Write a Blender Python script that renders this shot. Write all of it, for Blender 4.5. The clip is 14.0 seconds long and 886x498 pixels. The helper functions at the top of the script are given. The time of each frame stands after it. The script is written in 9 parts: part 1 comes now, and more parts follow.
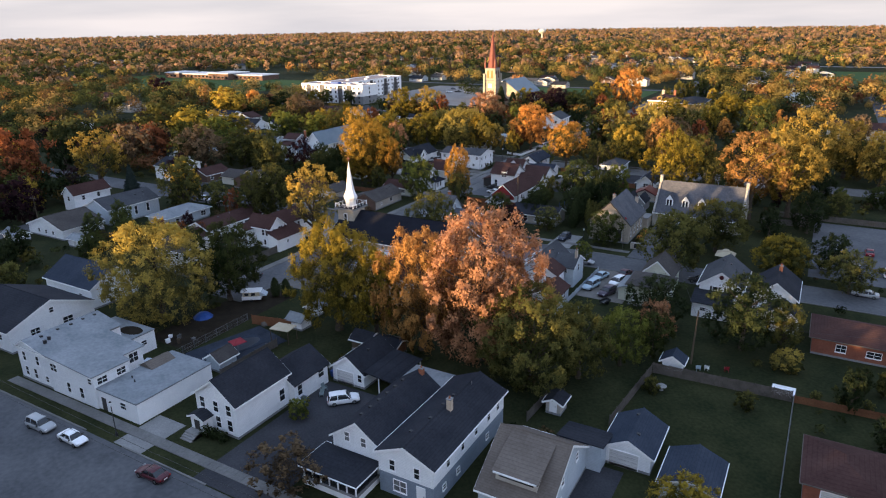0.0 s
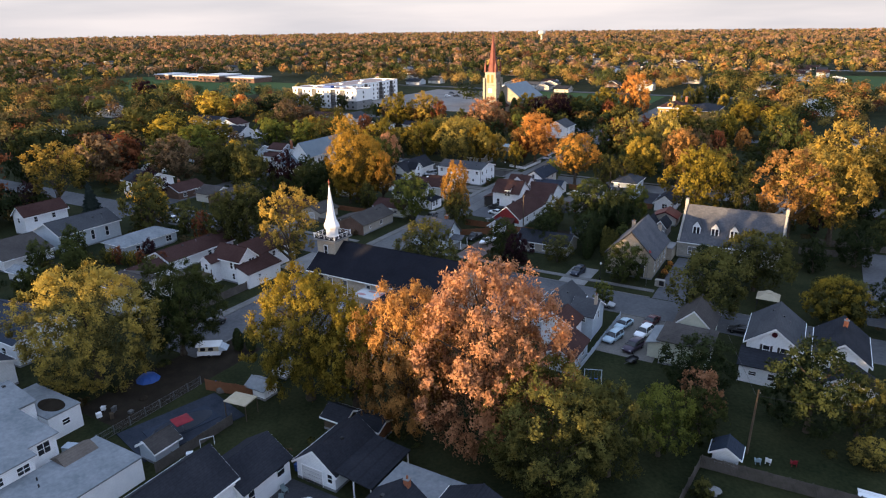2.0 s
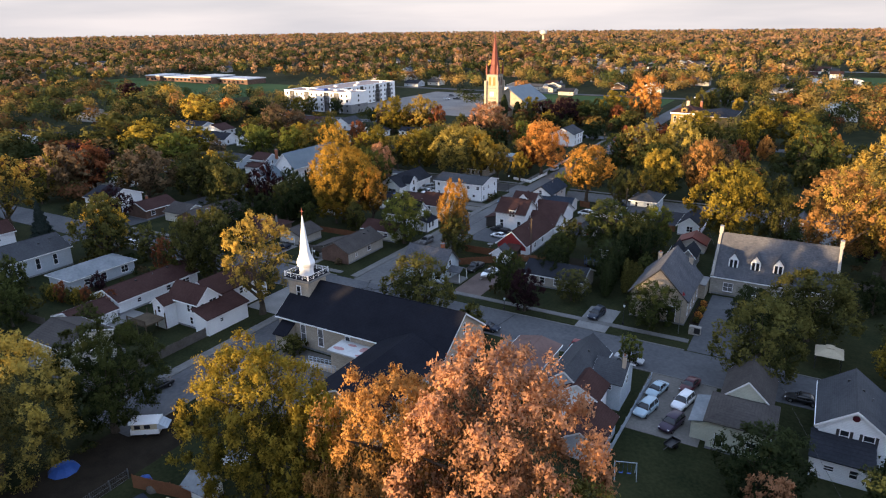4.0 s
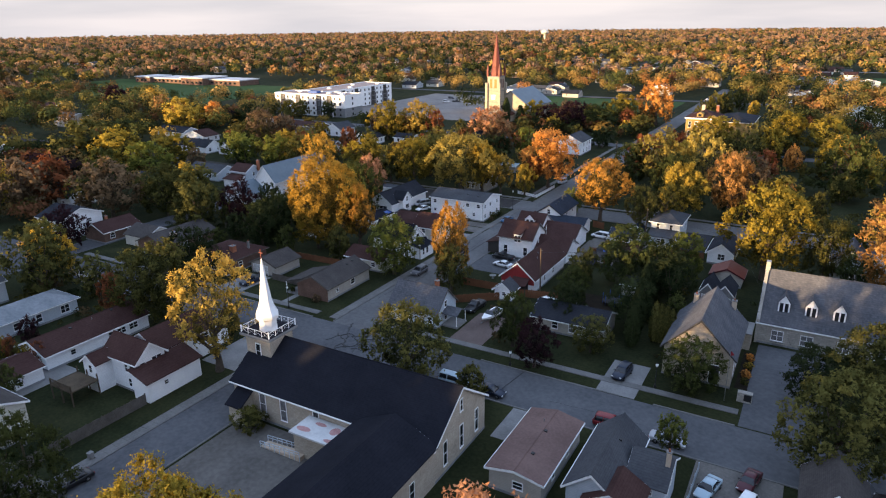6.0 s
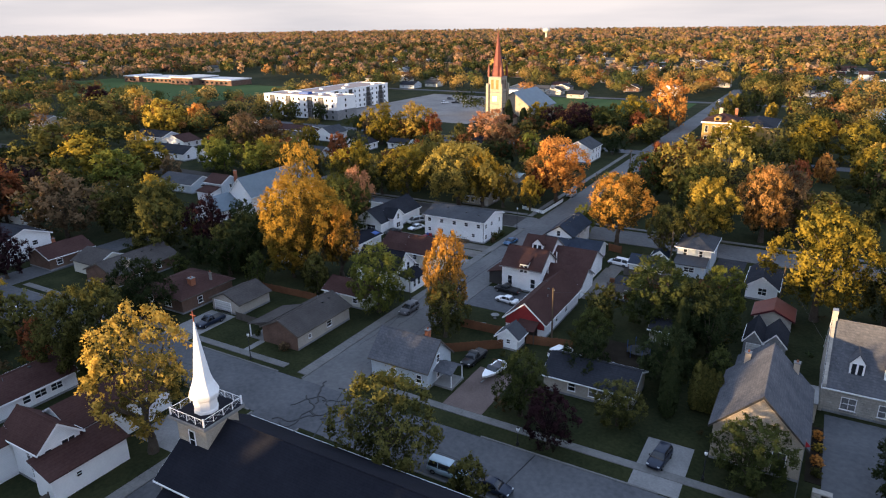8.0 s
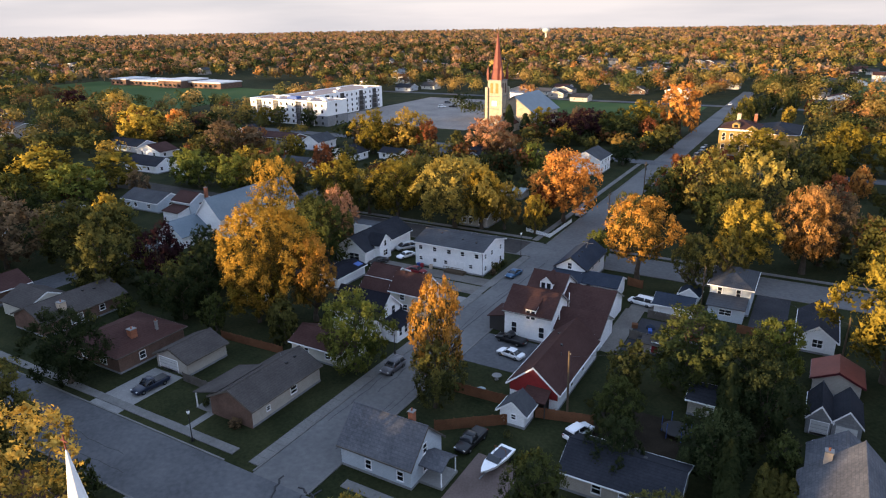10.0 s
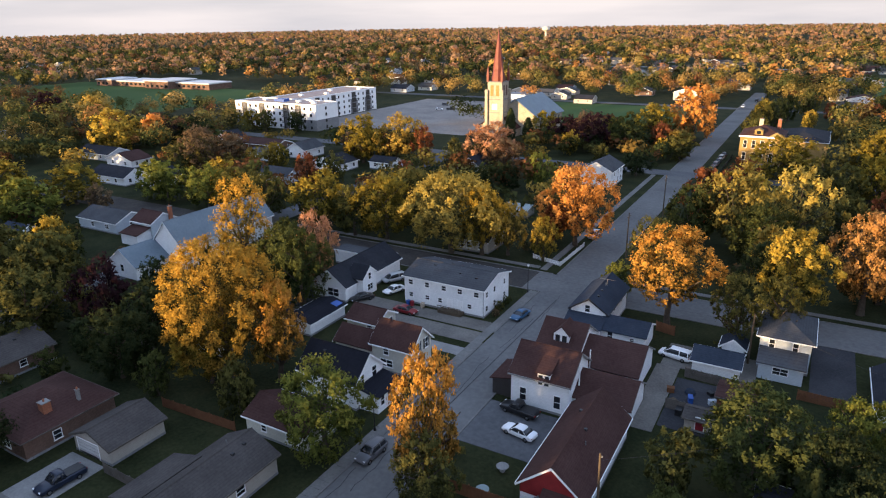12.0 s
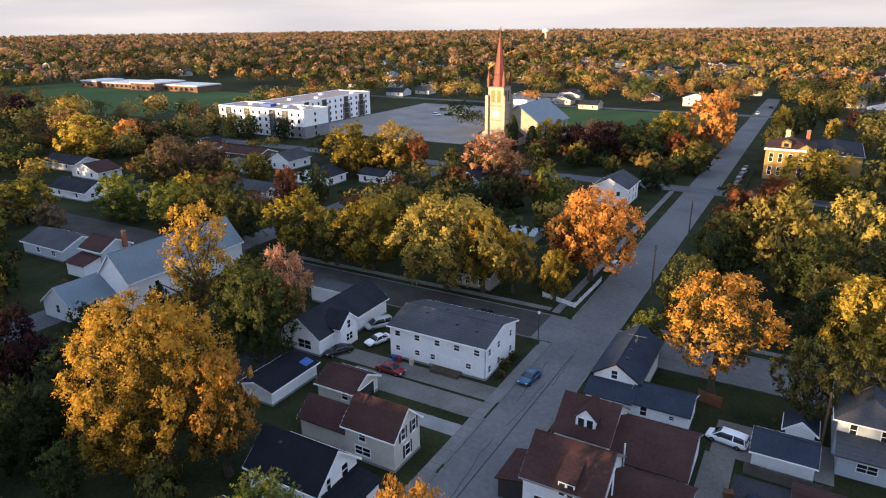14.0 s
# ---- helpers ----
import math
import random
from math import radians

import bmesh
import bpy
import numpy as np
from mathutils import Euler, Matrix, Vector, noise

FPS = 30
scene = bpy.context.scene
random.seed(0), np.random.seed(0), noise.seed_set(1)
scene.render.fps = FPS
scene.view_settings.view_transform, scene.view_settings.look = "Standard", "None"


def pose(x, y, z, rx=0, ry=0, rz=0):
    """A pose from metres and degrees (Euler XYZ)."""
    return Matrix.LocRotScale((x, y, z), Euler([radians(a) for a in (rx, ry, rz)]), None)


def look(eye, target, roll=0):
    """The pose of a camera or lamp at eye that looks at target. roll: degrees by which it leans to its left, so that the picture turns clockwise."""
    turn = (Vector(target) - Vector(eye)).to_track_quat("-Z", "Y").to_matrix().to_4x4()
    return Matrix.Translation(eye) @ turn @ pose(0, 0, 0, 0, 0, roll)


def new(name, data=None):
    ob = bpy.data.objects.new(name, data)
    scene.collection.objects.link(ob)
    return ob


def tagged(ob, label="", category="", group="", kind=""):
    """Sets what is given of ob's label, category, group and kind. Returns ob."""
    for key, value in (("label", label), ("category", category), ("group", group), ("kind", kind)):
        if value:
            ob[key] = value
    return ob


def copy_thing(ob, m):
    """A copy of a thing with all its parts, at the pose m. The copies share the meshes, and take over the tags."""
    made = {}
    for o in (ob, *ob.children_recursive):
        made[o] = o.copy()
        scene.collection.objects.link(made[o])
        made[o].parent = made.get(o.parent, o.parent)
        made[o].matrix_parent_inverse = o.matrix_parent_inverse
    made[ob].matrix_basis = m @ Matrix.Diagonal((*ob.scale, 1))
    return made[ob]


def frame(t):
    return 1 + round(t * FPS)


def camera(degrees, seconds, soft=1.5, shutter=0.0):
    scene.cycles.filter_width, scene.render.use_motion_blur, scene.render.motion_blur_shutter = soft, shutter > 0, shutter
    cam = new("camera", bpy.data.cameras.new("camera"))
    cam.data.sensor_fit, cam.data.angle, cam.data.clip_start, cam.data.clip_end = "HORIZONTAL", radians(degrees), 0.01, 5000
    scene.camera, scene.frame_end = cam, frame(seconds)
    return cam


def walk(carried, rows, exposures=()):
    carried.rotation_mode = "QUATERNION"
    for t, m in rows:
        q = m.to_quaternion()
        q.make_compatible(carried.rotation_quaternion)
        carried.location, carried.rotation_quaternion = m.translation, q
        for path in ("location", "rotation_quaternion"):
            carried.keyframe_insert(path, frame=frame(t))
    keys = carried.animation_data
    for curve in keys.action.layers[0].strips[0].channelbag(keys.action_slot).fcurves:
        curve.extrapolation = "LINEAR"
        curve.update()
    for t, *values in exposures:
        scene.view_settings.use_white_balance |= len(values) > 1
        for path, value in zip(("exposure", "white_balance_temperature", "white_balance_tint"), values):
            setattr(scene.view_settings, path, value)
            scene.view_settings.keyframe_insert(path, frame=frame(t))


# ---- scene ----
cam = camera(68.0, 14.0, soft=1.15)
PATH = [
    (0, (2.99, -1.67, 53.08), (-44.39, 80.15, 20.52), -0.9),
    (0.5, (0.30, 3.37, 53.12), (-47.00, 85.27, 20.65), -0.8),
    (1, (-2.43, 8.27, 53.23), (-49.67, 90.20, 20.73), -0.8),
    (1.5, (-5.22, 13.36, 53.27), (-52.37, 95.33, 20.77), -0.6),
    (2, (-7.93, 18.50, 53.30), (-55.09, 100.50, 20.88), -0.7),
    (2.5, (-10.69, 23.65, 53.30), (-57.84, 105.69, 20.94), -0.6),
    (3, (-13.29, 28.79, 53.27), (-60.47, 110.80, 20.87), -0.6),
    (5.5, (-26.15, 54.24, 53.00), (-73.46, 136.13, 20.51), -0.7),
    (6, (-28.74, 59.39, 52.88), (-76.05, 141.26, 20.36), -0.7),
    (6.5, (-31.23, 64.52, 52.76), (-78.57, 146.35, 20.16), -0.7),
    (7, (-33.72, 69.60, 52.52), (-81.09, 151.40, 19.91), -0.7),
    (7.5, (-36.27, 74.68, 52.31), (-83.65, 156.46, 19.63), -0.7),
    (8, (-38.86, 79.72, 52.18), (-86.22, 161.48, 19.44), -0.7),
    (10.5, (-51.35, 105.08, 51.81), (-98.66, 186.90, 19.11), -0.9),
    (11, (-53.97, 110.16, 51.71), (-101.23, 191.98, 18.95), -0.9),
    (11.5, (-56.64, 115.16, 51.54), (-103.85, 196.99, 18.75), -0.9),
    (12, (-59.23, 120.15, 51.34), (-106.40, 201.98, 18.48), -0.9),
    (12.5, (-61.81, 125.15, 51.16), (-108.93, 206.99, 18.27), -1.0),
    (13, (-64.39, 130.15, 51.00), (-111.44, 212.04, 18.12), -0.9),
    (13.5, (-67.02, 135.16, 50.85), (-114.03, 217.12, 18.08), -0.7),
    (14, (-69.79, 140.07, 50.72), (-116.75, 222.10, 18.09), -0.6),
]
walk(cam, [(t, look(eye, target, roll)) for t, eye, target, roll in PATH], [(0, 0.8), (14, 0.8)])

# ---- light ----
SUN_AZ, SUN_EL = radians(243), radians(4.35)          # direction towards the sun, from +x anticlockwise
sun_dir = Vector((math.cos(SUN_AZ) * math.cos(SUN_EL), math.sin(SUN_AZ) * math.cos(SUN_EL), math.sin(SUN_EL)))
sun_data = bpy.data.lights.new("sun", "SUN")
sun_data.energy, sun_data.angle, sun_data.color = 8.0, radians(0.6), (1.0, 0.67, 0.35)
sun = new("sun", sun_data)
sun.matrix_world = look(sun_dir * 300, (0, 0, 0))

world = bpy.data.worlds.new("sky")
scene.world = world
world.use_nodes = True
wn, wl = world.node_tree.nodes, world.node_tree.links
wn.clear()
w_out, w_bg = wn.new("ShaderNodeOutputWorld"), wn.new("ShaderNodeBackground")
w_sky, w_mix = wn.new("ShaderNodeTexSky"), wn.new("ShaderNodeMix")
w_sky.sky_type, w_sky.sun_disc = "NISHITA", False
w_sky.sun_elevation, w_sky.sun_rotation = SUN_EL, math.pi / 2 - SUN_AZ
w_gain = wn.new("ShaderNodeMix")
w_gain.data_type, w_gain.blend_type = "RGBA", "MULTIPLY"
w_gain.inputs["Factor"].default_value = 1.0
w_gain.inputs["B"].default_value = (0.085, 0.09, 0.10, 1)
wl.new(w_sky.outputs["Color"], w_gain.inputs["A"])
# thin evening cloud over the clear sky
w_tc, w_map, w_noise, w_ramp = wn.new("ShaderNodeTexCoord"), wn.new("ShaderNodeMapping"), wn.new("ShaderNodeTexNoise"), wn.new("ShaderNodeValToRGB")
w_map.inputs["Scale"].default_value = (1.6, 1.6, 14.0)
w_noise.inputs["Scale"].default_value, w_noise.inputs["Detail"].default_value = 1.7, 5
w_ramp.color_ramp.elements[0].position, w_ramp.color_ramp.elements[0].color = 0.36, (0.70, 0.70, 0.74, 1)
w_ramp.color_ramp.elements[1].position, w_ramp.color_ramp.elements[1].color = 0.66, (0.92, 0.88, 0.88, 1)
wl.new(w_tc.outputs["Generated"], w_map.inputs["Vector"])
wl.new(w_map.outputs["Vector"], w_noise.inputs["Vector"])
wl.new(w_noise.outputs["Fac"], w_ramp.inputs["Fac"])
# paler and warmer low down, bluer overhead
w_sep, w_up, w_tone = wn.new("ShaderNodeSeparateXYZ"), wn.new("ShaderNodeValToRGB"), wn.new("ShaderNodeMix")
wl.new(w_tc.outputs["Generated"], w_sep.inputs[0])
wl.new(w_sep.outputs["Z"], w_up.inputs["Fac"])
w_up.color_ramp.elements[0].position, w_up.color_ramp.elements[0].color = 0.0, (0.70, 0.675, 0.685, 1)
w_up.color_ramp.elements[1].position, w_up.color_ramp.elements[1].color = 0.62, (0.56, 0.765, 1.13, 1)
w_up.color_ramp.elements.new(0.055).color = (0.71, 0.69, 0.71, 1)
w_up.color_ramp.elements.new(0.20).color = (1.0, 1.07, 1.21, 1)
w_tone.data_type, w_tone.blend_type = "RGBA", "MULTIPLY"
w_tone.inputs["Factor"].default_value = 1.0
wl.new(w_ramp.outputs["Color"], w_tone.inputs["A"])
wl.new(w_up.outputs["Color"], w_tone.inputs["B"])
w_mix.data_type = "RGBA"
w_mix.inputs["Factor"].default_value = 0.82
wl.new(w_gain.outputs["Result"], w_mix.inputs["A"])
wl.new(w_tone.outputs["Result"], w_mix.inputs["B"])
wl.new(w_mix.outputs["Result"], w_bg.inputs["Color"])
w_bg.inputs["Strength"].default_value = 1.0
wl.new(w_bg.outputs["Background"], w_out.inputs["Surface"])

# ---- materials ----


def material(name, a, b, rough=0.8, big=0.35, small=6.0, bump=0.0, metal=0.0, spec=None, pattern=None, vary=0.0):
    """Two colours mixed by a large and a small noise; pattern: ('rows', metres) or ('brick', width, height)."""
    m = bpy.data.materials.new(name)
    m.use_nodes = True
    n, l = m.node_tree.nodes, m.node_tree.links
    p = n["Principled BSDF"]
    p.inputs["Roughness"].default_value, p.inputs["Metallic"].default_value = rough, metal
    p.inputs["Specular IOR Level"].default_value = spec if spec is not None else (0.04 if rough > 0.7 else 0.35)
    geo = n.new("ShaderNodeNewGeometry")
    n1, n2, add = n.new("ShaderNodeTexNoise"), n.new("ShaderNodeTexNoise"), n.new("ShaderNodeMath")
    n1.inputs["Scale"].default_value, n1.inputs["Detail"].default_value = big, 4
    n2.inputs["Scale"].default_value, n2.inputs["Detail"].default_value = small, 6
    turn = n.new("ShaderNodeMapping")
    turn.inputs["Rotation"].default_value, turn.inputs["Location"].default_value = (0.62, 0.41, 0.53), (3.7, 1.3, 8.1)
    l.new(geo.outputs["Position"], turn.inputs["Vector"])
    for k in (n1, n2):
        l.new(turn.outputs["Vector"], k.inputs["Vector"])
    add.operation = "MULTIPLY_ADD"
    add.inputs[1].default_value = 0.55
    half = n.new("ShaderNodeMath")
    half.operation = "MULTIPLY"
    half.inputs[1].default_value = 0.45
    l.new(n2.outputs["Fac"], half.inputs[0])
    l.new(n1.outputs["Fac"], add.inputs[0])
    l.new(half.outputs[0], add.inputs[2])
    ramp = n.new("ShaderNodeMapRange")
    ramp.inputs["From Min"].default_value, ramp.inputs["From Max"].default_value = 0.34, 0.66
    l.new(add.outputs[0], ramp.inputs["Value"])
    mix = n.new("ShaderNodeMix")
    mix.data_type = "RGBA"
    mix.inputs["A"].default_value, mix.inputs["B"].default_value = (*a, 1), (*b, 1)
    l.new(ramp.outputs["Result"], mix.inputs["Factor"])
    colour, height = mix.outputs["Result"], n2.outputs["Fac"]
    if pattern:
        sep, comb, plus = n.new("ShaderNodeSeparateXYZ"), n.new("ShaderNodeCombineXYZ"), n.new("ShaderNodeMath")
        l.new(geo.outputs["Position"], sep.inputs[0])
        plus.operation = "ADD"
        l.new(sep.outputs["X"], plus.inputs[0])
        l.new(sep.outputs["Y"], plus.inputs[1])
        l.new(plus.outputs[0], comb.inputs["X"])
        l.new(sep.outputs["Z"], comb.inputs["Y"])
        tex = n.new("ShaderNodeTexBrick")
        tex.inputs["Scale"].default_value = 1.0
        wide, tall = (pattern[1], pattern[2]) if pattern[0] == "brick" else (3.6, pattern[1])
        tex.inputs["Brick Width"].default_value, tex.inputs["Row Height"].default_value = wide, tall
        tex.inputs["Mortar Size"].default_value = tall * 0.09
        shade = 0.95 if pattern[0] == "rows" else 0.82
        tex.inputs["Color1"].default_value, tex.inputs["Color2"].default_value = (1, 1, 1, 1), (shade, shade, shade, 1)
        dark = 0.80 if pattern[0] == "rows" else 0.75
        tex.inputs["Mortar"].default_value = (dark, dark, dark, 1)
        l.new(comb.outputs[0], tex.inputs["Vector"])
        mul = n.new("ShaderNodeMix")
        mul.data_type, mul.blend_type = "RGBA", "MULTIPLY"
        mul.inputs["Factor"].default_value = 1.0
        l.new(colour, mul.inputs["A"])
        l.new(tex.outputs["Color"], mul.inputs["B"])
        colour = mul.outputs["Result"]
    if vary:
        info, hsv, rng = n.new("ShaderNodeObjectInfo"), n.new("ShaderNodeHueSaturation"), n.new("ShaderNodeMapRange")
        rng.inputs["To Min"].default_value, rng.inputs["To Max"].default_value = 1 - vary, 1 + vary
        l.new(info.outputs["Random"], rng.inputs["Value"])
        l.new(rng.outputs["Result"], hsv.inputs["Value"])
        l.new(colour, hsv.inputs["Color"])
        colour = hsv.outputs["Color"]
    l.new(colour, p.inputs["Base Color"])
    if bump:
        bn = n.new("ShaderNodeBump")
        bn.inputs["Strength"].default_value, bn.inputs["Distance"].default_value = bump, 0.05
        l.new(height, bn.inputs["Height"])
        l.new(bn.outputs["Normal"], p.inputs["Normal"])
    return m


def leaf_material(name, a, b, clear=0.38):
    """Leaves: outer, upper ones turned first, crown shade put into the colour too; varies from tree to tree; some light
    passes through.
    """
    m = bpy.data.materials.new(name)
    m.use_nodes = True
    n, l = m.node_tree.nodes, m.node_tree.links
    n.clear()
    out, mixs, dif, tra = n.new("ShaderNodeOutputMaterial"), n.new("ShaderNodeMixShader"), n.new("ShaderNodeBsdfDiffuse"), n.new("ShaderNodeBsdfTranslucent")
    geo, info, mix, hsv = n.new("ShaderNodeNewGeometry"), n.new("ShaderNodeObjectInfo"), n.new("ShaderNodeMix"), n.new("ShaderNodeHueSaturation")
    tc, noise_ = n.new("ShaderNodeTexCoord"), n.new("ShaderNodeTexNoise")
    noise_.inputs["Scale"].default_value = 2.2
    l.new(tc.outputs["Object"], noise_.inputs["Vector"])
    avg, ripe_lit, both = n.new("ShaderNodeMath"), n.new("ShaderNodeAttribute"), n.new("ShaderNodeMath")
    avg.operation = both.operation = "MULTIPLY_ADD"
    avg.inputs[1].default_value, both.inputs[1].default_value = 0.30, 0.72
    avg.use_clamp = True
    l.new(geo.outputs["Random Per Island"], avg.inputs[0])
    ripe_lit.attribute_name = "turned"
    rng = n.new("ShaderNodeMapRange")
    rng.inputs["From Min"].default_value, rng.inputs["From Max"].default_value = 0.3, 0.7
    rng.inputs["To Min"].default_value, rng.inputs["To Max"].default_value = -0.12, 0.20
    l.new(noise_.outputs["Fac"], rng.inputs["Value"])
    l.new(ripe_lit.outputs["Fac"], both.inputs[0])
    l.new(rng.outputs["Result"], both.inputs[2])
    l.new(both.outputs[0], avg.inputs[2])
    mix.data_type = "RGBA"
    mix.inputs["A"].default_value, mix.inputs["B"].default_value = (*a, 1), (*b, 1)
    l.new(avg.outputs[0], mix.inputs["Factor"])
    val = n.new("ShaderNodeMapRange")
    val.inputs["To Min"].default_value, val.inputs["To Max"].default_value = 0.8, 1.2
    l.new(info.outputs["Random"], val.inputs["Value"])
    l.new(val.outputs["Result"], hsv.inputs["Value"])
    l.new(mix.outputs["Result"], hsv.inputs["Color"])
    for k in (dif, tra):
        l.new(hsv.outputs["Color"], k.inputs["Color"])
    mixs.inputs["Fac"].default_value = clear
    l.new(dif.outputs[0], mixs.inputs[1])
    l.new(tra.outputs[0], mixs.inputs[2])
    l.new(mixs.outputs[0], out.inputs["Surface"])
    return m


M = {}
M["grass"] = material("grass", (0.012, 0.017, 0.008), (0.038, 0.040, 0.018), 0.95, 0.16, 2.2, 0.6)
M["field"] = material("field_grass", (0.040, 0.075, 0.026), (0.060, 0.095, 0.034), 0.95, 0.02, 1.0, 0.2)
M["asphalt"] = material("asphalt", (0.070, 0.072, 0.078), (0.122, 0.124, 0.130), 0.85, 0.12, 1.6)
M["pale_asphalt"] = material("pale_asphalt", (0.098, 0.098, 0.100), (0.155, 0.153, 0.152), 0.85, 0.10, 1.4)
# darker copy of the asphalt: tree shade and leaf litter in the colour
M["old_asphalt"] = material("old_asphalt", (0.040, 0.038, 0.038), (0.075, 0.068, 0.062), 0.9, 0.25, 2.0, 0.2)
M["dark_asphalt"] = material("dark_asphalt", (0.028, 0.029, 0.033), (0.060, 0.060, 0.066), 0.9, 0.2, 4.0, 0.2)
M["gravel"] = material("gravel", (0.105, 0.098, 0.090), (0.185, 0.172, 0.158), 0.95, 0.22, 3.0, 0.3)
M["old_white"] = material("weathered_white_roof", (0.44, 0.44, 0.44), (0.58, 0.58, 0.57), 0.7, 0.5, 3.0)
M["concrete"] = material("concrete", (0.16, 0.158, 0.155), (0.26, 0.255, 0.248), 0.85, 0.3, 4.0, 0.2)
M["pale_lot"] = material("pale_worn_lot", (0.17, 0.155, 0.145), (0.27, 0.245, 0.225), 0.9, 0.08, 0.8, 0.2)
M["worn_lot"] = material("worn_brownish_lot", (0.088, 0.082, 0.076), (0.150, 0.138, 0.126), 0.9, 0.2, 1.6, 0.2)
M["paving"] = material("worn_pavement", (0.120, 0.117, 0.113), (0.185, 0.180, 0.173), 0.88, 0.3, 3.0, 0.2)
M["brick_paving"] = material("reddish_paving", (0.105, 0.080, 0.072), (0.165, 0.125, 0.112), 0.9, 0.3, 4.0, 0.2)
M["tar"] = material("tar", (0.018, 0.018, 0.02), (0.03, 0.03, 0.034), 0.6)
M["soil"] = material("soil", (0.018, 0.014, 0.011), (0.035, 0.028, 0.02), 0.95, 0.5, 6.0, 0.5)
M["white"] = material("white_siding", (0.74, 0.76, 0.78), (0.86, 0.87, 0.88), 0.6, 0.3, 2.0, 0.05, pattern=("rows", 0.22))
M["plain_white"] = material("white_paint", (0.76, 0.77, 0.78), (0.86, 0.86, 0.86), 0.5, 0.5, 4.0, 0.03)
M["cream"] = material("cream_siding", (0.52, 0.50, 0.44), (0.62, 0.60, 0.53), 0.65, 0.3, 2.0, 0.05, pattern=("rows", 0.22))
M["pale_green"] = material("pale_green_siding", (0.50, 0.52, 0.43), (0.60, 0.61, 0.50), 0.65, 0.3, 2.0, pattern=("rows", 0.22))
M["blue_siding"] = material("grey_blue_siding", (0.17, 0.21, 0.26), (0.23, 0.27, 0.32), 0.65, 0.3, 2.0, 0.05, pattern=("rows", 0.22))
M["pale_blue"] = material("pale_blue_siding", (0.40, 0.46, 0.52), (0.50, 0.55, 0.60), 0.65, 0.3, 2.0, pattern=("rows", 0.22))
M["beige"] = material("beige_siding", (0.36, 0.33, 0.29), (0.46, 0.42, 0.37), 0.65, 0.3, 2.0, pattern=("rows", 0.22))
M["red_siding"] = material("red_siding", (0.20, 0.018, 0.020), (0.27, 0.028, 0.028), 0.6, 0.3, 2.0, pattern=("rows", 0.22))
M["brick"] = material("red_brick", (0.20, 0.075, 0.05), (0.30, 0.12, 0.08), 0.85, 0.6, 5.0, 0.2, pattern=("brick", 0.24, 0.085))
M["brown_brick"] = material("brown_brick", (0.12, 0.075, 0.06), (0.20, 0.13, 0.10), 0.85, 0.6, 5.0, 0.2, pattern=("brick", 0.24, 0.085))
M["buff_stone"] = material("buff_brick", (0.36, 0.31, 0.25), (0.50, 0.44, 0.36), 0.85, 0.4, 4.0, 0.2, pattern=("brick", 0.4, 0.2))
M["stone"] = material("pale_stone", (0.30, 0.28, 0.25), (0.46, 0.43, 0.38), 0.85, 0.5, 3.0, 0.3, pattern=("brick", 0.7, 0.35))
M["tower_stone"] = material("tower_stone", (0.36, 0.31, 0.24), (0.48, 0.42, 0.33), 0.85, 0.5, 3.0, 0.3, pattern=("brick", 0.9, 0.45))
M["yellow_brick"] = material("yellow_brick", (0.28, 0.185, 0.07), (0.37, 0.255, 0.105), 0.85, 0.4, 4.0, 0.2, pattern=("brick", 0.5, 0.25))
M["grey_block"] = material("grey_block", (0.20, 0.21, 0.22), (0.28, 0.28, 0.29), 0.8, 0.4, 3.0, 0.2, pattern=("brick", 0.8, 0.4))
M["roof_dark"] = material("dark_shingle", (0.020, 0.022, 0.028), (0.036, 0.038, 0.046), 0.85, 0.25, 3.0, 0.4, pattern=("rows", 0.16))
M["roof_black"] = material("black_shingle", (0.012, 0.013, 0.018), (0.020, 0.021, 0.028), 0.85, 0.25, 3.0, 0.3, pattern=("rows", 0.16))
M["roof_grey"] = material("grey_shingle", (0.048, 0.051, 0.058), (0.080, 0.083, 0.090), 0.85, 0.25, 3.0, 0.4, pattern=("rows", 0.16))
M["roof_pale"] = material("pale_roof", (0.145, 0.165, 0.18), (0.25, 0.265, 0.28), 0.75, 0.3, 2.0, 0.2)
M["roof_tan"] = material("faded_tan_shingle", (0.105, 0.088, 0.076), (0.160, 0.136, 0.118), 0.85, 0.25, 3.0, 0.4, pattern=("rows", 0.16))
M["roof_pink"] = material("faded_brown_roof", (0.13, 0.085, 0.075), (0.19, 0.125, 0.11), 0.85, 0.3, 3.0, 0.3)
M["pale_flat"] = material("pale_membrane_roof", (0.42, 0.43, 0.44), (0.60, 0.60, 0.60), 0.7, 0.3, 2.0, 0.1)
M["roof_gravel"] = material("pinkish_gravel_roof", (0.30, 0.235, 0.21), (0.40, 0.325, 0.29), 0.9, 0.2, 2.0)
M["roof_slate"] = material("slate_roof", (0.070, 0.074, 0.086), (0.135, 0.137, 0.150), 0.75, 0.3, 3.0, 0.4, pattern=("brick", 0.5, 0.28))
M["roof_brown"] = material("brown_shingle", (0.046, 0.024, 0.022), (0.076, 0.042, 0.037), 0.85, 0.25, 3.0, 0.4, pattern=("rows", 0.16))
M["roof_taupe"] = material("taupe_shingle", (0.052, 0.047, 0.045), (0.088, 0.079, 0.075), 0.85, 0.25, 3.0, 0.4, pattern=("rows", 0.16))
M["roof_blue"] = material("blue_grey_shingle", (0.026, 0.034, 0.050), (0.044, 0.054, 0.074), 0.85, 0.25, 3.0, 0.4, pattern=("rows", 0.16))
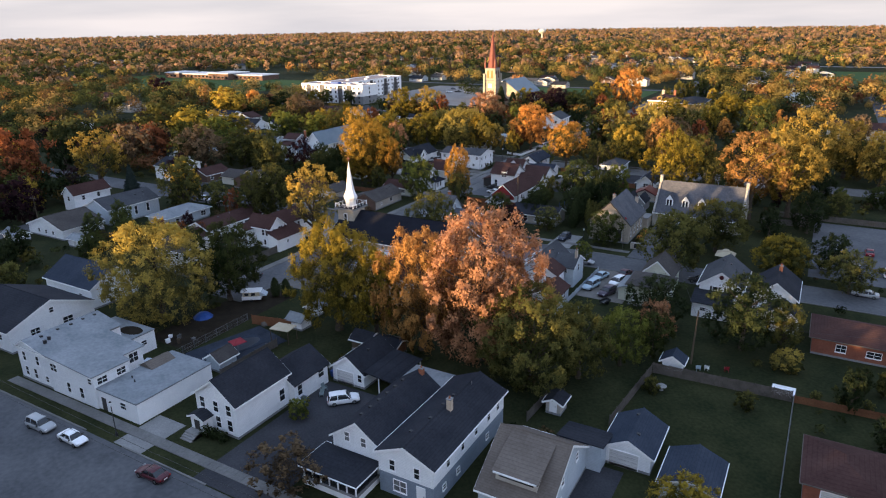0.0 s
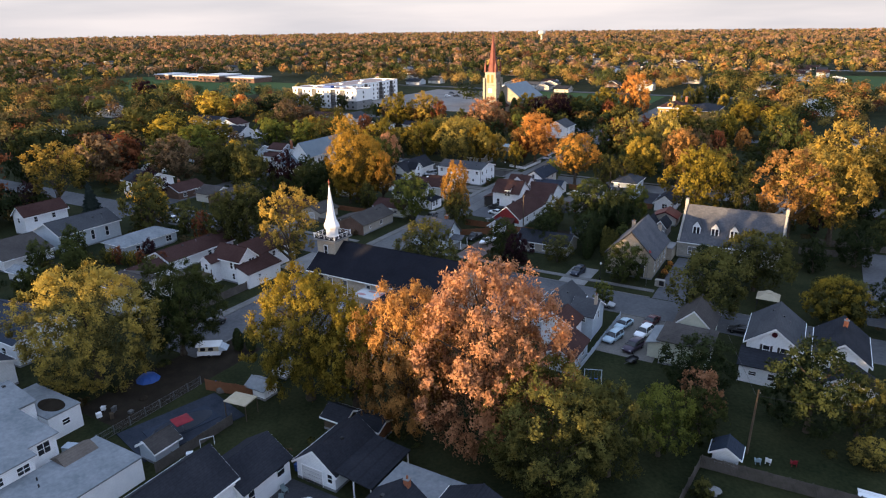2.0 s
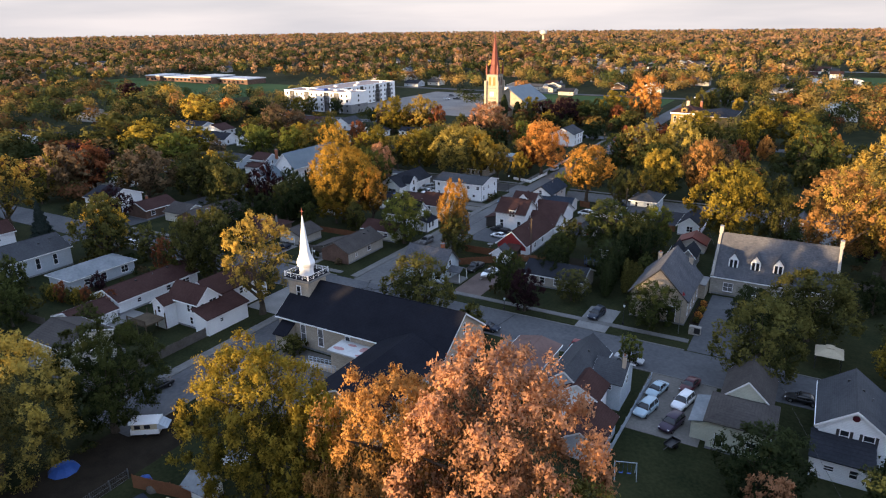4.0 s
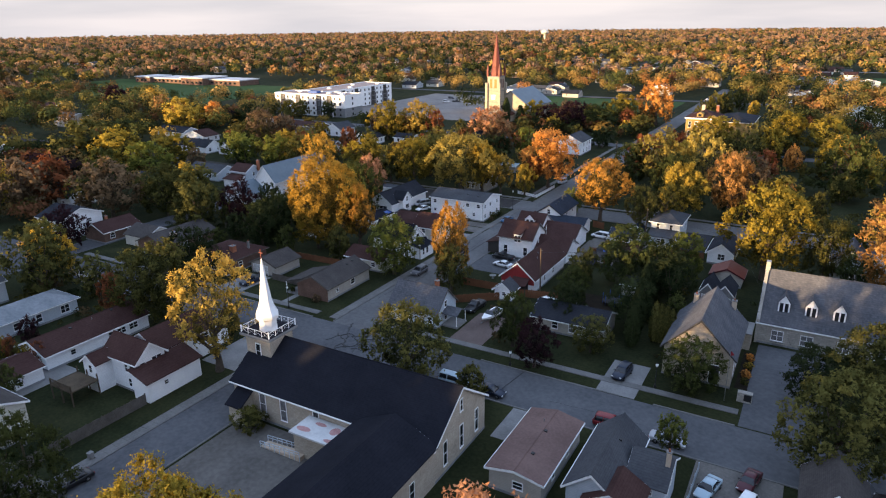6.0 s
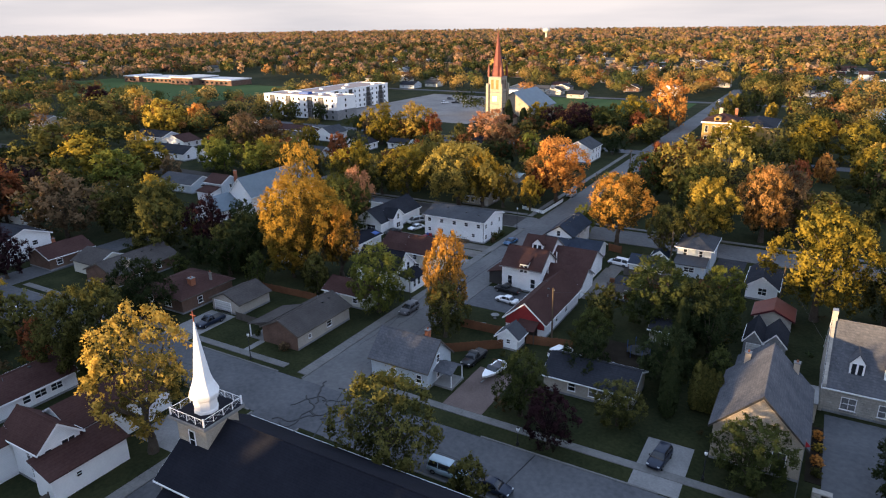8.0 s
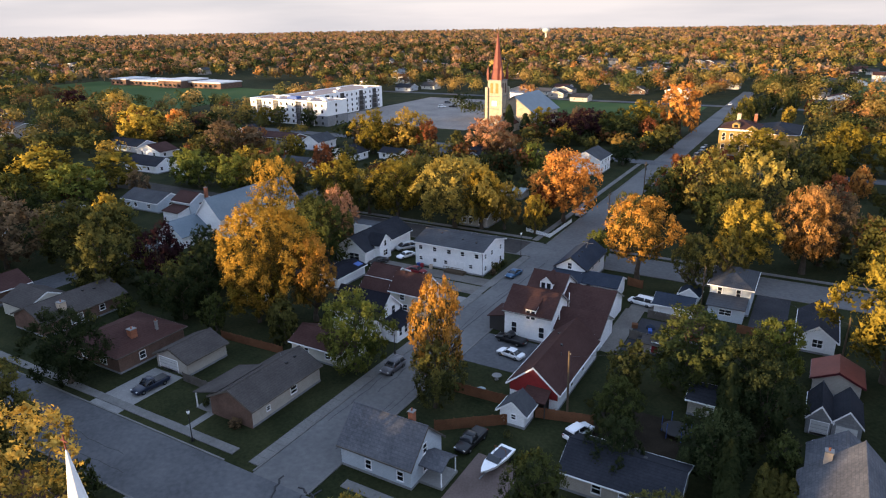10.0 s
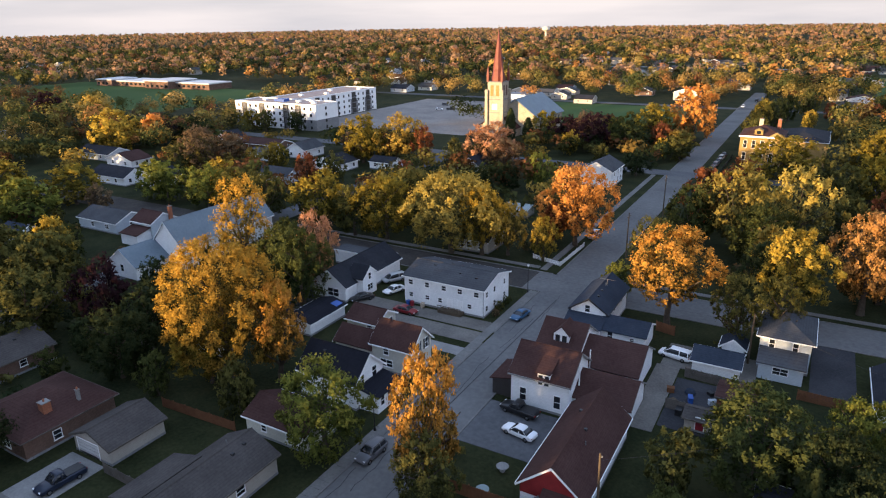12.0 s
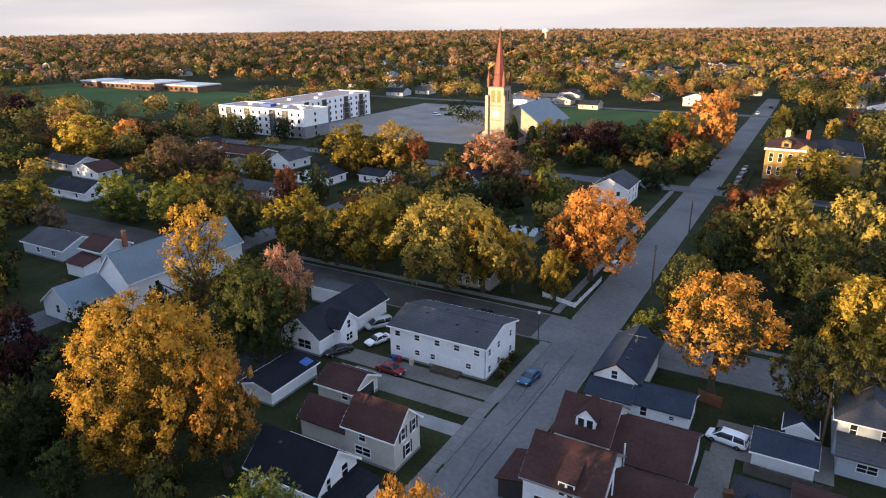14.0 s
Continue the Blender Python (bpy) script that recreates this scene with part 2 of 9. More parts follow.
M["roof_metal"] = material("blue_metal_roof", (0.11, 0.145, 0.175), (0.15, 0.19, 0.22), 0.6, 0.3, 2.0, 0.1, 0.0)
M["roof_teal"] = material("teal_metal_roof", (0.17, 0.22, 0.23), (0.23, 0.29, 0.30), 0.45, 0.3, 2.0, 0.1, 0.2)
M["spire"] = material("rust_red_spire", (0.13, 0.032, 0.022), (0.19, 0.050, 0.032), 0.6, 0.4, 3.0, 0.1)
M["glass"] = material("window_glass", (0.012, 0.014, 0.018), (0.024, 0.027, 0.032), 0.12, 0.3, 1.0, spec=0.6)
M["curtain_glass"] = material("curtained_glass", (0.10, 0.10, 0.11), (0.20, 0.20, 0.20), 0.15, 1.5, 3.0, spec=0.6)
M["dark_frame"] = material("dark_frame", (0.02, 0.02, 0.022), (0.03, 0.03, 0.032), 0.5)
M["door"] = material("garage_door_paint", (0.55, 0.55, 0.55), (0.64, 0.64, 0.63), 0.5, 0.8, 4.0, pattern=("rows", 0.5))
M["dark_door"] = material("dark_door_paint", (0.03, 0.028, 0.028), (0.05, 0.046, 0.044), 0.5)
M["fence_wood"] = material("weathered_fence", (0.075, 0.066, 0.058), (0.14, 0.125, 0.112), 0.9, 0.8, 7.0, 0.3, vary=0.15)
M["cedar"] = material("cedar_fence", (0.12, 0.055, 0.030), (0.18, 0.085, 0.045), 0.85, 0.8, 7.0, 0.3, vary=0.15)
M["wood"] = material("old_wood", (0.065, 0.05, 0.036), (0.11, 0.085, 0.06), 0.85, 0.8, 9.0, 0.3)
M["bark"] = material("bark", (0.055, 0.043, 0.033), (0.095, 0.078, 0.062), 0.95, 1.5, 8.0, 0.6)
M["steel"] = material("galvanised_steel", (0.16, 0.165, 0.17), (0.24, 0.245, 0.25), 0.5, 0.5, 4.0, metal=0.7)
M["black_metal"] = material("black_metal", (0.012, 0.012, 0.013), (0.022, 0.022, 0.024), 0.45)
M["rubber"] = material("tyre_rubber", (0.010, 0.010, 0.010), (0.018, 0.018, 0.018), 0.8)
M["brick_chimney"] = material("chimney_brick", (0.26, 0.10, 0.06), (0.36, 0.15, 0.09), 0.85, 0.8, 6.0, 0.2, pattern=("brick", 0.24, 0.085))
M["pale_chimney"] = material("pale_chimney", (0.42, 0.34, 0.26), (0.52, 0.43, 0.34), 0.85, 0.8, 6.0, 0.2)
M["lamp_red"] = material("tail_lamp", (0.25, 0.01, 0.01), (0.32, 0.015, 0.015), 0.25)
M["lamp_clear"] = material("head_lamp", (0.6, 0.6, 0.6), (0.7, 0.7, 0.7), 0.15)
M["tarp_blue"] = material("blue_tarp", (0.015, 0.06, 0.25), (0.025, 0.09, 0.33), 0.5, 1.0, 5.0, 0.4)
M["tarp_cream"] = material("cream_canvas", (0.42, 0.36, 0.26), (0.52, 0.45, 0.33), 0.8, 1.0, 5.0, 0.2)
M["red_cloth"] = material("red_canvas", (0.20, 0.012, 0.022), (0.27, 0.02, 0.03), 0.7, 1.0, 5.0, 0.2)
M["pool_cover"] = material("dark_pool_cover", (0.012, 0.016, 0.026), (0.022, 0.028, 0.042), 0.35, 0.5, 3.0, 0.2)
M["pool_deck"] = material("slate_pool_deck", (0.022, 0.027, 0.038), (0.045, 0.052, 0.068), 0.9, 0.6, 5.0, 0.2)
M["rust_stain"] = material("rust_stain", (0.34, 0.17, 0.16), (0.46, 0.28, 0.27), 0.8, 1.5, 6.0)
for key, c in dict(white=(0.75, 0.75, 0.76), silver=(0.34, 0.35, 0.36), black=(0.012, 0.012, 0.014), navy=(0.012, 0.018, 0.035), red=(0.16, 0.010, 0.014), blue=(0.025, 0.085, 0.17), grey=(0.10, 0.10, 0.11), maroon=(0.07, 0.012, 0.018), purple=(0.035, 0.02, 0.04), sky=(0.36, 0.46, 0.52)).items():
    M["car_" + key] = material("car_paint_" + key, c, tuple(v * 1.08 for v in c), 0.28, 0.4, 2.0, spec=0.4)
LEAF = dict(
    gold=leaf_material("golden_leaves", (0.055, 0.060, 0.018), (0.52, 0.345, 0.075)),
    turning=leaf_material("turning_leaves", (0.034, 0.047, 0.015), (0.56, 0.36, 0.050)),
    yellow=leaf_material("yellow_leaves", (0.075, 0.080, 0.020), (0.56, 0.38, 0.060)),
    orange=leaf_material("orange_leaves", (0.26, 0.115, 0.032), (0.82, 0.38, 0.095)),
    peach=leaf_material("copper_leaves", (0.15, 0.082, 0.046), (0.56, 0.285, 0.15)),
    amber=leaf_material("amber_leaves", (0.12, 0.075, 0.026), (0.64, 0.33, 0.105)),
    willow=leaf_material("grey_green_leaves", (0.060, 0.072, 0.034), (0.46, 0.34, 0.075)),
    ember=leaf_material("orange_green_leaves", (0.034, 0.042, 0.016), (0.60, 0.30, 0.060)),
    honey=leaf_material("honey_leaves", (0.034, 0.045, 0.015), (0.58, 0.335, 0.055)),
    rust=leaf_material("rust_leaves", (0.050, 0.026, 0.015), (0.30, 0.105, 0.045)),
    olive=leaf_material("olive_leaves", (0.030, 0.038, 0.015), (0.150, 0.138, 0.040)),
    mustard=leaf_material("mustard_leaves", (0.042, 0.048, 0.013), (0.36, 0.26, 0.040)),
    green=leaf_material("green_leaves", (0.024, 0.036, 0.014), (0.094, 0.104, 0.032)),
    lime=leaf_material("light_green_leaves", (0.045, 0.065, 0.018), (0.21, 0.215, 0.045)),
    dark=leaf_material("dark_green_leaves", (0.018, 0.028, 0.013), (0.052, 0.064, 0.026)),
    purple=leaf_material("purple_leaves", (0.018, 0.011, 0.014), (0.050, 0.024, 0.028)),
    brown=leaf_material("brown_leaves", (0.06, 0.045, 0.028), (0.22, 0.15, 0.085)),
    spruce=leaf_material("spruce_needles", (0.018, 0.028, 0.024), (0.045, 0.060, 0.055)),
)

# ---- geometry helpers ----
FOOT, PAVED = [], []      # outlines of buildings and of paved ground: x0, x1, y0, y1


class Geo:
    """Collects boxes, prisms and tubes into one mesh."""

    def __init__(self):
        self.v, self.f = [], []

    def add(self, verts, faces):
        k = len(self.v)
        self.v += [tuple(p) for p in verts]
        self.f += [tuple(i + k for i in face) for face in faces]
        return self

    def box(self, x0, x1, y0, y1, z0, z1):
        return self.add([(x, y, z) for z in (z0, z1) for y in (y0, y1) for x in (x0, x1)],
                        [(0, 2, 3, 1), (4, 5, 7, 6), (0, 1, 5, 4), (2, 6, 7, 3), (0, 4, 6, 2), (1, 3, 7, 5)])

    def prism(self, outline, a, b, axis="y"):
        """An outline in the plane across the axis, drawn from a to b. axis y: outline in (x, z); x: in (y, z); z: in (x, y)."""
        put = {"y": lambda p, s: (p[0], s, p[1]), "x": lambda p, s: (s, p[0], p[1]), "z": lambda p, s: (p[0], p[1], s)}[axis]
        n = len(outline)
        faces = [(i, (i + 1) % n, n + (i + 1) % n, n + i) for i in range(n)]
        return self.add([put(p, a) for p in outline] + [put(p, b) for p in outline], faces + [tuple(range(n))[::-1], tuple(range(n, 2 * n))])

    def tube(self, p, q, r0, r1, sides=8):
        p, q = Vector(p), Vector(q)
        d = (q - p).normalized()
        u = d.orthogonal().normalized()
        w = d.cross(u)
        ring = [(math.cos(2 * math.pi * i / sides), math.sin(2 * math.pi * i / sides)) for i in range(sides)]
        verts = [p + r0 * (c * u + s * w) for c, s in ring] + [q + r1 * (c * u + s * w) for c, s in ring]
        faces = [(i, (i + 1) % sides, sides + (i + 1) % sides, sides + i) for i in range(sides)]
        return self.add(verts, faces + [tuple(range(sides))[::-1], tuple(range(sides, 2 * sides))])

    def lathe(self, x, y, rings, sides=12, turn=0.0):
        """rings: (radius, z) from below."""
        verts = [(x + r * math.cos(turn + 2 * math.pi * i / sides), y + r * math.sin(turn + 2 * math.pi * i / sides), z) for r, z in rings for i in range(sides)]
        faces = [(k * sides + i, k * sides + (i + 1) % sides, (k + 1) * sides + (i + 1) % sides, (k + 1) * sides + i) for k in range(len(rings) - 1) for i in range(sides)]
        return self.add(verts, faces + [tuple(range(sides))[::-1], tuple(range((len(rings) - 1) * sides, len(rings) * sides))])

    def mesh(self, name, mats):
        me = bpy.data.meshes.new(name)
        me.from_pydata(self.v, [], self.f)
        for m in (mats if isinstance(mats, (list, tuple)) else [mats]):
            me.materials.append(m)
        bm = bmesh.new()
        bm.from_mesh(me)
        bmesh.ops.recalc_face_normals(bm, faces=bm.faces)
        bm.to_mesh(me)
        bm.free()
        return me


def part(name, geo, mat, parent, label=""):
    ob = new(name, geo.mesh(name, mat) if isinstance(geo, Geo) else geo)
    ob.parent = parent
    return tagged(ob, label)


def thing(name, label, category, x=0.0, y=0.0, z=0.0, yaw=0.0, group="", kind=""):
    ob = new(name)
    ob.empty_display_size = 0.5
    ob.matrix_world = pose(x, y, z, 0, 0, yaw)
    return tagged(ob, label, category, group, kind)


def single(name, geo, mat, label, category="", group="", kind=""):
    return tagged(part(name, geo, mat, None), label, category, group, kind)


def on_face(g, face, hx, hy, u0, u1, z0, z1, d0, d1):
    """A box on a wall: u along the wall, z up, d out of it. hx, hy: half sizes of the body."""
    if face == "S":
        g.box(u0, u1, -hy - d1, -hy - d0, z0, z1)
    elif face == "N":
        g.box(u0, u1, hy + d0, hy + d1, z0, z1)
    elif face == "E":
        g.box(hx + d0, hx + d1, u0, u1, z0, z1)
    else:
        g.box(-hx - d1, -hx - d0, u0, u1, z0, z1)
    return g


def lattice(face, hx, hy, us, zs, solid, d0, d1):
    """One joined frame on a wall: the cells (column, row) named in solid, between the lines us and zs."""
    g, seen = Geo(), {}
    turn = {"S": lambda u, z, d: (u, -hy - d, z), "N": lambda u, z, d: (u, hy + d, z), "E": lambda u, z, d: (hx + d, u, z), "W": lambda u, z, d: (-hx - d, u, z)}[face]

    def corner(i, j, k):
        if (i, j, k) not in seen:
            seen[i, j, k] = len(g.v)
            g.v.append(turn(us[i], zs[j], (d0, d1)[k]))
        return seen[i, j, k]

    for i, j in solid:
        ring = [(i, j), (i + 1, j), (i + 1, j + 1), (i, j + 1)]
        g.f.append(tuple(corner(*p, 1) for p in ring))
        g.f.append(tuple(corner(*p, 0) for p in ring[::-1]))
        for k, (di, dj) in enumerate(((0, -1), (1, 0), (0, 1), (-1, 0))):
            if (i + di, j + dj) not in solid:
                p, q = ring[k], ring[(k + 1) % 4]
                g.f.append((corner(*p, 0), corner(*q, 0), corner(*q, 1), corner(*p, 1)))
    return g


def sash(face, hx, hy, u, z, w, h, t=0.09, bars=1, d0=-0.02, d1=0.07):
    """A window frame with a cross bar, and an upright one where the window is wide."""
    us = [u - w / 2 - t, u - w / 2, u + w / 2, u + w / 2 + t]
    if w > 1.3:
        us[2:2] = [u - 0.035, u + 0.035]
    zs = [z - t, z]
    for i in range(bars):
        zz = z + h * (i + 1) / (bars + 1)
        zs += [zz - 0.03, zz + 0.03]
    zs += [z + h, z + h + t]
    nu, nz = len(us) - 1, len(zs) - 1
    solid = {(i, j) for i in range(nu) for j in range(nz) if i in (0, nu - 1) or j in (0, nz - 1) or j % 2 == 0 or i % 2 == 0}
    return lattice(face, hx, hy, us, zs, solid, d0, d1)


def window(body, face, hx, hy, u, z, w, h, frame_mat="plain_white", pane_mat="glass", bars=1, shutters=None, name="window", sill=True):
    t = 0.09
    frame_ob = part(name, sash(face, hx, hy, u, z, w, h, t, bars), M[frame_mat], body)
    part("pane", on_face(Geo(), face, hx, hy, u - w / 2, u + w / 2, z, z + h, -0.015, 0.02), M[pane_mat], frame_ob)
    if sill:
        on_sill = on_face(Geo(), face, hx, hy, u - w / 2 - 0.14, u + w / 2 + 0.14, z - t - 0.06, z - t, -0.02, 0.12)
        part("sill", on_sill, M[frame_mat], frame_ob)
    if shutters:
        for s in (-1, 1):
            c = u + s * (w / 2 + t + 0.2)
            part("shutter", on_face(Geo(), face, hx, hy, c - 0.17, c + 0.17, z - 0.05, z + h + 0.05, 0.0, 0.05), M[shutters], frame_ob)
    return frame_ob


def door(body, face, hx, hy, u, z, w, h, mat="dark_door", name="door"):
    t = 0.1
    f = part(name, on_face(Geo(), face, hx, hy, u - w / 2, u + w / 2, z, z + h, -0.02, 0.03), M[mat], body)
    g = lattice(face, hx, hy, [u - w / 2 - t, u - w / 2, u + w / 2, u + w / 2 + t], [z, z + h, z + h + t], {(0, 0), (2, 0), (0, 1), (1, 1), (2, 1)}, -0.02, 0.07)
    part("door_frame", g, M["plain_white"], f)
    if w < 1.4:
        part("handle", on_face(Geo(), face, hx, hy, u + w / 2 - 0.16, u + w / 2 - 0.08, z + 0.95, z + 1.05, 0.03, 0.09), M["steel"], f)
    else:
        for i in range(1, 4):
            part("panel_joint", on_face(Geo(), face, hx, hy, u - w / 2 + 0.05, u + w / 2 - 0.05, z + h * i / 4 - 0.015, z + h * i / 4 + 0.015, 0.03, 0.045), M["steel"], f)
    return f


def gable_roof(body, w, d, eave, rise, axis, mat, over=0.45, end=0.35, trim="plain_white", name="roof", simple=False):
    half, length = (d / 2, w / 2) if axis == "x" else (w / 2, d / 2)
    s = rise / half
    th = 0.16
    low = (half + over, eave - over * s)
    # the top of the wall meets the underside of the slab
    prof = [(-low[0], low[1] + 0.02), (0, eave + rise + 0.02), (low[0], low[1] + 0.02), (low[0], low[1] + th), (0, eave + rise + th + 0.06), (-low[0], low[1] + th)]
    roof = part(name, Geo().prism(prof, -length - end, length + end, axis), M[mat], body)
    if trim:
        tp = [(-low[0] - 0.02, low[1] - 0.16), (0, eave + rise - 0.14), (low[0] + 0.02, low[1] - 0.16), (low[0] + 0.02, low[1] + th - 0.02), (0, eave + rise + th + 0.03), (-low[0] - 0.02, low[1] + th - 0.02)]
        for sgn in (-1, 1):
            a, b = sorted((sgn * (length + end - 0.03), sgn * (length + end + 0.02)))
            part("bargeboard", Geo().prism(tp, a, b, axis), M[trim], roof)
        for sgn in () if simple else (-1, 1):
            lo, hi = sorted((sgn * (low[0] - 0.02), sgn * (low[0] + 0.09)))
            g = Geo().box(lo, hi, -length - end, length + end, low[1] - 0.06, low[1] + th - 0.03) if axis == "y" else Geo().box(-length - end, length + end, lo, hi, low[1] - 0.06, low[1] + th - 0.03)
            part("gutter", g, M[trim], roof)
    cap = Geo().tube((0, -length - end, eave + rise + th + 0.05), (0, length + end, eave + rise + th + 0.05), 0.09, 0.09, 6) if axis == "y" else Geo().tube((-length - end, 0, eave + rise + th + 0.05), (length + end, 0, eave + rise + th + 0.05), 0.09, 0.09, 6)
    if not simple:
        part("ridge_cap", cap, M[mat], roof)
    return roof


def hip_roof(body, w, d, eave, rise, mat, over=0.5, name="roof"):
    hx, hy = w / 2 + over, d / 2 + over
    z0, z1 = eave + 0.02, eave + 0.16
    r = max(abs(hx - hy), 0.05)
    ends = [(-r, 0), (r, 0)] if hx > hy else [(0, -r), (0, r)]
    v = [(-hx, -hy, z0), (hx, -hy, z0), (hx, hy, z0), (-hx, hy, z0), (-hx, -hy, z1), (hx, -hy, z1), (hx, hy, z1), (-hx, hy, z1)] + [(*e, eave + rise) for e in ends]
    f = [(3, 2, 1, 0), (0, 1, 5, 4), (1, 2, 6, 5), (2, 3, 7, 6), (3, 0, 4, 7)]
    f += [(4, 5, 9, 8), (5, 6, 9), (6, 7, 8, 9), (7, 4, 8)] if hx > hy else [(4, 5, 8), (5, 6, 9, 8), (6, 7, 9), (7, 4, 8, 9)]
    roof = part(name, Geo().add(v, f), M[mat], body)
    g = Geo()
    for a in ((-hx - 0.06, hx + 0.06, -hy - 0.08, -hy + 0.02), (-hx - 0.06, hx + 0.06, hy - 0.02, hy + 0.08), (-hx - 0.08, -hx + 0.02, -hy, hy), (hx - 0.02, hx + 0.08, -hy, hy)):
        g.box(*a, eave - 0.02, eave + 0.13)
    part("gutter", g, M["fence_wood" if mat in ("roof_brown", "roof_taupe") else "plain_white"], roof)
    return roof


def walls_of(body, w, d, eave, rise, axis, mat, name="wall", z0=-0.1, split=None, low_mat=None):
    """The walls of a building with its gables; split: the height where the cladding changes."""
    def prof(half, lo):
        return [(-half, lo), (half, lo), (half, eave), (0, eave + rise), (-half, eave)] if rise > 0 else [(-half, lo), (half, lo), (half, eave), (-half, eave)]
    half, length = (d / 2, w / 2) if axis == "x" else (w / 2, d / 2)
    lo = split if split else z0
    wall = part(name, Geo().prism(prof(half, lo), -length, length, axis), M[mat], body)
    if split:
        part("lower_wall", Geo().box(-w / 2 + 0.03, w / 2 - 0.03, -d / 2 + 0.03, d / 2 - 0.03, z0, split), M[low_mat], body)
    else:
        part("plinth", Geo().box(-w / 2 - 0.03, w / 2 + 0.03, -d / 2 - 0.03, d / 2 + 0.03, z0, 0.35), M["grey_block"], body)
    return wall


def chimney(parent, x, y, z0, z1, w=0.6, mat="brick_chimney"):
    c = part("chimney", Geo().box(x - w / 2, x + w / 2, y - w / 2, y + w / 2, z0, z1), M[mat], parent)
    part("chimney_cap", Geo().box(x - w / 2 - 0.06, x + w / 2 + 0.06, y - w / 2 - 0.06, y + w / 2 + 0.06, z1, z1 + 0.1), M["concrete"], c)
    part("flue", Geo().tube((x, y, z1 + 0.1), (x, y, z1 + 0.42), 0.13, 0.12, 8), M["brick_chimney"], c)
    return c


def roof_vents(roof, w, d, eave, rise, axis, spots):
    """Small vents and pipes standing on a gable roof; spots: (along, across as a share of the half width)."""
    half = (d if axis == "x" else w) / 2
    for i, (a, c) in enumerate(spots):
        zz = eave + rise * (1 - abs(c)) + 0.12
        x, y = (a, c * half) if axis == "x" else (c * half, a)
        if i % 3 == 2:
            part("vent_pipe", Geo().tube((x, y, zz), (x, y, zz + 0.55), 0.06, 0.06, 8), M["steel"], roof)
        else:
            part("roof_vent", Geo().box(x - 0.2, x + 0.2, y - 0.2, y + 0.2, zz - 0.1, zz + 0.22), M["dark_frame"], roof)


def house(label, x0, x1, y0, y1, eave, rise, axis="y", wall="white", roof="roof_dark", kind="gable", wins=(), doors=(), name="house", category="house", vents=(), chim=(), split=None, low=None, trim="plain_white", yaw=0.0, over=0.45, group=""):
    """A building by its walls' outline. wins: (face, u, sill, width, height[, pane[, shutters]]); doors: (face, u, width, height[, paint])."""
    w, d = x1 - x0, y1 - y0
    FOOT.append((x0, x1, y0, y1))
    body = thing(name, label, category, (x0 + x1) / 2, (y0 + y1) / 2, 0, yaw, group)
    wall_ob = walls_of(body, w, d, eave, rise if kind == "gable" else 0, axis, wall, split=split, low_mat=low)
    if kind == "gable":
        r = gable_roof(body, w, d, eave, rise, axis, roof, trim=trim, over=over, simple=y0 > 330)
        roof_vents(r, w, d, eave, rise, axis, vents)
    elif kind == "hip":
        r = hip_roof(body, w, d, eave, rise, roof)
    else:
        r = part("roof", Geo().box(-w / 2 - 0.12, w / 2 + 0.12, -d / 2 - 0.12, d / 2 + 0.12, eave + 0.004, eave + 0.22), M[roof], body)
        part("roof_edge", Geo().box(-w / 2 - 0.18, w / 2 + 0.18, -d / 2 - 0.18, -d / 2 - 0.121, eave - 0.1, eave + 0.26), M["plain_white"], r)
    for spec in wins:
        f, u, z, ww, hh = spec[:5]
        window(body, f, w / 2, d / 2, u, z, ww, hh, pane_mat=spec[5] if len(spec) > 5 and spec[5] else "glass", shutters=spec[6] if len(spec) > 6 else None, sill=y0 < 300)
    for spec in doors:
        f, u, ww, hh = spec[:4]
        door(body, f, w / 2, d / 2, u, 0.05 if ww > 1.4 else 0.35, ww, hh, spec[4] if len(spec) > 4 else ("door" if ww > 1.4 else "dark_door"))
    for cx, cy, top, *more in chim:
        chimney(body, cx - (x0 + x1) / 2, cy - (y0 + y1) / 2, eave - 0.3, top, *more)
    return body


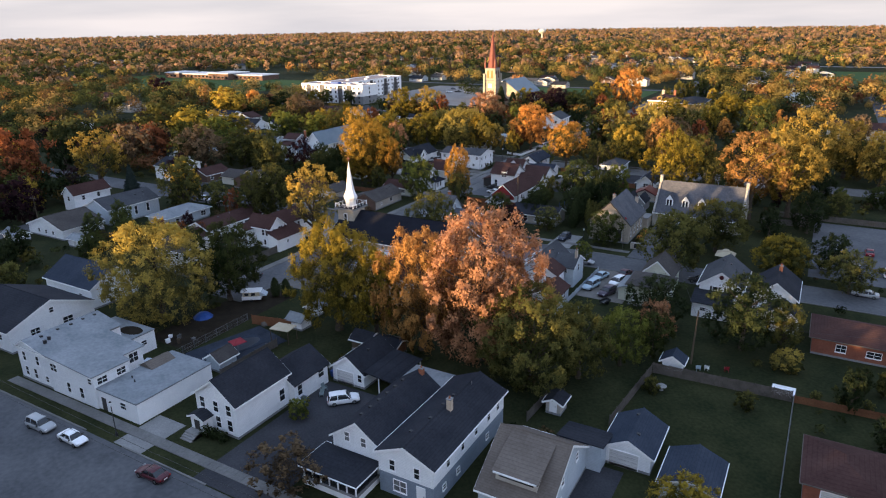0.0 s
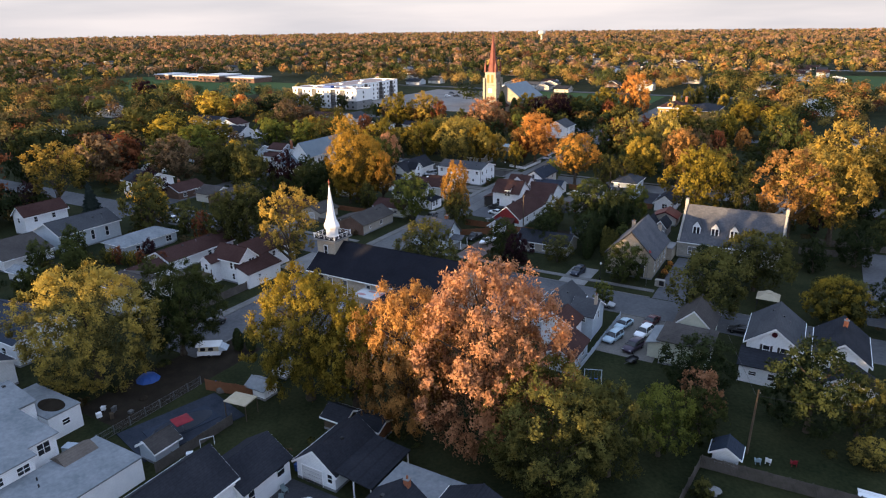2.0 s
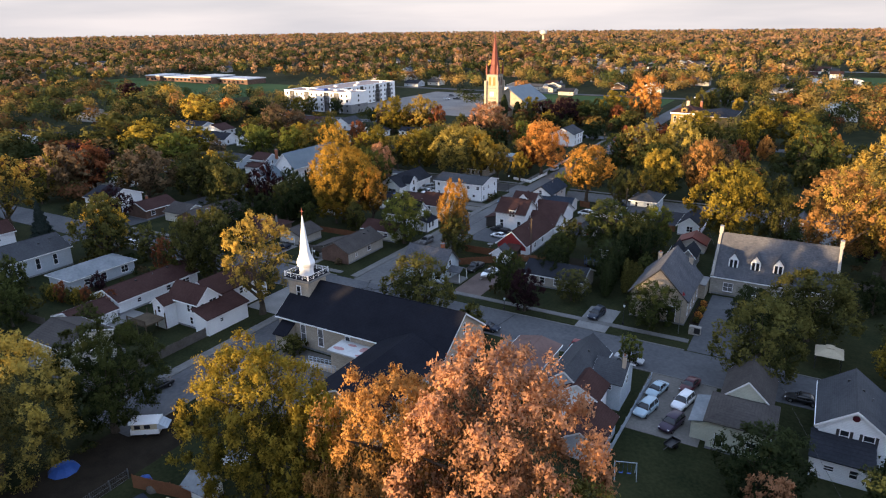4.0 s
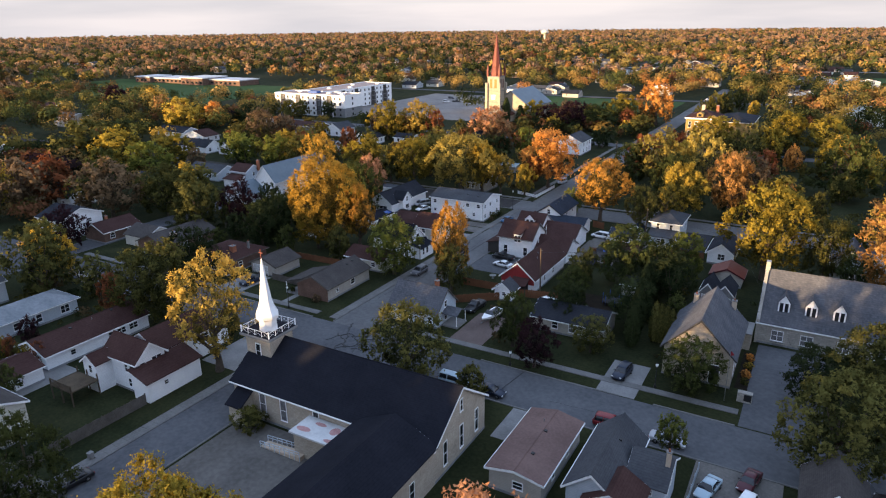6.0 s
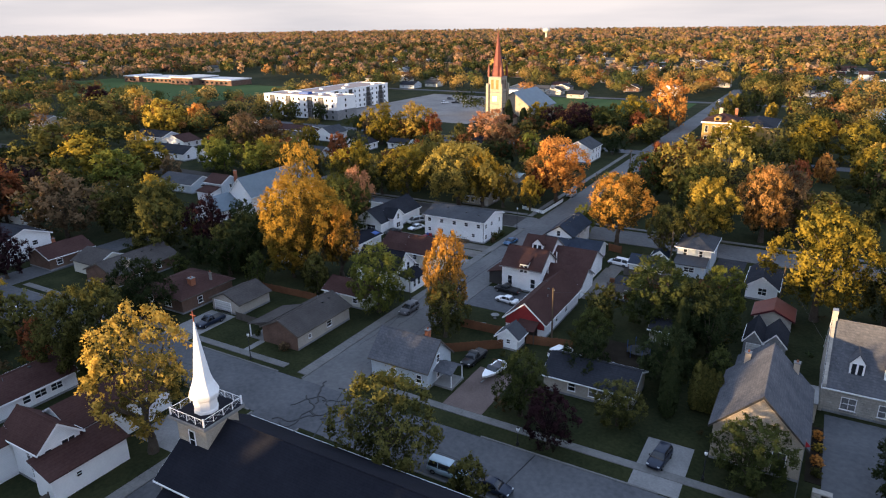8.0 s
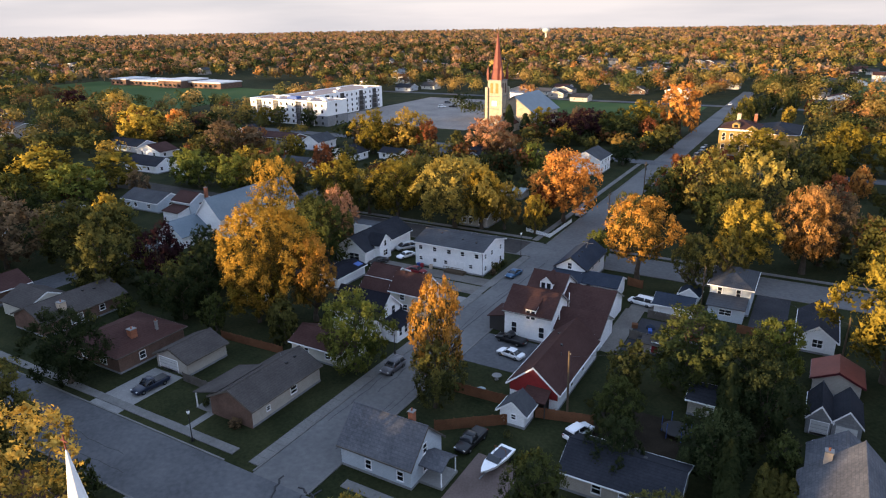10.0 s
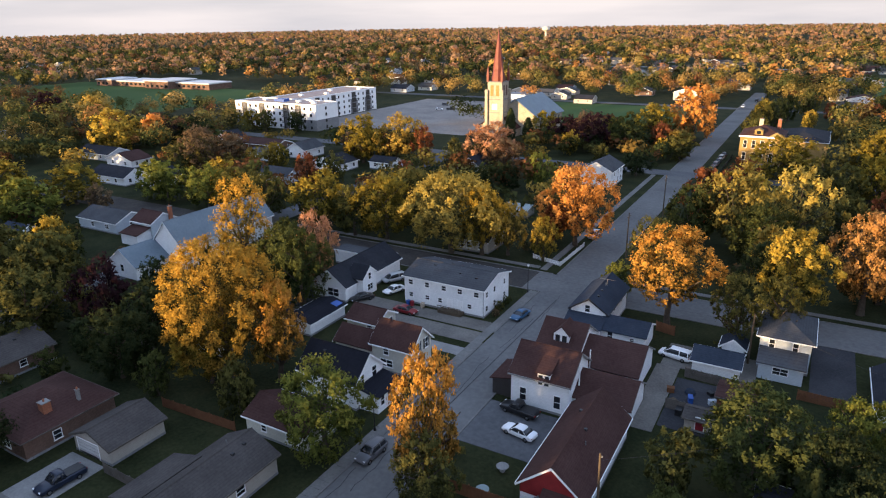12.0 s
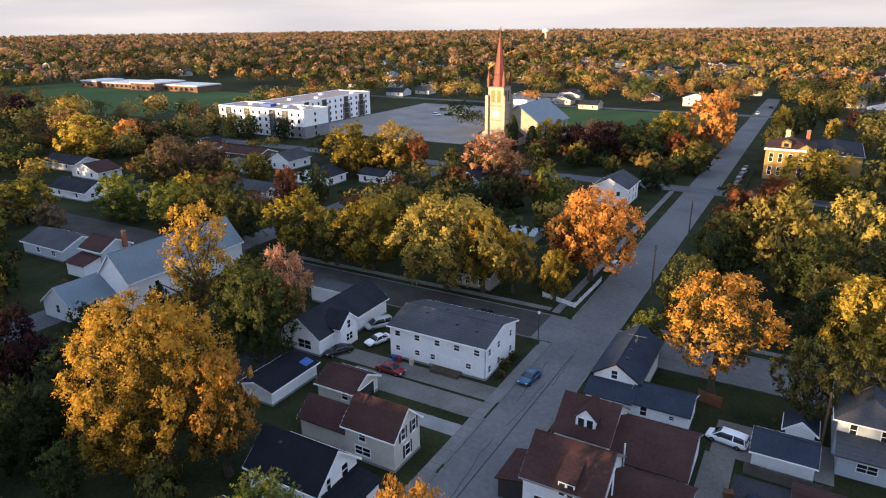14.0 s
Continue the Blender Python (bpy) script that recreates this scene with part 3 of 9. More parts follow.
def wing(body, x0, x1, y0, y1, eave, rise, axis="y", wall="white", roof="roof_dark", kind="gable", wins=(), doors=(), trim="plain_white", name="wing", over=0.4):
    """A lower wing or porch that belongs to a building: a part with its own pieces."""
    bx, by = body.matrix_world.translation[:2]
    FOOT.append((x0, x1, y0, y1))
    w, d = x1 - x0, y1 - y0
    cx, cy = (x0 + x1) / 2 - bx, (y0 + y1) / 2 - by
    half, length = (d / 2, w / 2) if axis == "x" else (w / 2, d / 2)
    prof = [(-half, -0.1), (half, -0.1), (half, eave), (0, eave + rise), (-half, eave)] if kind == "gable" else [(-half, -0.1), (half, -0.1), (half, eave), (-half, eave)]
    wg = part(name, Geo().prism(prof, -length, length, axis), M[wall], body)
    wg.location = (cx, cy, 0)
    if kind == "gable":
        s, th, end = rise / half, 0.15, 0.3
        low = (half + over, eave - over * s)
        pr = [(-low[0], low[1] + 0.02), (0, eave + rise + 0.02), (low[0], low[1] + 0.02), (low[0], low[1] + th), (0, eave + rise + th + 0.05), (-low[0], low[1] + th)]
        part("roof", Geo().prism(pr, -length - end, length + end, axis), M[roof], wg)
        if trim:
            tp = [(-low[0] - 0.02, low[1] - 0.14), (0, eave + rise - 0.12), (low[0] + 0.02, low[1] - 0.14), (low[0] + 0.02, low[1] + th - 0.02), (0, eave + rise + th + 0.02), (-low[0] - 0.02, low[1] + th - 0.02)]
            for sgn in (-1, 1):
                a, b = sorted((sgn * (length + end - 0.03), sgn * (length + end + 0.02)))
                part("bargeboard", Geo().prism(tp, a, b, axis), M[trim], wg)
    elif kind.startswith("shed"):
        # sheds fall towards the side named in kind: shedS, shedE, shedW
        o, th = 0.35, 0.14
        side = kind[4]
        if side in "SN":
            q = [(-d / 2 - o, eave if side == "S" else eave + rise), (d / 2 + o, eave + rise if side == "S" else eave)]
            part("roof", Geo().prism([q[0], q[1], (q[1][0], q[1][1] + th), (q[0][0], q[0][1] + th)], -w / 2 - o, w / 2 + o, "x"), M[roof], wg)
            part("end_wall", Geo().prism([(-d / 2 + 0.01, eave), (d / 2 - 0.01, eave), (d / 2 - 0.01, eave + rise)] if side == "S" else [(-d / 2 + 0.01, eave), (d / 2 - 0.01, eave), (-d / 2 + 0.01, eave + rise)], -w / 2 + 0.01, w / 2 - 0.01, "x"), M[wall], wg)
        else:
            q = [(-w / 2 - o, eave + rise if side == "E" else eave), (w / 2 + o, eave if side == "E" else eave + rise)]
            part("roof", Geo().prism([q[0], q[1], (q[1][0], q[1][1] + th), (q[0][0], q[0][1] + th)], -d / 2 - o, d / 2 + o, "y"), M[roof], wg)
            part("end_wall", Geo().prism([(-w / 2 + 0.01, eave), (w / 2 - 0.01, eave), (-w / 2 + 0.01, eave + rise)] if side == "E" else [(-w / 2 + 0.01, eave), (w / 2 - 0.01, eave), (w / 2 - 0.01, eave + rise)], -d / 2 + 0.01, d / 2 - 0.01, "y"), M[wall], wg)
    elif kind == "hip":
        hip_roof(wg, w, d, eave, rise, roof, 0.4)
    else:
        part("roof", Geo().box(-w / 2 - 0.1, w / 2 + 0.1, -d / 2 - 0.1, d / 2 + 0.1, eave + 0.004, eave + 0.2), M[roof], wg)
    for spec in wins:
        f, u, z, ww, hh = spec[:5]
        g = sash(f, w / 2, d / 2, u, z, ww, hh, 0.08, 1, -0.005, 0.06)
        part("window_frame", g, M["plain_white"], wg)
        part("pane", on_face(Geo(), f, w / 2, d / 2, u - ww / 2, u + ww / 2, z, z + hh, -0.02, 0.02), M[spec[5] if len(spec) > 5 else "glass"], wg)
    for spec in doors:
        f, u, ww, hh = spec[:4]
        part("door", on_face(Geo(), f, w / 2, d / 2, u - ww / 2, u + ww / 2, 0.05, 0.05 + hh, 0.0, 0.05), M[spec[4] if len(spec) > 4 else "dark_door"], wg)
    return wg


def dormer(body, cx, y_front, y_back, base, h, w, rise, wall="white", roof="roof_dark", panes=1):
    """A gabled dormer that looks south; places relative to the building's middle."""
    dm = part("dormer", Geo().prism([(-w / 2, base), (w / 2, base), (w / 2, base + h), (0, base + h + rise), (-w / 2, base + h)], y_front, y_back), M[wall], body)
    dm.location.x = cx
    o = 0.18
    s = rise / (w / 2)
    pr = [(-w / 2 - o, base + h - o * s + 0.02), (0, base + h + rise + 0.02), (w / 2 + o, base + h - o * s + 0.02), (w / 2 + o, base + h - o * s + 0.14), (0, base + h + rise + 0.16), (-w / 2 - o, base + h - o * s + 0.14)]
    part("dormer_roof", Geo().prism(pr, y_front - 0.15, y_back), M[roof], dm)
    for i in range(panes):
        u = (i - (panes - 1) / 2) * (w * 0.44)
        pw = w * 0.3 if panes > 1 else w * 0.5
        part("window_frame", Geo().box(u - pw / 2 - 0.07, u + pw / 2 + 0.07, y_front - 0.05, y_front + 0.01, base + 0.15, base + h - 0.02), M["plain_white"], dm)
        part("pane", Geo().box(u - pw / 2, u + pw / 2, y_front - 0.062, y_front - 0.02, base + 0.22, base + h - 0.1), M["glass"], dm)
    return dm


def slab(name, label, x0, x1, y0, y1, z, mat, category="", kind="structure", yaw=0.0):
    PAVED.append((x0, x1, y0, y1))
    g = Geo().box(-(x1 - x0) / 2, (x1 - x0) / 2, -(y1 - y0) / 2, (y1 - y0) / 2, z - 0.3, z)
    ob = single(name, g, M[mat], label, category, "", kind)
    ob.matrix_world = pose((x0 + x1) / 2, (y0 + y1) / 2, 0, 0, 0, yaw)
    return ob

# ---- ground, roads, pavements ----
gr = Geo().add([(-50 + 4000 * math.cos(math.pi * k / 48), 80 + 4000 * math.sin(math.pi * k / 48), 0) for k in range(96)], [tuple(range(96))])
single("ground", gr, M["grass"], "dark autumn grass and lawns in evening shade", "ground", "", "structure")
slab("road_1", "long straight grey asphalt street through the town", -103.0, -94.6, 84, 146.2, 0.020, "asphalt", "road")
slab("road_11", "long straight pale asphalt street running north", -103.0, -94.6, 146.2, 640, 0.020, "pale_asphalt", "road")
slab("road_2", "grey asphalt cross street with tar-sealed cracks", -420, 60, 136.2, 146.2, 0.026, "asphalt", "road")
slab("road_3", "broad asphalt street with parked cars", -420, 60, 27.0, 41.2, 0.026, "asphalt", "road")
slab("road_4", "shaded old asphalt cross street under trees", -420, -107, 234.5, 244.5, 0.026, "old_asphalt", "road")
slab("road_10", "asphalt cross street by gardens", -107, 120, 234.5, 244.5, 0.026, "pale_asphalt", "road")
slab("road_5", "grey asphalt cross street by lawns", -420, 120, 350, 358, 0.026, "asphalt", "road")
slab("road_6", "asphalt street beyond the houses", 28, 36, 30, 600, 0.020, "asphalt", "road")
slab("road_7", "asphalt street west of the houses", -192, -184, 60, 349, 0.020, "asphalt", "road")
slab("parking_1", "asphalt parking lot beside the trees", 5, 26, 152, 198, 0.03, "asphalt", "parking lot")
slab("parking_2", "worn asphalt parking lot beside the church", -94.0, -75, 95, 115.4, 0.03, "worn_lot", "parking lot")
slab("parking_3", "paved drive between the stone buildings", -32.6, -22.5, 146.5, 174, 0.034, "asphalt", "drive")
slab("parking_4", "asphalt lot of the apartment block", -300, -205, 394, 520, 0.03, "pale_lot", "parking lot")


def kerb_walk(name, label, x0, x1, y0, y1, joints=1.5):
    """A pavement of separate concrete slabs."""
    along = (x1 - x0) > (y1 - y0)
    base = slab(name, label, x0, x1, y0, y1, 0.075, "paving", "pavement")
    length, wide = (x1 - x0, y1 - y0) if along else (y1 - y0, x1 - x0)
    n = max(1, min(90, int(length / joints)))
    me = Geo().box(-length / n / 2 + 0.02, length / n / 2 - 0.02, -wide / 2 + 0.01, wide / 2 - 0.01, 0.0, 0.11).mesh("paving_slab", M["paving"])
    for i in range(n):
        ob = new("paving_slab", me)
        ob.parent = base
        s = -length / 2 + (i + 0.5) * length / n
        ob.location = (s, 0, 0) if along else (0, s, 0)
        ob.rotation_euler = (0, 0, 0 if along else math.pi / 2)
    return base


def kerb(x0, x1, y0, y1):
    return slab("kerb", "pale concrete kerb beside the road", x0, x1, y0, y1, 0.13, "paving", "kerb")


for x in (-103.25, -94.6):
    for a, b in ((84, 135.9), (146.5, 196), (198, 209), (213.5, 234.2), (244.8, 349.7), (358.3, 600)):
        kerb(x, x + 0.25, a, b)
for a, b in ((-180, -108), (-92, -86), (-72, -49), (-44, -33), (-21, 4)):
    kerb(a, b, 146.2, 146.45)
for a, b in ((-180, -104), (-90, -24), (-10, 24)):
    kerb(a, b, 135.95, 136.2)
for a, b in ((-120, -80), (-72, -56), (-50, 20)):
    kerb(a, b, 41.2, 41.45)
for a, b in ((-180, -104), (-93.6, 20)):
    kerb(a, b, 244.5, 244.75)
    kerb(a, b, 234.25, 234.5)
kerb_walk("pavement_1", "concrete pavement beside the street", -104.95, -103.3, 147.5, 234, 1.5)
kerb_walk("pavement_2", "concrete pavement beside the street", -104.95, -103.3, 88, 134, 1.5)
kerb_walk("pavement_3", "concrete pavement along the shop front", -104, -30, 43.6, 45.2, 1.5)
kerb_walk("pavement_4", "concrete pavement beside the road", -92, -33, 149.4, 150.8, 1.5)
kerb_walk("pavement_5", "concrete pavement along the lawns", -182, -108, 147.6, 149.0, 1.5)
kerb_walk("pavement_6", "concrete pavement beside the far street", -107.5, -106, 246, 349, 2.0)
kerb_walk("pavement_7", "concrete pavement beside the street", -180, -108, 246.4, 247.8, 1.8)
kerb_walk("pavement_8", "concrete pavement beside the street", -93, 0, 246.6, 247.9, 1.8)

# drives and paved yards: x0, x1, y0, y1, surface
for x0, x1, y0, y1, mat, text in (
    (-58.5, -46.5, 41.4, 68, "dark_asphalt", "dark asphalt drive beside the white house"),
    (-74, -68.5, 41.4, 48.8, "concrete", "worn concrete drive"),
    (-136, -129.5, 146.4, 157.8, "concrete", "pale concrete drive"),
    (-120.8, -105.0, 203.5, 206.2, "concrete", "concrete drive of the brown garage"),
    (-127, -105.0, 208.3, 212.6, "gravel", "gravel drive"),
    (-135, -105.0, 213.2, 217.0, "gravel", "patched asphalt yard of the apartment house"),
    (-94.6, -82.5, 183.5, 194.2, "asphalt", "asphalt yard with parked cars"),
    (-80.5, -74.2, 150.9, 163, "brick_paving", "reddish brown paved drive"),
    (-52.6, -46.8, 146.4, 157, "concrete", "pale concrete drive"),
    (-36.2, -26.2, 119, 136, "gravel", "gravel parking yard"),
    (-75.5, -62, 216, 224, "gravel", "gravel back yard"),
    (-55, -49, 216, 234.4, "dark_asphalt", "dark asphalt drive"),
    (-69.5, -58.5, 172.5, 182, "soil", "bare earth yard"),
    (-76, -72.5, 197, 216, "gravel", "gravel yard behind the brown house"),
    (-20, -12, 60, 68, "dark_asphalt", "dark drive of the garage"),
    (-113, -105.0, 124, 136, "concrete", "concrete drive beside the white house"),
    (-61.4, -58.8, 128, 135.8, "concrete", "concrete path beside the church"),
    (-130, -105.0, 88.5, 93, "gravel", "gravel yard"),
    (-133, -128, 93, 112, "concrete", "concrete drive between houses"),
    (-146, -135, 200, 232, "dark_asphalt", "dark asphalt drive"),
):
    slab("drive", text, x0, x1, y0, y1, 0.045, mat, "drive")
slab("path", "narrow concrete garden path", -118.4, -117.2, 149, 153, 0.05, "concrete", "path")
slab("lawn_1", "green sports field", -690, -420, 392, 520, 0.02, "field", "lawn")
slab("lawn_2", "green lawn behind the tower church", -222, -112, 452, 536, 0.024, "field", "lawn")
slab("road_8", "pale asphalt street behind the church lawn", -420, 120, 540, 548, 0.03, "asphalt", "road")
slab("road_9", "pale concrete highway through the far town", -520, 60, 872, 884, 0.03, "concrete", "road")
slab("lawn_3", "green field in the distance", -30, 140, 640, 800, 0.02, "field", "lawn")

# tar-sealed cracks in the crossing
rng = random.Random(5)
for k in range(12):
    x, y = -94 + rng.uniform(-2.5, 2.5), 141 + rng.uniform(-2.5, 2.5)
    a = rng.uniform(0, 6.28)
    g = Geo()
    for i in range(9):
        a += rng.uniform(-0.9, 0.9)
        nx, ny = x + 0.75 * math.cos(a), y + 0.75 * math.sin(a)
        g.tube((x, y, -0.03), (nx, ny, -0.03), 0.15, 0.15, 6)
        x, y = nx, ny
    single("tar_seam", g, M["tar"], "black tar-sealed crack in the street", "crack", "", "structure")
for x0, y0, x1, y1 in ((-90, 140, -82, 141.5), (-65.5, 137, -64.2, 146), (-91, 134, -95, 146), (-99, 190, -98.6, 232)):
    single("tar_seam", Geo().tube((x0, y0, -0.03), (x1, y1, -0.03), 0.11, 0.11, 6), M["tar"], "black tar-sealed seam in the street", "crack", "", "structure")

# thin sealed cracks that wander along the streets
for k in range(16):
    along = k % 2 == 0
    x, y = (rng.uniform(-102, -96), rng.uniform(150, 225)) if along else (rng.uniform(-140, -50), rng.choice((141, 239)) + rng.uniform(-3, 3))
    verts, faces = [], []
    for i in range(12):
        verts += [(x - (0.05 if along else 0), y - (0 if along else 0.05), 0.031), (x + (0.05 if along else 0), y + (0 if along else 0.05), 0.031)]
        if i:
            faces.append((2 * i - 2, 2 * i - 1, 2 * i + 1, 2 * i))
        x, y = (x + rng.uniform(-0.25, 0.25), y + 1.2) if along else (x + 1.2, y + rng.uniform(-0.25, 0.25))
        x = min(max(x, -102.8), -94.8) if along else x
    single("tar_seam", Geo().add(verts, faces), M["tar"], "thin tar-sealed crack along the street", "crack", "", "structure")
slab("yard_paving", "dark paving of the cluttered back yard", -72.3, -66.2, 199, 213, 0.03, "dark_asphalt", "paving")


# ---- houses near the first street ----
shop = house("long white two-storey building with pale patched roof beside the pavement", -103.0, -94.7, 45.6, 58, 5.5, 0, "y", "white", "roof_pale", "flat", name="shop_building", category="building",
             wins=[("S", -2.4, 3.5, 0.8, 1.5), ("S", 1.2, 3.5, 0.8, 1.5), ("S", -2.4, 0.9, 0.8, 1.5), ("S", 0.0, 0.9, 0.8, 1.6), ("S", 3.0, 1.0, 0.8, 1.0)])
# its roof: a steep short western slope and a long eastern one
part("gable", Geo().prism([(-4.15, 5.72), (4.15, 5.72), (-1.75, 7.05)], -6.2, 6.2), M["white"], shop)
slope = part("gable_roof", Geo().prism([(-4.5, 5.60), (-1.75, 7.10), (4.5, 5.76), (4.5, 5.90), (-1.75, 7.26), (-4.5, 5.76)], -6.5, 6.4), M["roof_pale"], shop)
part("bargeboard", Geo().prism([(-4.5, 5.48), (-1.75, 6.98), (4.2, 5.66), (4.2, 5.86), (-1.75, 7.22), (-4.5, 5.70)], -6.56, -6.5), M["plain_white"], slope)
for u, v in ((-0.6, -4.0), (-0.8, -1.2), (-0.7, 1.0), (-0.9, 3.2), (-0.8, 5.2), (1.4, -4.6), (0.8, -3.6)):
    part("roof_vent", Geo().box(u - 0.2, u + 0.2, v - 0.2, v + 0.2, 6.6, 7.3 - 0.1 * abs(u)), M["dark_frame"], slope)
wing(shop, -94.6, -83.4, 45.5, 51.3, 5.3, 0.8, "y", "white", "roof_pale", "shedE", wins=[("S", -1.0, 1.0, 0.8, 1.6), ("S", 2.2, 0.9, 0.9, 1.7), ("S", 4.8, 3.9, 0.8, 0.9), ("S", -4.2, 3.7, 1.6, 1.2), ("E", -1.5, 3.7, 1.5, 1.0), ("E", 1.6, 3.7, 1.4, 1.0)])
wing(shop, -94.6, -85.4, 51.35, 55.2, 5.4, 0.7, "y", "white", "roof_pale", "shedE", wins=[("E", 0.3, 3.5, 1.5, 1.5)])
wing(shop, -83.3, -74.4, 45.8, 59, 3.2, 0, "y", "plain_white", "roof_pale", "flat", wins=[("S", 1.3, 1.6, 1.2, 1.0)], doors=[("S", -3.2, 1.0, 2.1)])
part("skylight", Geo().prism([(-1.6, 3.42), (1.6, 3.42), (0.0, 4.2)], -2.2, 2.2), M["roof_tan"], shop, "tan tent-shaped rooflight").location = (16.6, 3.6, 0)
for u, v in ((15.2, -0.5), (17.6, -1.6), (19.0, -2.2)):
    part("roof_pipe", Geo().tube((u, v, 3.4), (u, v, 3.8), 0.1, 0.1, 8), M["dark_frame"], shop)
wing(shop, -103.0, -92.4, 58.05, 62.6, 3.5, 0, "y", "white", "roof_pale", "flat", wins=[("E", 0, 1.6, 1.0, 0.8)])
ov = part("roof_stain", Geo().lathe(0, 0, [(1.0, 3.702), (1.0, 3.722)], 18), M["soil"], shop, "dark oval stain on the flat roof")
ov.matrix_local = Matrix.LocRotScale((3.6, 8.5, 0), None, (2.4, 1.4, 1))

h1 = house("white two-storey house with dark roof and small porch", -67.0, -59.4, 50.0, 60.2, 5.3, 2.7, "y", "white", "roof_dark",
           wins=[("S", -2.5, 3.3, 0.9, 1.6), ("S", 0.1, 3.3, 0.9, 1.6), ("S", 2.5, 3.3, 0.9, 1.6), ("S", 0.3, 0.9, 0.9, 1.7), ("S", 2.5, 0.9, 0.9, 1.7), ("E", 3.6, 1.4, 1.0, 1.8)], doors=[("S", -2.4, 1.0, 2.1)])
wing(h1, -65.5, -58.4, 60.2, 67.8, 3.4, 2.2, "y", "white", "roof_dark", wins=[("E", -2.6, 1.2, 0.9, 1.6), ("E", 2.2, 1.8, 1.2, 1.5)])
porch = wing(h1, -66.6, -64.2, 48.4, 50.0, 2.6, 0.5, "y", "plain_white", "roof_dark", doors=[("S", 0, 1.0, 2.1)])
steps = thing("front_steps", "worn concrete front steps of the white house", "steps", -65.6, 47.5)
for i in range(4):
    part("step", Geo().box(-1.1, 1.1, -1.2 + 0.32 * i, 1.0, 0.0, 0.17 * (i + 1)), M["concrete"], steps)

h2 = house("large two-storey house, white over grey-blue, dark roof", -36.8, -29.3, 51, 70, 5.6, 1.6, "y", "white", "roof_dark", split=2.9, low="blue_siding",
           wins=[("S", -1.8, 3.5, 0.7, 1.4), ("S", 1.6, 3.5, 0.7, 1.4), ("S", -0.8, 0.8, 1.7, 1.5, "curtain_glass"), ("E", -6, 3.7, 0.7, 1.3), ("E", -2.4, 3.7, 0.7, 1.3), ("E", 1.2, 3.7, 0.7, 1.3), ("E", 4.8, 3.7, 0.7, 1.3), ("E", 7.6, 3.7, 0.7, 1.3), ("E", -7, 1.2, 0.7, 0.7), ("E", -3.6, 1.2, 0.7, 0.7), ("E", 4.4, 1.2, 0.7, 0.7)],
           doors=[("S", 2.1, 1.0, 2.1, "plain_white")], vents=[(3, -0.12), (-3, -0.1), (6.5, 0.1), (-6, -0.35), (0.5, -0.15)], chim=[(-32.4, 60.5, 8.6, 0.62, "pale_chimney")])
h2b = wing(h2, -44.6, -36.9, 52.2, 67, 4.6, 2.7, "y", "white", "roof_dark", wins=[("S", -1.6, 4.3, 0.7, 1.2, "curtain_glass"), ("S", 0.9, 4.2, 0.7, 1.2, "curtain_glass")], name="side_wing")
for i in range(6):
    part("roof_vent", Geo().box(-1.35, -0.95, -5 + 1.9 * i, -4.6 + 1.9 * i, 6.5, 6.85), M["dark_frame"], h2b)
wing(h2, -45.5, -36.9, 67, 73.5, 3.4, 0, "y", "plain_white", "roof_pale", "flat", name="back_wing")
chimney(h2, -7.2, 6.0, 4, 7.9, 0.6)
pz = wing(h2, -45.6, -37.6, 47.4, 52.0, 0.9, 0, "y", "plain_white", "concrete", "flat", name="porch")
for u in np.linspace(-3.9, 3.9, 7):
    part("porch_post", Geo().box(u - 0.08, u + 0.08, -2.25, -2.1, 0.9, 2.7), M["plain_white"], pz)
part("porch_screen", Geo().box(-3.8, 3.8, -2.15, -2.11, 1.0, 2.6), M["glass"], pz)
part("side_screen", Geo().box(3.8, 3.86, -2.1, 2.2, 1.0, 2.6), M["glass"], pz)
hip_roof(pz, 8.0, 4.6, 2.7, 1.2, "roof_dark", 0.4)

h3 = house("white garage with dark roof and open carport", -58.0, -52.0, 68.6, 77, 2.7, 2.2, "y", "white", "roof_dark", name="garage", category="garage", doors=[("S", -0.6, 3.2, 2.2)], wins=[("S", 2.2, 1.1, 0.7, 1.2)], vents=[(0, 0.3)])
cp = part("carport_roof", Geo().prism([(3.0, 3.0), (8.4, 2.5), (8.4, 2.66), (3.0, 3.2)], -4.3, 4.2), M["roof_dark"], h3)
for px, py in ((8.1, -4.0), (8.1, 3.9), (5.6, -4.0)):
    part("carport_post", Geo().box(px - 0.07, px + 0.07, py - 0.07, py + 0.07, 0, 2.55), M["plain_white"], h3)

h4 = house("low house with faded tan roof and broad dormer", -24.8, -16.4, 53.4, 66.6, 3.3, 4.2, "x", "pale_blue", "roof_tan", wins=[("E", -2.2, 3.6, 0.8, 1.2), ("E", 2.6, 3.9, 0.7, 1.0), ("E", -3, 1.0, 1.0, 1.2)], trim="plain_white")
g = Geo().prism([(-5.4, 4.2), (-5.4, 5.5), (-0.2, 7.3), (-0.2, 4.2)], -2.6, 2.4, "x")
dm4 = part("dormer", g, M["beige"], h4)
part("dormer_roof", Geo().prism([(-5.9, 5.45), (0.2, 7.5), (0.2, 7.66), (-5.9, 5.6)], -2.9, 2.7, "x"), M["roof_tan"], dm4)
part("dormer_window", Geo().box(-2.2, 2.0, -5.45, -5.38, 4.75, 5.25), M["glass"], dm4)
part("dormer_trim", Geo().box(-2.7, 2.5, -5.96, -5.9, 5.38, 5.6), M["plain_white"], dm4)
wing(h4, -20, -14.6, 66.6, 71, 2.8, 1.0, "y", "pale_blue", "roof_dark", "shedN")

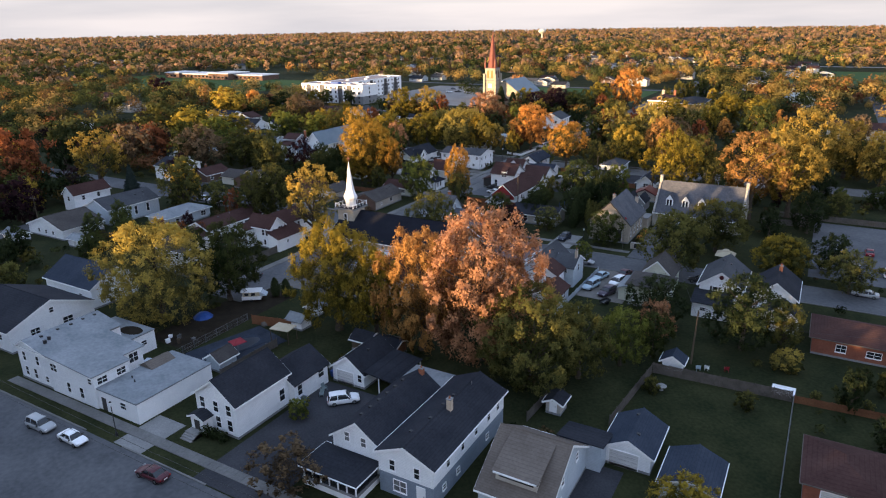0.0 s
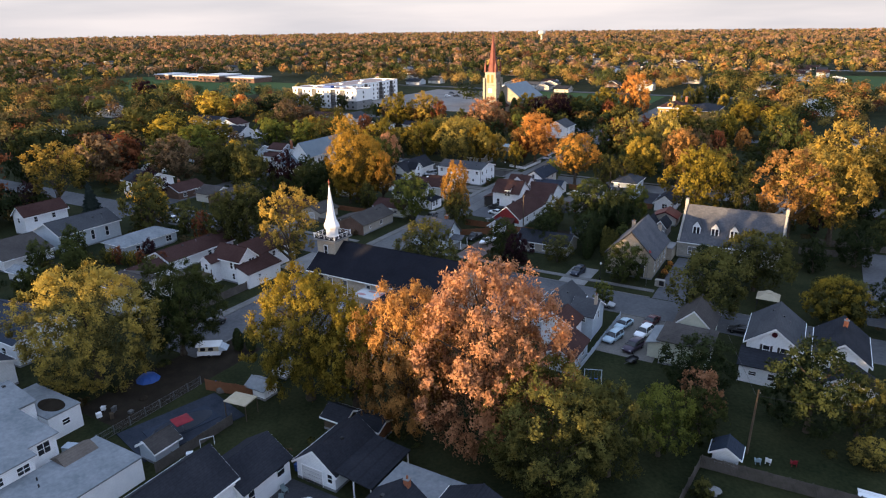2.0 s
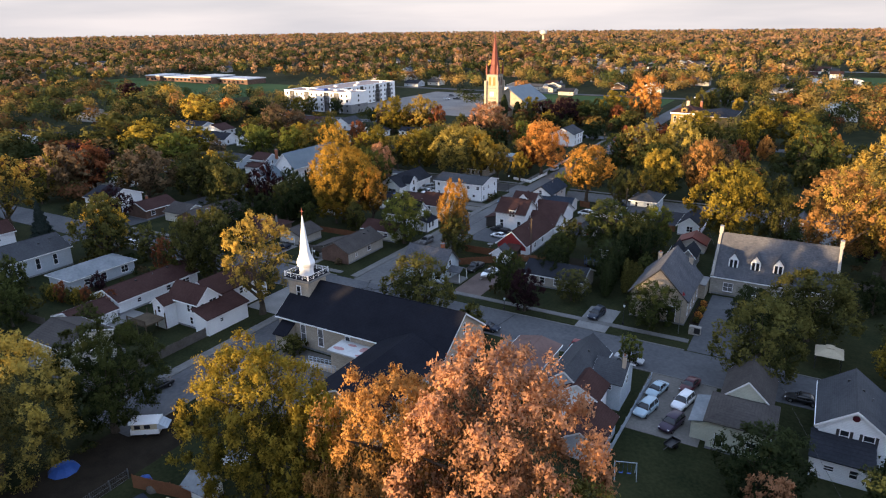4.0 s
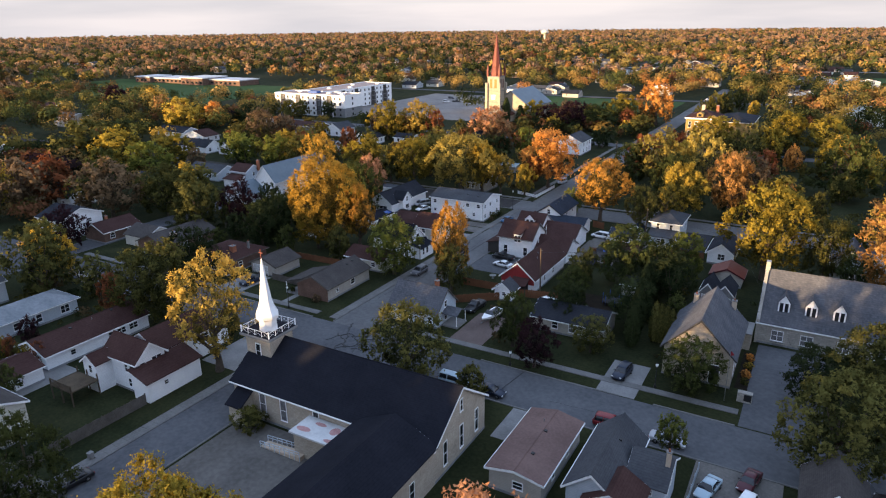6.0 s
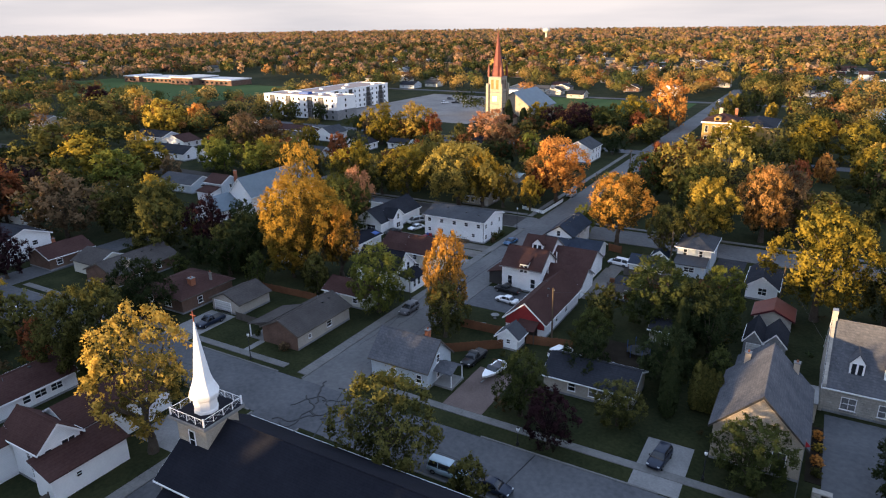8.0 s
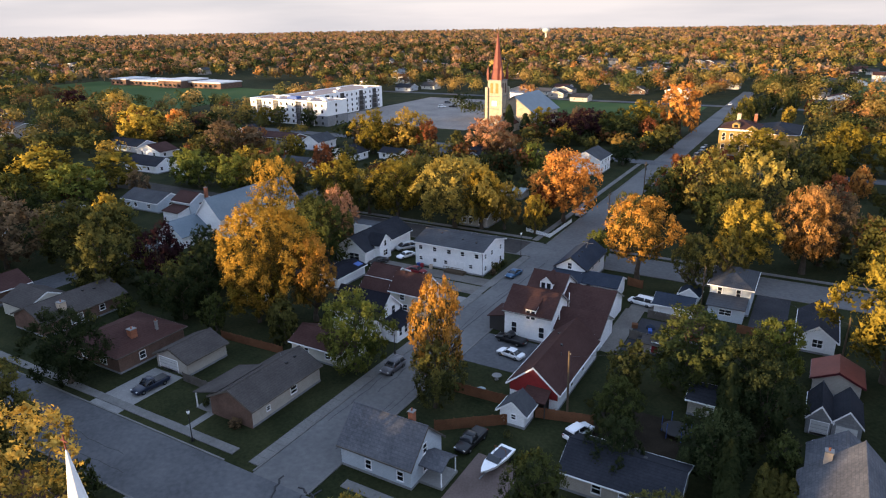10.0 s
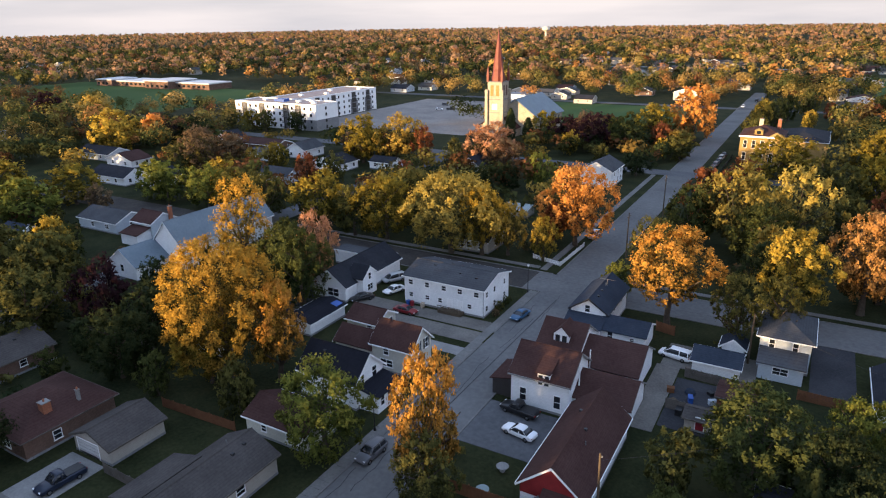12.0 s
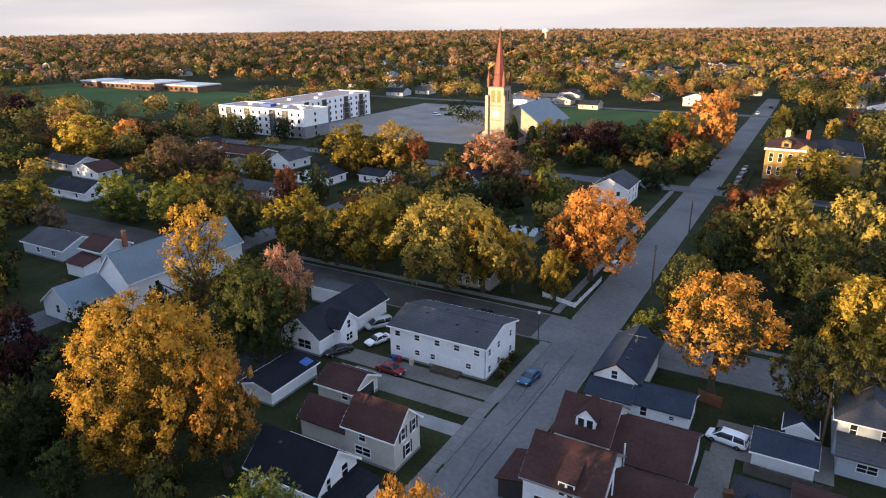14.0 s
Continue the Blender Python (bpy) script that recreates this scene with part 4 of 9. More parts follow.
house("white single garage with dark blue-grey roof", -14.9, -9.1, 69.0, 76.6, 2.6, 1.5, "y", "white", "roof_blue", name="garage", category="garage", doors=[("S", -0.4, 3.6, 2.2)], vents=[(-1.6, 0.25), (2.4, -0.1)])
house("low garage with dark blue-grey roof", -7.2, -1.2, 65.5, 72.5, 2.4, 1.2, "y", "pale_blue", "roof_blue", name="garage", category="garage")
house("garage with brown hip roof and red brick walls", 7.3, 15.2, 72.5, 82, 2.9, 1.5, "y", "brick", "roof_brown", "hip", name="garage", category="garage", doors=[("S", 0, 4.4, 2.3)])
house("red brick ranch house with brown hip roof", 6.8, 24, 113.6, 123, 3.0, 2.0, "x", "brick", "roof_brown", "hip", wins=[("S", -4.4, 1.2, 1.4, 1.2), ("S", 0.2, 1.2, 2.0, 1.0)], vents=[], chim=[])

h9 = house("white two-storey house with grey roof and front porch", -13.0, -5.5, 124, 135.4, 5.2, 2.7, "y", "white", "roof_grey", wins=[("S", -0.9, 3.4, 0.9, 1.5, None, "dark_door"), ("S", 1.7, 3.4, 1.1, 1.5, None, "dark_door"), ("E", -2, 3.4, 0.9, 1.4), ("E", 2, 1, 0.9, 1.4)], vents=[(1, 0.2), (3, -0.2), (0, 0.5)])
wing(h9, -13.4, -7.0, 119.8, 124, 2.8, 1.2, "x", "white", "roof_dark", "shedS", wins=[("S", -1.2, 1.4, 1.0, 0.6), ("S", 1.4, 1.2, 0.8, 1.0)])
part("round_vent", Geo().tube((0, -5.6, 6.9), (0, -5.78, 6.9), 0.42, 0.42, 14), M["car_maroon"], h9)
h10 = house("white house with dark roof and stepped gables", -3.4, 3.6, 124, 135, 4.9, 2.6, "y", "white", "roof_dark", wins=[("S", -0.8, 3.6, 0.8, 1.4), ("S", 1.4, 3.6, 0.8, 1.4)], chim=[(0.2, 131, 8.6)])
wing(h10, -1.6, 4.6, 119.6, 124, 3.0, 1.8, "y", "white", "roof_dark", wins=[("S", 0.3, 1.2, 1.1, 1.2)])
h11 = house("pale green house with dark grey hip roof", -25.4, -18.0, 119.4, 126.4, 4.3, 1.8, "x", "pale_green", "roof_taupe", "hip", wins=[("S", -2.2, 1.2, 0.9, 1.3), ("S", 1.6, 1.2, 1.0, 1.3), ("E", 1, 1.2, 1.0, 1.3)])
wing(h11, -24.6, -18.6, 126.4, 134.4, 4.5, 2.8, "y", "pale_green", "roof_taupe", wins=[("E", 0.5, 3.0, 0.8, 1.1)])
wing(h11, -27.6, -25.4, 121, 127.6, 2.6, 0.7, "y", "pale_green", "roof_pale", "shedW")
gz2 = thing("garden_gazebo", "cream canvas gazebo on slim posts behind the house", "gazebo", -11.8, 151.8)
part("canopy", Geo().lathe(0, 0, [(2.9, 2.4), (2.8, 2.5), (0.9, 3.3), (0.9, 3.45), (0.05, 3.8)], 4, math.pi / 4), M["tarp_cream"], gz2)
for sx in (-1.8, 1.8):
    for sy in (-1.8, 1.8):
        part("post", Geo().box(sx - 0.06, sx + 0.06, sy - 0.06, sy + 0.06, 0, 2.45), M["dark_frame"], gz2)

house("low beige house with flat-pitched reddish brown roof", -57.0, -50.4, 118.6, 132.4, 3.0, 0.6, "y", "beige", "roof_pink", wins=[("S", 0.4, 1.2, 1.2, 0.9), ("E", -3, 1.2, 0.9, 1.1), ("E", 2, 1.2, 0.9, 1.1)], vents=[(2, 0.1), (-3, 0.2), (4, -0.2)])
h13 = house("grey two-storey house of several steep roofs", -47.3, -41.8, 118, 130.8, 4.7, 2.2, "y", "pale_blue", "roof_grey", wins=[("S", 0, 1.2, 1.0, 1.4), ("E", 1, 3.2, 0.9, 1.2)], vents=[(2, 0.3)])
wing(h13, -41.8, -37.6, 122.6, 129, 4.4, 1.8, "x", "pale_blue", "roof_grey", wins=[("E", 0, 3.0, 0.8, 1.3), ("S", 0, 3.1, 1.4, 0.8)])
wing(h13, -45.0, -39.4, 117, 122, 4.3, 1.6, "y", "white", "roof_brown", wins=[("S", 1.2, 2.0, 1.0, 1.8), ("E", 0, 1.6, 0.9, 1.2)])
wing(h13, -41.5, -36.6, 109, 117, 2.7, 1.4, "y", "pale_blue", "roof_brown", wins=[("E", -1.5, 1.0, 0.9, 1.2), ("E", 1.5, 1.0, 0.9, 1.2)])
chimney(h13, 6.6, 0.6, 3, 7.6, 0.5, "pale_chimney")

house("white house with dark grey roof and small dormer", -128, -112.5, 49, 64.6, 4.2, 3.0, "x", "white", "roof_dark", wins=[("S", 4.6, 2.2, 1.8, 1.0), ("S", -1, 1.0, 2.2, 1.0), ("E", -3.4, 1.8, 1.6, 1.3), ("E", 2.6, 1.8, 1.8, 1.3), ("E", 0, 4.9, 0.7, 0.9)])
house("house with broad dark blue roof", -133, -117.5, 67.5, 78, 4.4, 3.0, "x", "white", "roof_blue", wins=[("E", 0, 1.5, 1.2, 1.3), ("S", 4, 1.5, 1.2, 1.3)])
house("cream two-storey house with dark roof", -126.0, -116.6, 89.5, 98, 5.3, 1.6, "x", "cream", "roof_taupe", wins=[("E", 0, 3.4, 1.3, 1.3), ("E", -1, 0.9, 1.0, 1.6), ("S", 2, 3.3, 1, 1.3)], doors=[("E", 2.4, 1.0, 2.1)])

# ---- church with the white steeple ----
ch = house("buff brick church with long black roof", -96.2, -62.9, 115.9, 129.3, 5.3, 4.6, "x", "buff_stone", "roof_black", name="church", category="church", over=0.5,
           wins=[("S", -11.2, 1.3, 1.0, 3.1, "curtain_glass"), ("S", -7.4, 1.3, 1.0, 3.1, "curtain_glass"), ("S", -1.6, 1.3, 0.9, 3.1), ("E", -4.2, 1.3, 0.8, 3.2), ("E", 0, 1.3, 0.8, 3.2), ("E", 4.2, 1.3, 0.8, 3.2), ("E", 0, 6.6, 0.6, 1.6)])
wing(ch, -74.2, -62.9, 97.5, 116.0, 5.3, 2.5, "y", "buff_stone", "roof_black", wins=[("E", -6, 1.3, 0.9, 2.4), ("E", -1, 1.3, 0.9, 2.4), ("E", 4, 1.3, 0.9, 2.4)])
tw = part("tower", Geo().box(-17.1, -12.5, -3.1, 1.6, 0, 10.7), M["buff_stone"], ch, "square buff brick tower")
part("tower_cornice", Geo().box(-17.7, -11.9, -3.7, 2.2, 10.7, 11.05), M["concrete"], tw)
part("tower_deck", Geo().box(-17.55, -12.05, -3.55, 2.05, 11.05, 11.15), M["roof_black"], tw)
part("tower_window", Geo().box(-15.2, -14.4, -3.16, -3.08, 7.4, 9.6), M["glass"], tw)
g = Geo()
for a in ((-15.3, -14.3, -3.18, -3.1, 7.25, 7.4), (-15.3, -14.3, -3.18, -3.1, 9.6, 9.75), (-15.32, -15.2, -3.18, -3.1, 7.4, 9.6), (-14.4, -14.28, -3.18, -3.1, 7.4, 9.6), (-15.2, -14.4, -3.17, -3.12, 8.5, 8.58)):
    g.box(*a)
part("tower_window_frame", g, M["plain_white"], tw)
rail = part("roof_rail", Geo().box(-17.48, -12.12, -3.48, -3.43, 11.98, 12.03).box(-17.48, -12.12, 1.93, 1.98, 11.98, 12.03).box(-17.48, -17.43, -3.43, 1.93, 11.98, 12.03).box(-12.17, -12.12, -3.43, 1.93, 11.98, 12.03), M["plain_white"], ch, "thin white railing round the steeple")
for i in range(5):
    s = i / 4
    spots = [(-17.46 + 5.32 * s, -3.46), (-17.46 + 5.32 * s, 1.96)] + ([(-17.46, -3.46 + 5.42 * s), (-12.14, -3.46 + 5.42 * s)] if 0 < i < 4 else [])
    for x, y in spots:
        e = 0.07 if i in (0, 4) else 0.03
        part("baluster", Geo().box(x - e, x + e, y - e, y + e, 11.15, 12.2 if e > 0.05 else 11.98), M["plain_white"], rail)
for i in range(4):
    x0, x1, y0, y1 = -17.46 + 1.33 * i, -17.46 + 1.33 * (i + 1), -3.46 + 1.355 * i, -3.46 + 1.355 * (i + 1)
    for y in (-3.46, 1.96):
        part("cross_brace", Geo().tube((x0, y, 11.2), (x1, y, 11.98), 0.011, 0.011, 5).tube((x0, y, 11.98), (x1, y, 11.2), 0.011, 0.011, 5), M["plain_white"], rail)
    for x in (-17.46, -12.14):
        part("cross_brace", Geo().tube((x, y0, 11.2), (x, y1, 11.98), 0.011, 0.011, 5).tube((x, y0, 11.98), (x, y1, 11.2), 0.011, 0.011, 5), M["plain_white"], rail)
st = part("steeple", Geo().lathe(-14.8, -0.75, [(1.38, 11.15), (1.38, 11.45), (1.30, 11.5), (1.36, 12.7), (1.62, 12.95), (1.72, 13.35), (1.70, 13.5), (1.16, 14.7), (0.92, 15.7), (0.06, 22.0)], 8, math.pi / 8), M["plain_white"], ch, "white eight-sided steeple")
part("cross", Geo().box(-14.85, -14.75, -0.80, -0.70, 21.9, 23.3).box(-15.2, -14.4, -0.79, -0.71, 22.7, 22.82), M["spire"], st)
part("annex_roof", Geo().box(-2.6, 5.2, -10.9, -6.8, 3.5, 3.75), M["old_white"], ch, "flat white roof with rust stains")
part("annex_wall", Geo().box(-2.2, 5.0, -10.5, -6.8, 0, 3.49), M["buff_stone"], ch)
for x, y, sx, sy in ((-1.2, -9.6, 1.1, 0.5), (0.2, -7.8, 0.9, 0.35), (2.8, -8.2, 0.7, 0.8), (3.6, -10.2, 1.1, 0.35)):
    part("rust_stain", Geo().lathe(0, 0, [(1.0, 3.745), (1.0, 3.756)], 14), M["rust_stain"], ch).matrix_local = Matrix.LocRotScale((x, y, 0), None, (sx, sy, 1))
vest = part("vestibule", Geo().prism([(-9.0, 0), (-6.7, 0), (-6.7, 4.2), (-9.0, 2.8)], -15.6, -13.2, "x"), M["buff_stone"], ch)
part("vestibule_roof", Geo().prism([(-9.4, 2.7), (-6.7, 4.3), (-6.7, 4.45), (-9.4, 2.85)], -15.9, -12.9, "x"), M["roof_black"], vest)
ramp = thing("access_ramp", "grey wooden access ramp with rails beside the church", "ramp", -83.6, 111.9)
ramp.scale = (0.68, 0.9, 0.85)
part("deck", Geo().prism([(-5.0, 0.02), (5.0, 0.02), (5.0, 0.75), (-5.0, 0.12)], -0.8, 0.8), M["pale_chimney"], ramp)
for s in (-0.8, 0.8):
    part("handrail", Geo().tube((-5, s, 1.1), (5, s, 1.75), 0.05, 0.05, 6), M["pale_blue"], ramp)
    part("midrail", Geo().tube((-5, s, 0.65), (5, s, 1.3), 0.05, 0.05, 6), M["pale_blue"], ramp)
    for i in range(9):
        x = -5 + 1.25 * i
        part("rail_post", Geo().box(x - 0.05, x + 0.05, s - 0.05, s + 0.05, 0.0, 1.1 + 0.065 * (x + 5)), M["pale_blue"], ramp)

# ---- white house with brown roofs, west of the street ----
w17 = house("white two-storey house with brown roofs and deck", -120.2, -112.4, 112.0, 117.0, 5.4, 2.2, "x", "white", "roof_brown", wins=[("E", -1.5, 3.5, 0.8, 1.4), ("E", 1.0, 3.7, 1.6, 1.4), ("S", 2.6, 3.3, 0.7, 1.4), ("S", 1.4, 3.3, 0.7, 1.4), ("S", 1.8, 0.9, 0.7, 1.3)])
wing(w17, -112.4, -109.0, 111.0, 120.6, 3.2, 1.5, "y", "plain_white", "roof_brown", "shedE", wins=[("E", -1.6, 1.8, 0.6, 0.6)])
wing(w17, -121.4, -113.8, 117, 128.6, 4.7, 2.2, "y", "white", "roof_brown", wins=[("E", 1.0, 2.9, 0.8, 1.1), ("E", 3.4, 2.9, 0.8, 1.1), ("E", -2.0, 3.0, 0.8, 1.1)])
wing(w17, -121.4, -118.4, 109.3, 112.0, 4.9, 1.1, "y", "white", "roof_brown", wins=[("S", 0.2, 3.2, 0.7, 1.2)])
wing(w17, -117.5, -114.5, 128.6, 131.4, 2.6, 0.8, "y", "plain_white", "roof_brown", "shedN")
deck = thing("wooden_deck", "raised weathered wooden deck with railing", "deck", -120.6, 107.0)
part("platform", Geo().box(-2.6, 2.6, -2.2, 2.2, 2.3, 2.5), M["wood"], deck)
for sx in (-2.5, 0, 2.5):
    for sy in (-2.1, 2.1):
        part("post", Geo().box(sx - 0.08, sx + 0.08, sy - 0.08, sy + 0.08, 0, 3.5), M["wood"], deck)
for i in range(19):
    part("picket", Geo().box(-2.5 + i * 0.277, -2.44 + i * 0.277, -2.14, -2.08, 2.5, 3.4), M["wood"], deck)
part("rail", Geo().box(-2.6, 2.6, -2.18, -2.04, 3.4, 3.5), M["wood"], deck)
house("long white bungalow with brown roof", -139.8, -131.8, 109.2, 128.2, 2.8, 1.7, "y", "white", "roof_brown", wins=[("E", -5, 1.2, 0.8, 0.8), ("E", 2, 1.2, 1.0, 1.0), ("E", 4, 1.2, 1.6, 1.0), ("E", 6.4, 1.2, 1.6, 1.0)], vents=[(-3, 0.2), (5, 0.1), (1, 0.2)])
house("white garage with brown roof", -137, -129.7, 99.6, 107.4, 2.6, 1.3, "y", "white", "roof_brown", name="garage", category="garage", wins=[("E", 0, 1.2, 0.8, 0.8)])
house("white hall with arched windows and grey roof", -178.6, -168, 105.8, 122.4, 4.6, 2.4, "y", "pale_blue", "roof_grey", name="hall", category="hall", wins=[("E", -3.6, 1.4, 0.9, 2.4), ("E", 0.4, 1.4, 0.9, 2.4), ("E", 4.4, 1.4, 0.9, 2.4)], vents=[(6, 0.3), (3, 0.4), (5, 0.6)])
house("pale blue bungalow with light grey hip roof", -158.4, -150.4, 111.2, 126.2, 2.8, 1.8, "y", "pale_blue", "roof_pale", "hip", wins=[("E", -4, 0.9, 1.2, 1.3), ("E", 0, 0.9, 1.0, 1.4), ("E", 5, 0.9, 1.6, 1.4), ("S", 0, 1.0, 1.0, 1.0)])
house("two-storey white house with brown roof", -196, -184.6 - 6, 110, 122, 5.4, 2.2, "y", "white", "roof_brown", wins=[("E", -3, 3.4, 0.9, 1.3), ("E", 2, 3.4, 0.9, 1.3), ("E", -1, 0.9, 1.6, 1.4), ("S", 0, 3.4, 0.9, 1.3)])

# ---- round the crossing ----
b6 = house("beige bungalow with taupe roof and brick front", -117.6, -109.8, 153.2, 167.2, 2.9, 1.9, "y", "beige", "roof_taupe", wins=[("E", 1.2, 1.2, 1.2, 1.0), ("E", -4, 1.2, 0.6, 0.6), ("S", 0.3, 0.8, 0.7, 1.5)], vents=[(3, 0.3), (5, 0.25), (4, -0.2)], trim="fence_wood")
part("brick_front", Geo().prism([(-3.92, 0.0), (3.92, 0.0), (3.92, 2.8), (0, 4.6), (-3.92, 2.8)], -7.14, -7.0), M["brown_brick"], b6)
part("porch_roof", Geo().prism([(-2.2, 3.86), (-7.3, 2.46), (-7.3, 2.62), (-2.2, 4.04)], -7.3, 1.5), M["roof_taupe"], b6)
for y in (-7.0, -2.8, 1.2):
    part("porch_post", Geo().box(-7.1, -6.95, y - 0.08, y + 0.08, 0.12, 2.5), M["plain_white"], b6)
part("porch_floor", Geo().box(-7.2, -3.92, -7.2, 1.5, -0.05, 0.12), M["concrete"], b6)
house("beige garage with grey roof", -136.0, -128.8, 158.4, 166.2, 2.5, 1.5, "y", "beige", "roof_taupe", name="garage", category="garage", doors=[("S", -0.8, 4.2, 2.1)], wins=[], vents=[], trim="fence_wood")
house("brown brick house with brown hip roof and chimney", -151.0, -139.0, 153.8, 166.2, 2.9, 2.6, "y", "brown_brick", "roof_brown", "hip", wins=[("E", -2, 1, 1.0, 1.2), ("S", 2, 1, 1.6, 1.3), ("S", -3, 1, 1.2, 1.3)], chim=[(-141.4, 158.4, 5.4, 1.1), (-140.6, 162.4, 5.3, 0.4, "concrete")])
b9 = house("brown brick house with grey roof", -171.6, -162.2, 155.6, 171.6, 2.9, 2.0, "y", "brown_brick", "roof_taupe", wins=[("E", -2, 0.8, 2.2, 1.4, "curtain_glass"), ("E", 3, 1.2, 1.0, 1.0)], chim=[(-163.6, 160, 5.0, 1.2, "pale_chimney")], vents=[(2, 0.2), (4, 0.3)], trim="fence_wood")
wing(b9, -180, -171.6, 158, 166, 2.8, 1.8, "x", "cream", "roof_taupe")
house("small white garden house with brown hip roof", -143.6, -138.6, 184.2, 188.6, 2.3, 1.2, "x", "white", "roof_brown", "hip", name="shed", category="shed", doors=[("S", 0.8, 1.2, 1.9, "plain_white")])
house("white two-storey house with dark roof", -207, -196.4, 151.4, 163, 5.4, 2.2, "x", "white", "roof_dark", wins=[("E", -2.6, 3.2, 1.0, 1.2), ("E", 2, 3.4, 1.2, 1.0), ("E", -2.4, 0.9, 1.8, 1.4)])
house("brown brick bungalow with brown roof", -193, -183.4 - 1.4, 155.4, 166, 2.9, 1.8, "y", "brown_brick", "roof_brown", wins=[("E", -3, 1.1, 1.2, 1.1), ("E", 2, 1.1, 1.2, 1.1)], chim=[(-190, 160, 5.6)])
house("small pale blue house with blue roof", -236, -227.4, 201.4, 208, 2.8, 1.6, "x", "pale_blue", "roof_blue", wins=[("E", 0, 1, 1.2, 1.2), ("S", 2, 1, 1.2, 1.2)])
house("long low house with grey roof", -229.6, -213.6, 219, 228.4, 3.0, 2.0, "x", "pale_blue", "roof_grey", wins=[("S", 4, 1.1, 1.4, 1.1), ("S", -2, 1.1, 1.2, 1.1), ("E", 0, 1.1, 1.6, 1.2)])
hb = house("white two-storey house with brown roof and chimney", -207.0, -199.6, 219.2, 226.4, 4.9, 1.9, "x", "pale_blue", "roof_brown", wins=[("E", 0, 3.0, 0.9, 1.2), ("S", 1.6, 3.0, 0.9, 1.0)], chim=[(-198.9, 224.6, 8.2, 0.8)])
wing(hb, -206.4, -200.2, 215.2, 219.2, 2.7, 1.2, "x", "white", "roof_brown", "shedS")
hl = house("large white hall with steep blue-grey metal roof", -185.0, -176.4, 209, 237, 5.9, 4.7, "y", "white", "roof_metal", name="hall", category="hall", wins=[("E", -8, 2.0, 0.9, 2.2), ("E", -3, 2.0, 0.9, 2.2), ("E", 3, 2.0, 0.9, 2.2)])
wing(hl, -189.6, -180.6, 200.4, 209, 3.0, 3.2, "y", "white", "roof_metal", wins=[("S", 0, 1.4, 1.0, 1.5), ("E", 0, 1.2, 1.0, 1.4)])

h14 = house("white cottage with grey roof, chimney and side porch", -94.4, -84.2, 152.9, 160.0, 3.3, 3.3, "x", "pale_blue", "roof_slate", wins=[("E", -0.4, 3.3, 0.8, 1.2), ("E", -0.4, 0.8, 0.7, 1.5), ("S", 3.6, 0.9, 0.8, 1.2), ("S", -1, 0.9, 0.8, 1.2)], chim=[(-86.6, 157.2, 7.6, 0.7)], trim="fence_wood")
part("side_porch_roof", Geo().prism([(-1.9, 2.4), (0, 3.2), (1.9, 2.4), (1.9, 2.5), (0, 3.35), (-1.9, 2.5)], 5.1, 8.3, "x"), M["roof_slate"], h14)
for y in (-1.7, 1.7):
    part("porch_post", Geo().box(8.05, 8.17, y - 0.06, y + 0.06, 0, 2.45), M["plain_white"], h14)
part("porch_floor", Geo().box(5.11, 8.3, -1.9, 1.9, 0, 0.35), M["concrete"], h14)
house("low ranch house with dark roof", -69.2, -56.2, 161.6, 169.2, 2.7, 1.7, "x", "beige", "roof_dark", wins=[("S", -2.2, 1.0, 1.0, 1.3), ("S", 1.6, 0.9, 2.4, 1.4, "curtain_glass"), ("S", 4.8, 1.0, 1.0, 1.3)], vents=[(-2, 0.3), (2, 0.2), (0, 0.3)])
chp = house("buff brick chapel with steep grey slate roof", -45.0, -35.0, 156.3, 171, 5.2, 5.0, "y", "buff_stone", "roof_slate", name="chapel", category="chapel", trim="dark_door", over=0.5,
            wins=[("E", -5, 1.4, 0.8, 2.6), ("E", -1.6, 1.4, 0.8, 2.6), ("E", 1.8, 1.4, 0.8, 2.6), ("E", 5, 1.4, 0.8, 2.6)], doors=[("S", 2.6, 1.4, 3.0)])
for s in (-1, 1):
    chimney(chp, s * 3.0, 6.9, 5, 8.6, 0.75, "pale_chimney")
wing(chp, -44.4, -37.4, 171, 179, 3.8, 2.6, "y", "buff_stone", "roof_slate")
wing(chp, -37.4, -33.8, 171, 176, 2.8, 0, "y", "buff_stone", "concrete", "flat")
sc = house("pale stone building with steep slate roof and three dormers", -33.2, -11.5, 175.0, 188.4, 3.9, 7.2, "x", "stone", "roof_slate", name="parish_hall", category="hall", over=0.25,
           wins=[("S", -7.7, 1.0, 1.7, 1.7, "curtain_glass"), ("S", -3.3, 1.0, 1.7, 1.7, "curtain_glass"), ("S", 2.0, 1.0, 1.7, 1.7, "curtain_glass"), ("S", 7, 1.0, 1.7, 1.7, "curtain_glass")])
for x in (-7.4, -3.3, 0.8):
    dormer(sc, x, -5.1, -1.4, 5.3, 2.1, 1.8, 1.3, "plain_white", "roof_slate", 2)
for x in (-10.9, 10.9):
    part("parapet", Geo().prism([(-6.9, 0), (6.9, 0), (6.9, 4.3), (0, 11.9), (-6.9, 4.3)], x - 0.22, x + 0.22, "x"), M["stone"], sc)
    part("gable_chimney", Geo().box(x - 0.35, x + 0.35, -0.6, 0.6, 11.2, 12.7), M["stone"], sc)
g = Geo()
for a, b in ((-8.6, -6.6), (-4.0, -2.0), (1.0, 3.0), (6.0, 8.0)):
    g.box(a, b, -7.0, -6.72, 0.72, 0.88)
part("window_ledge", g, M["concrete"], sc)

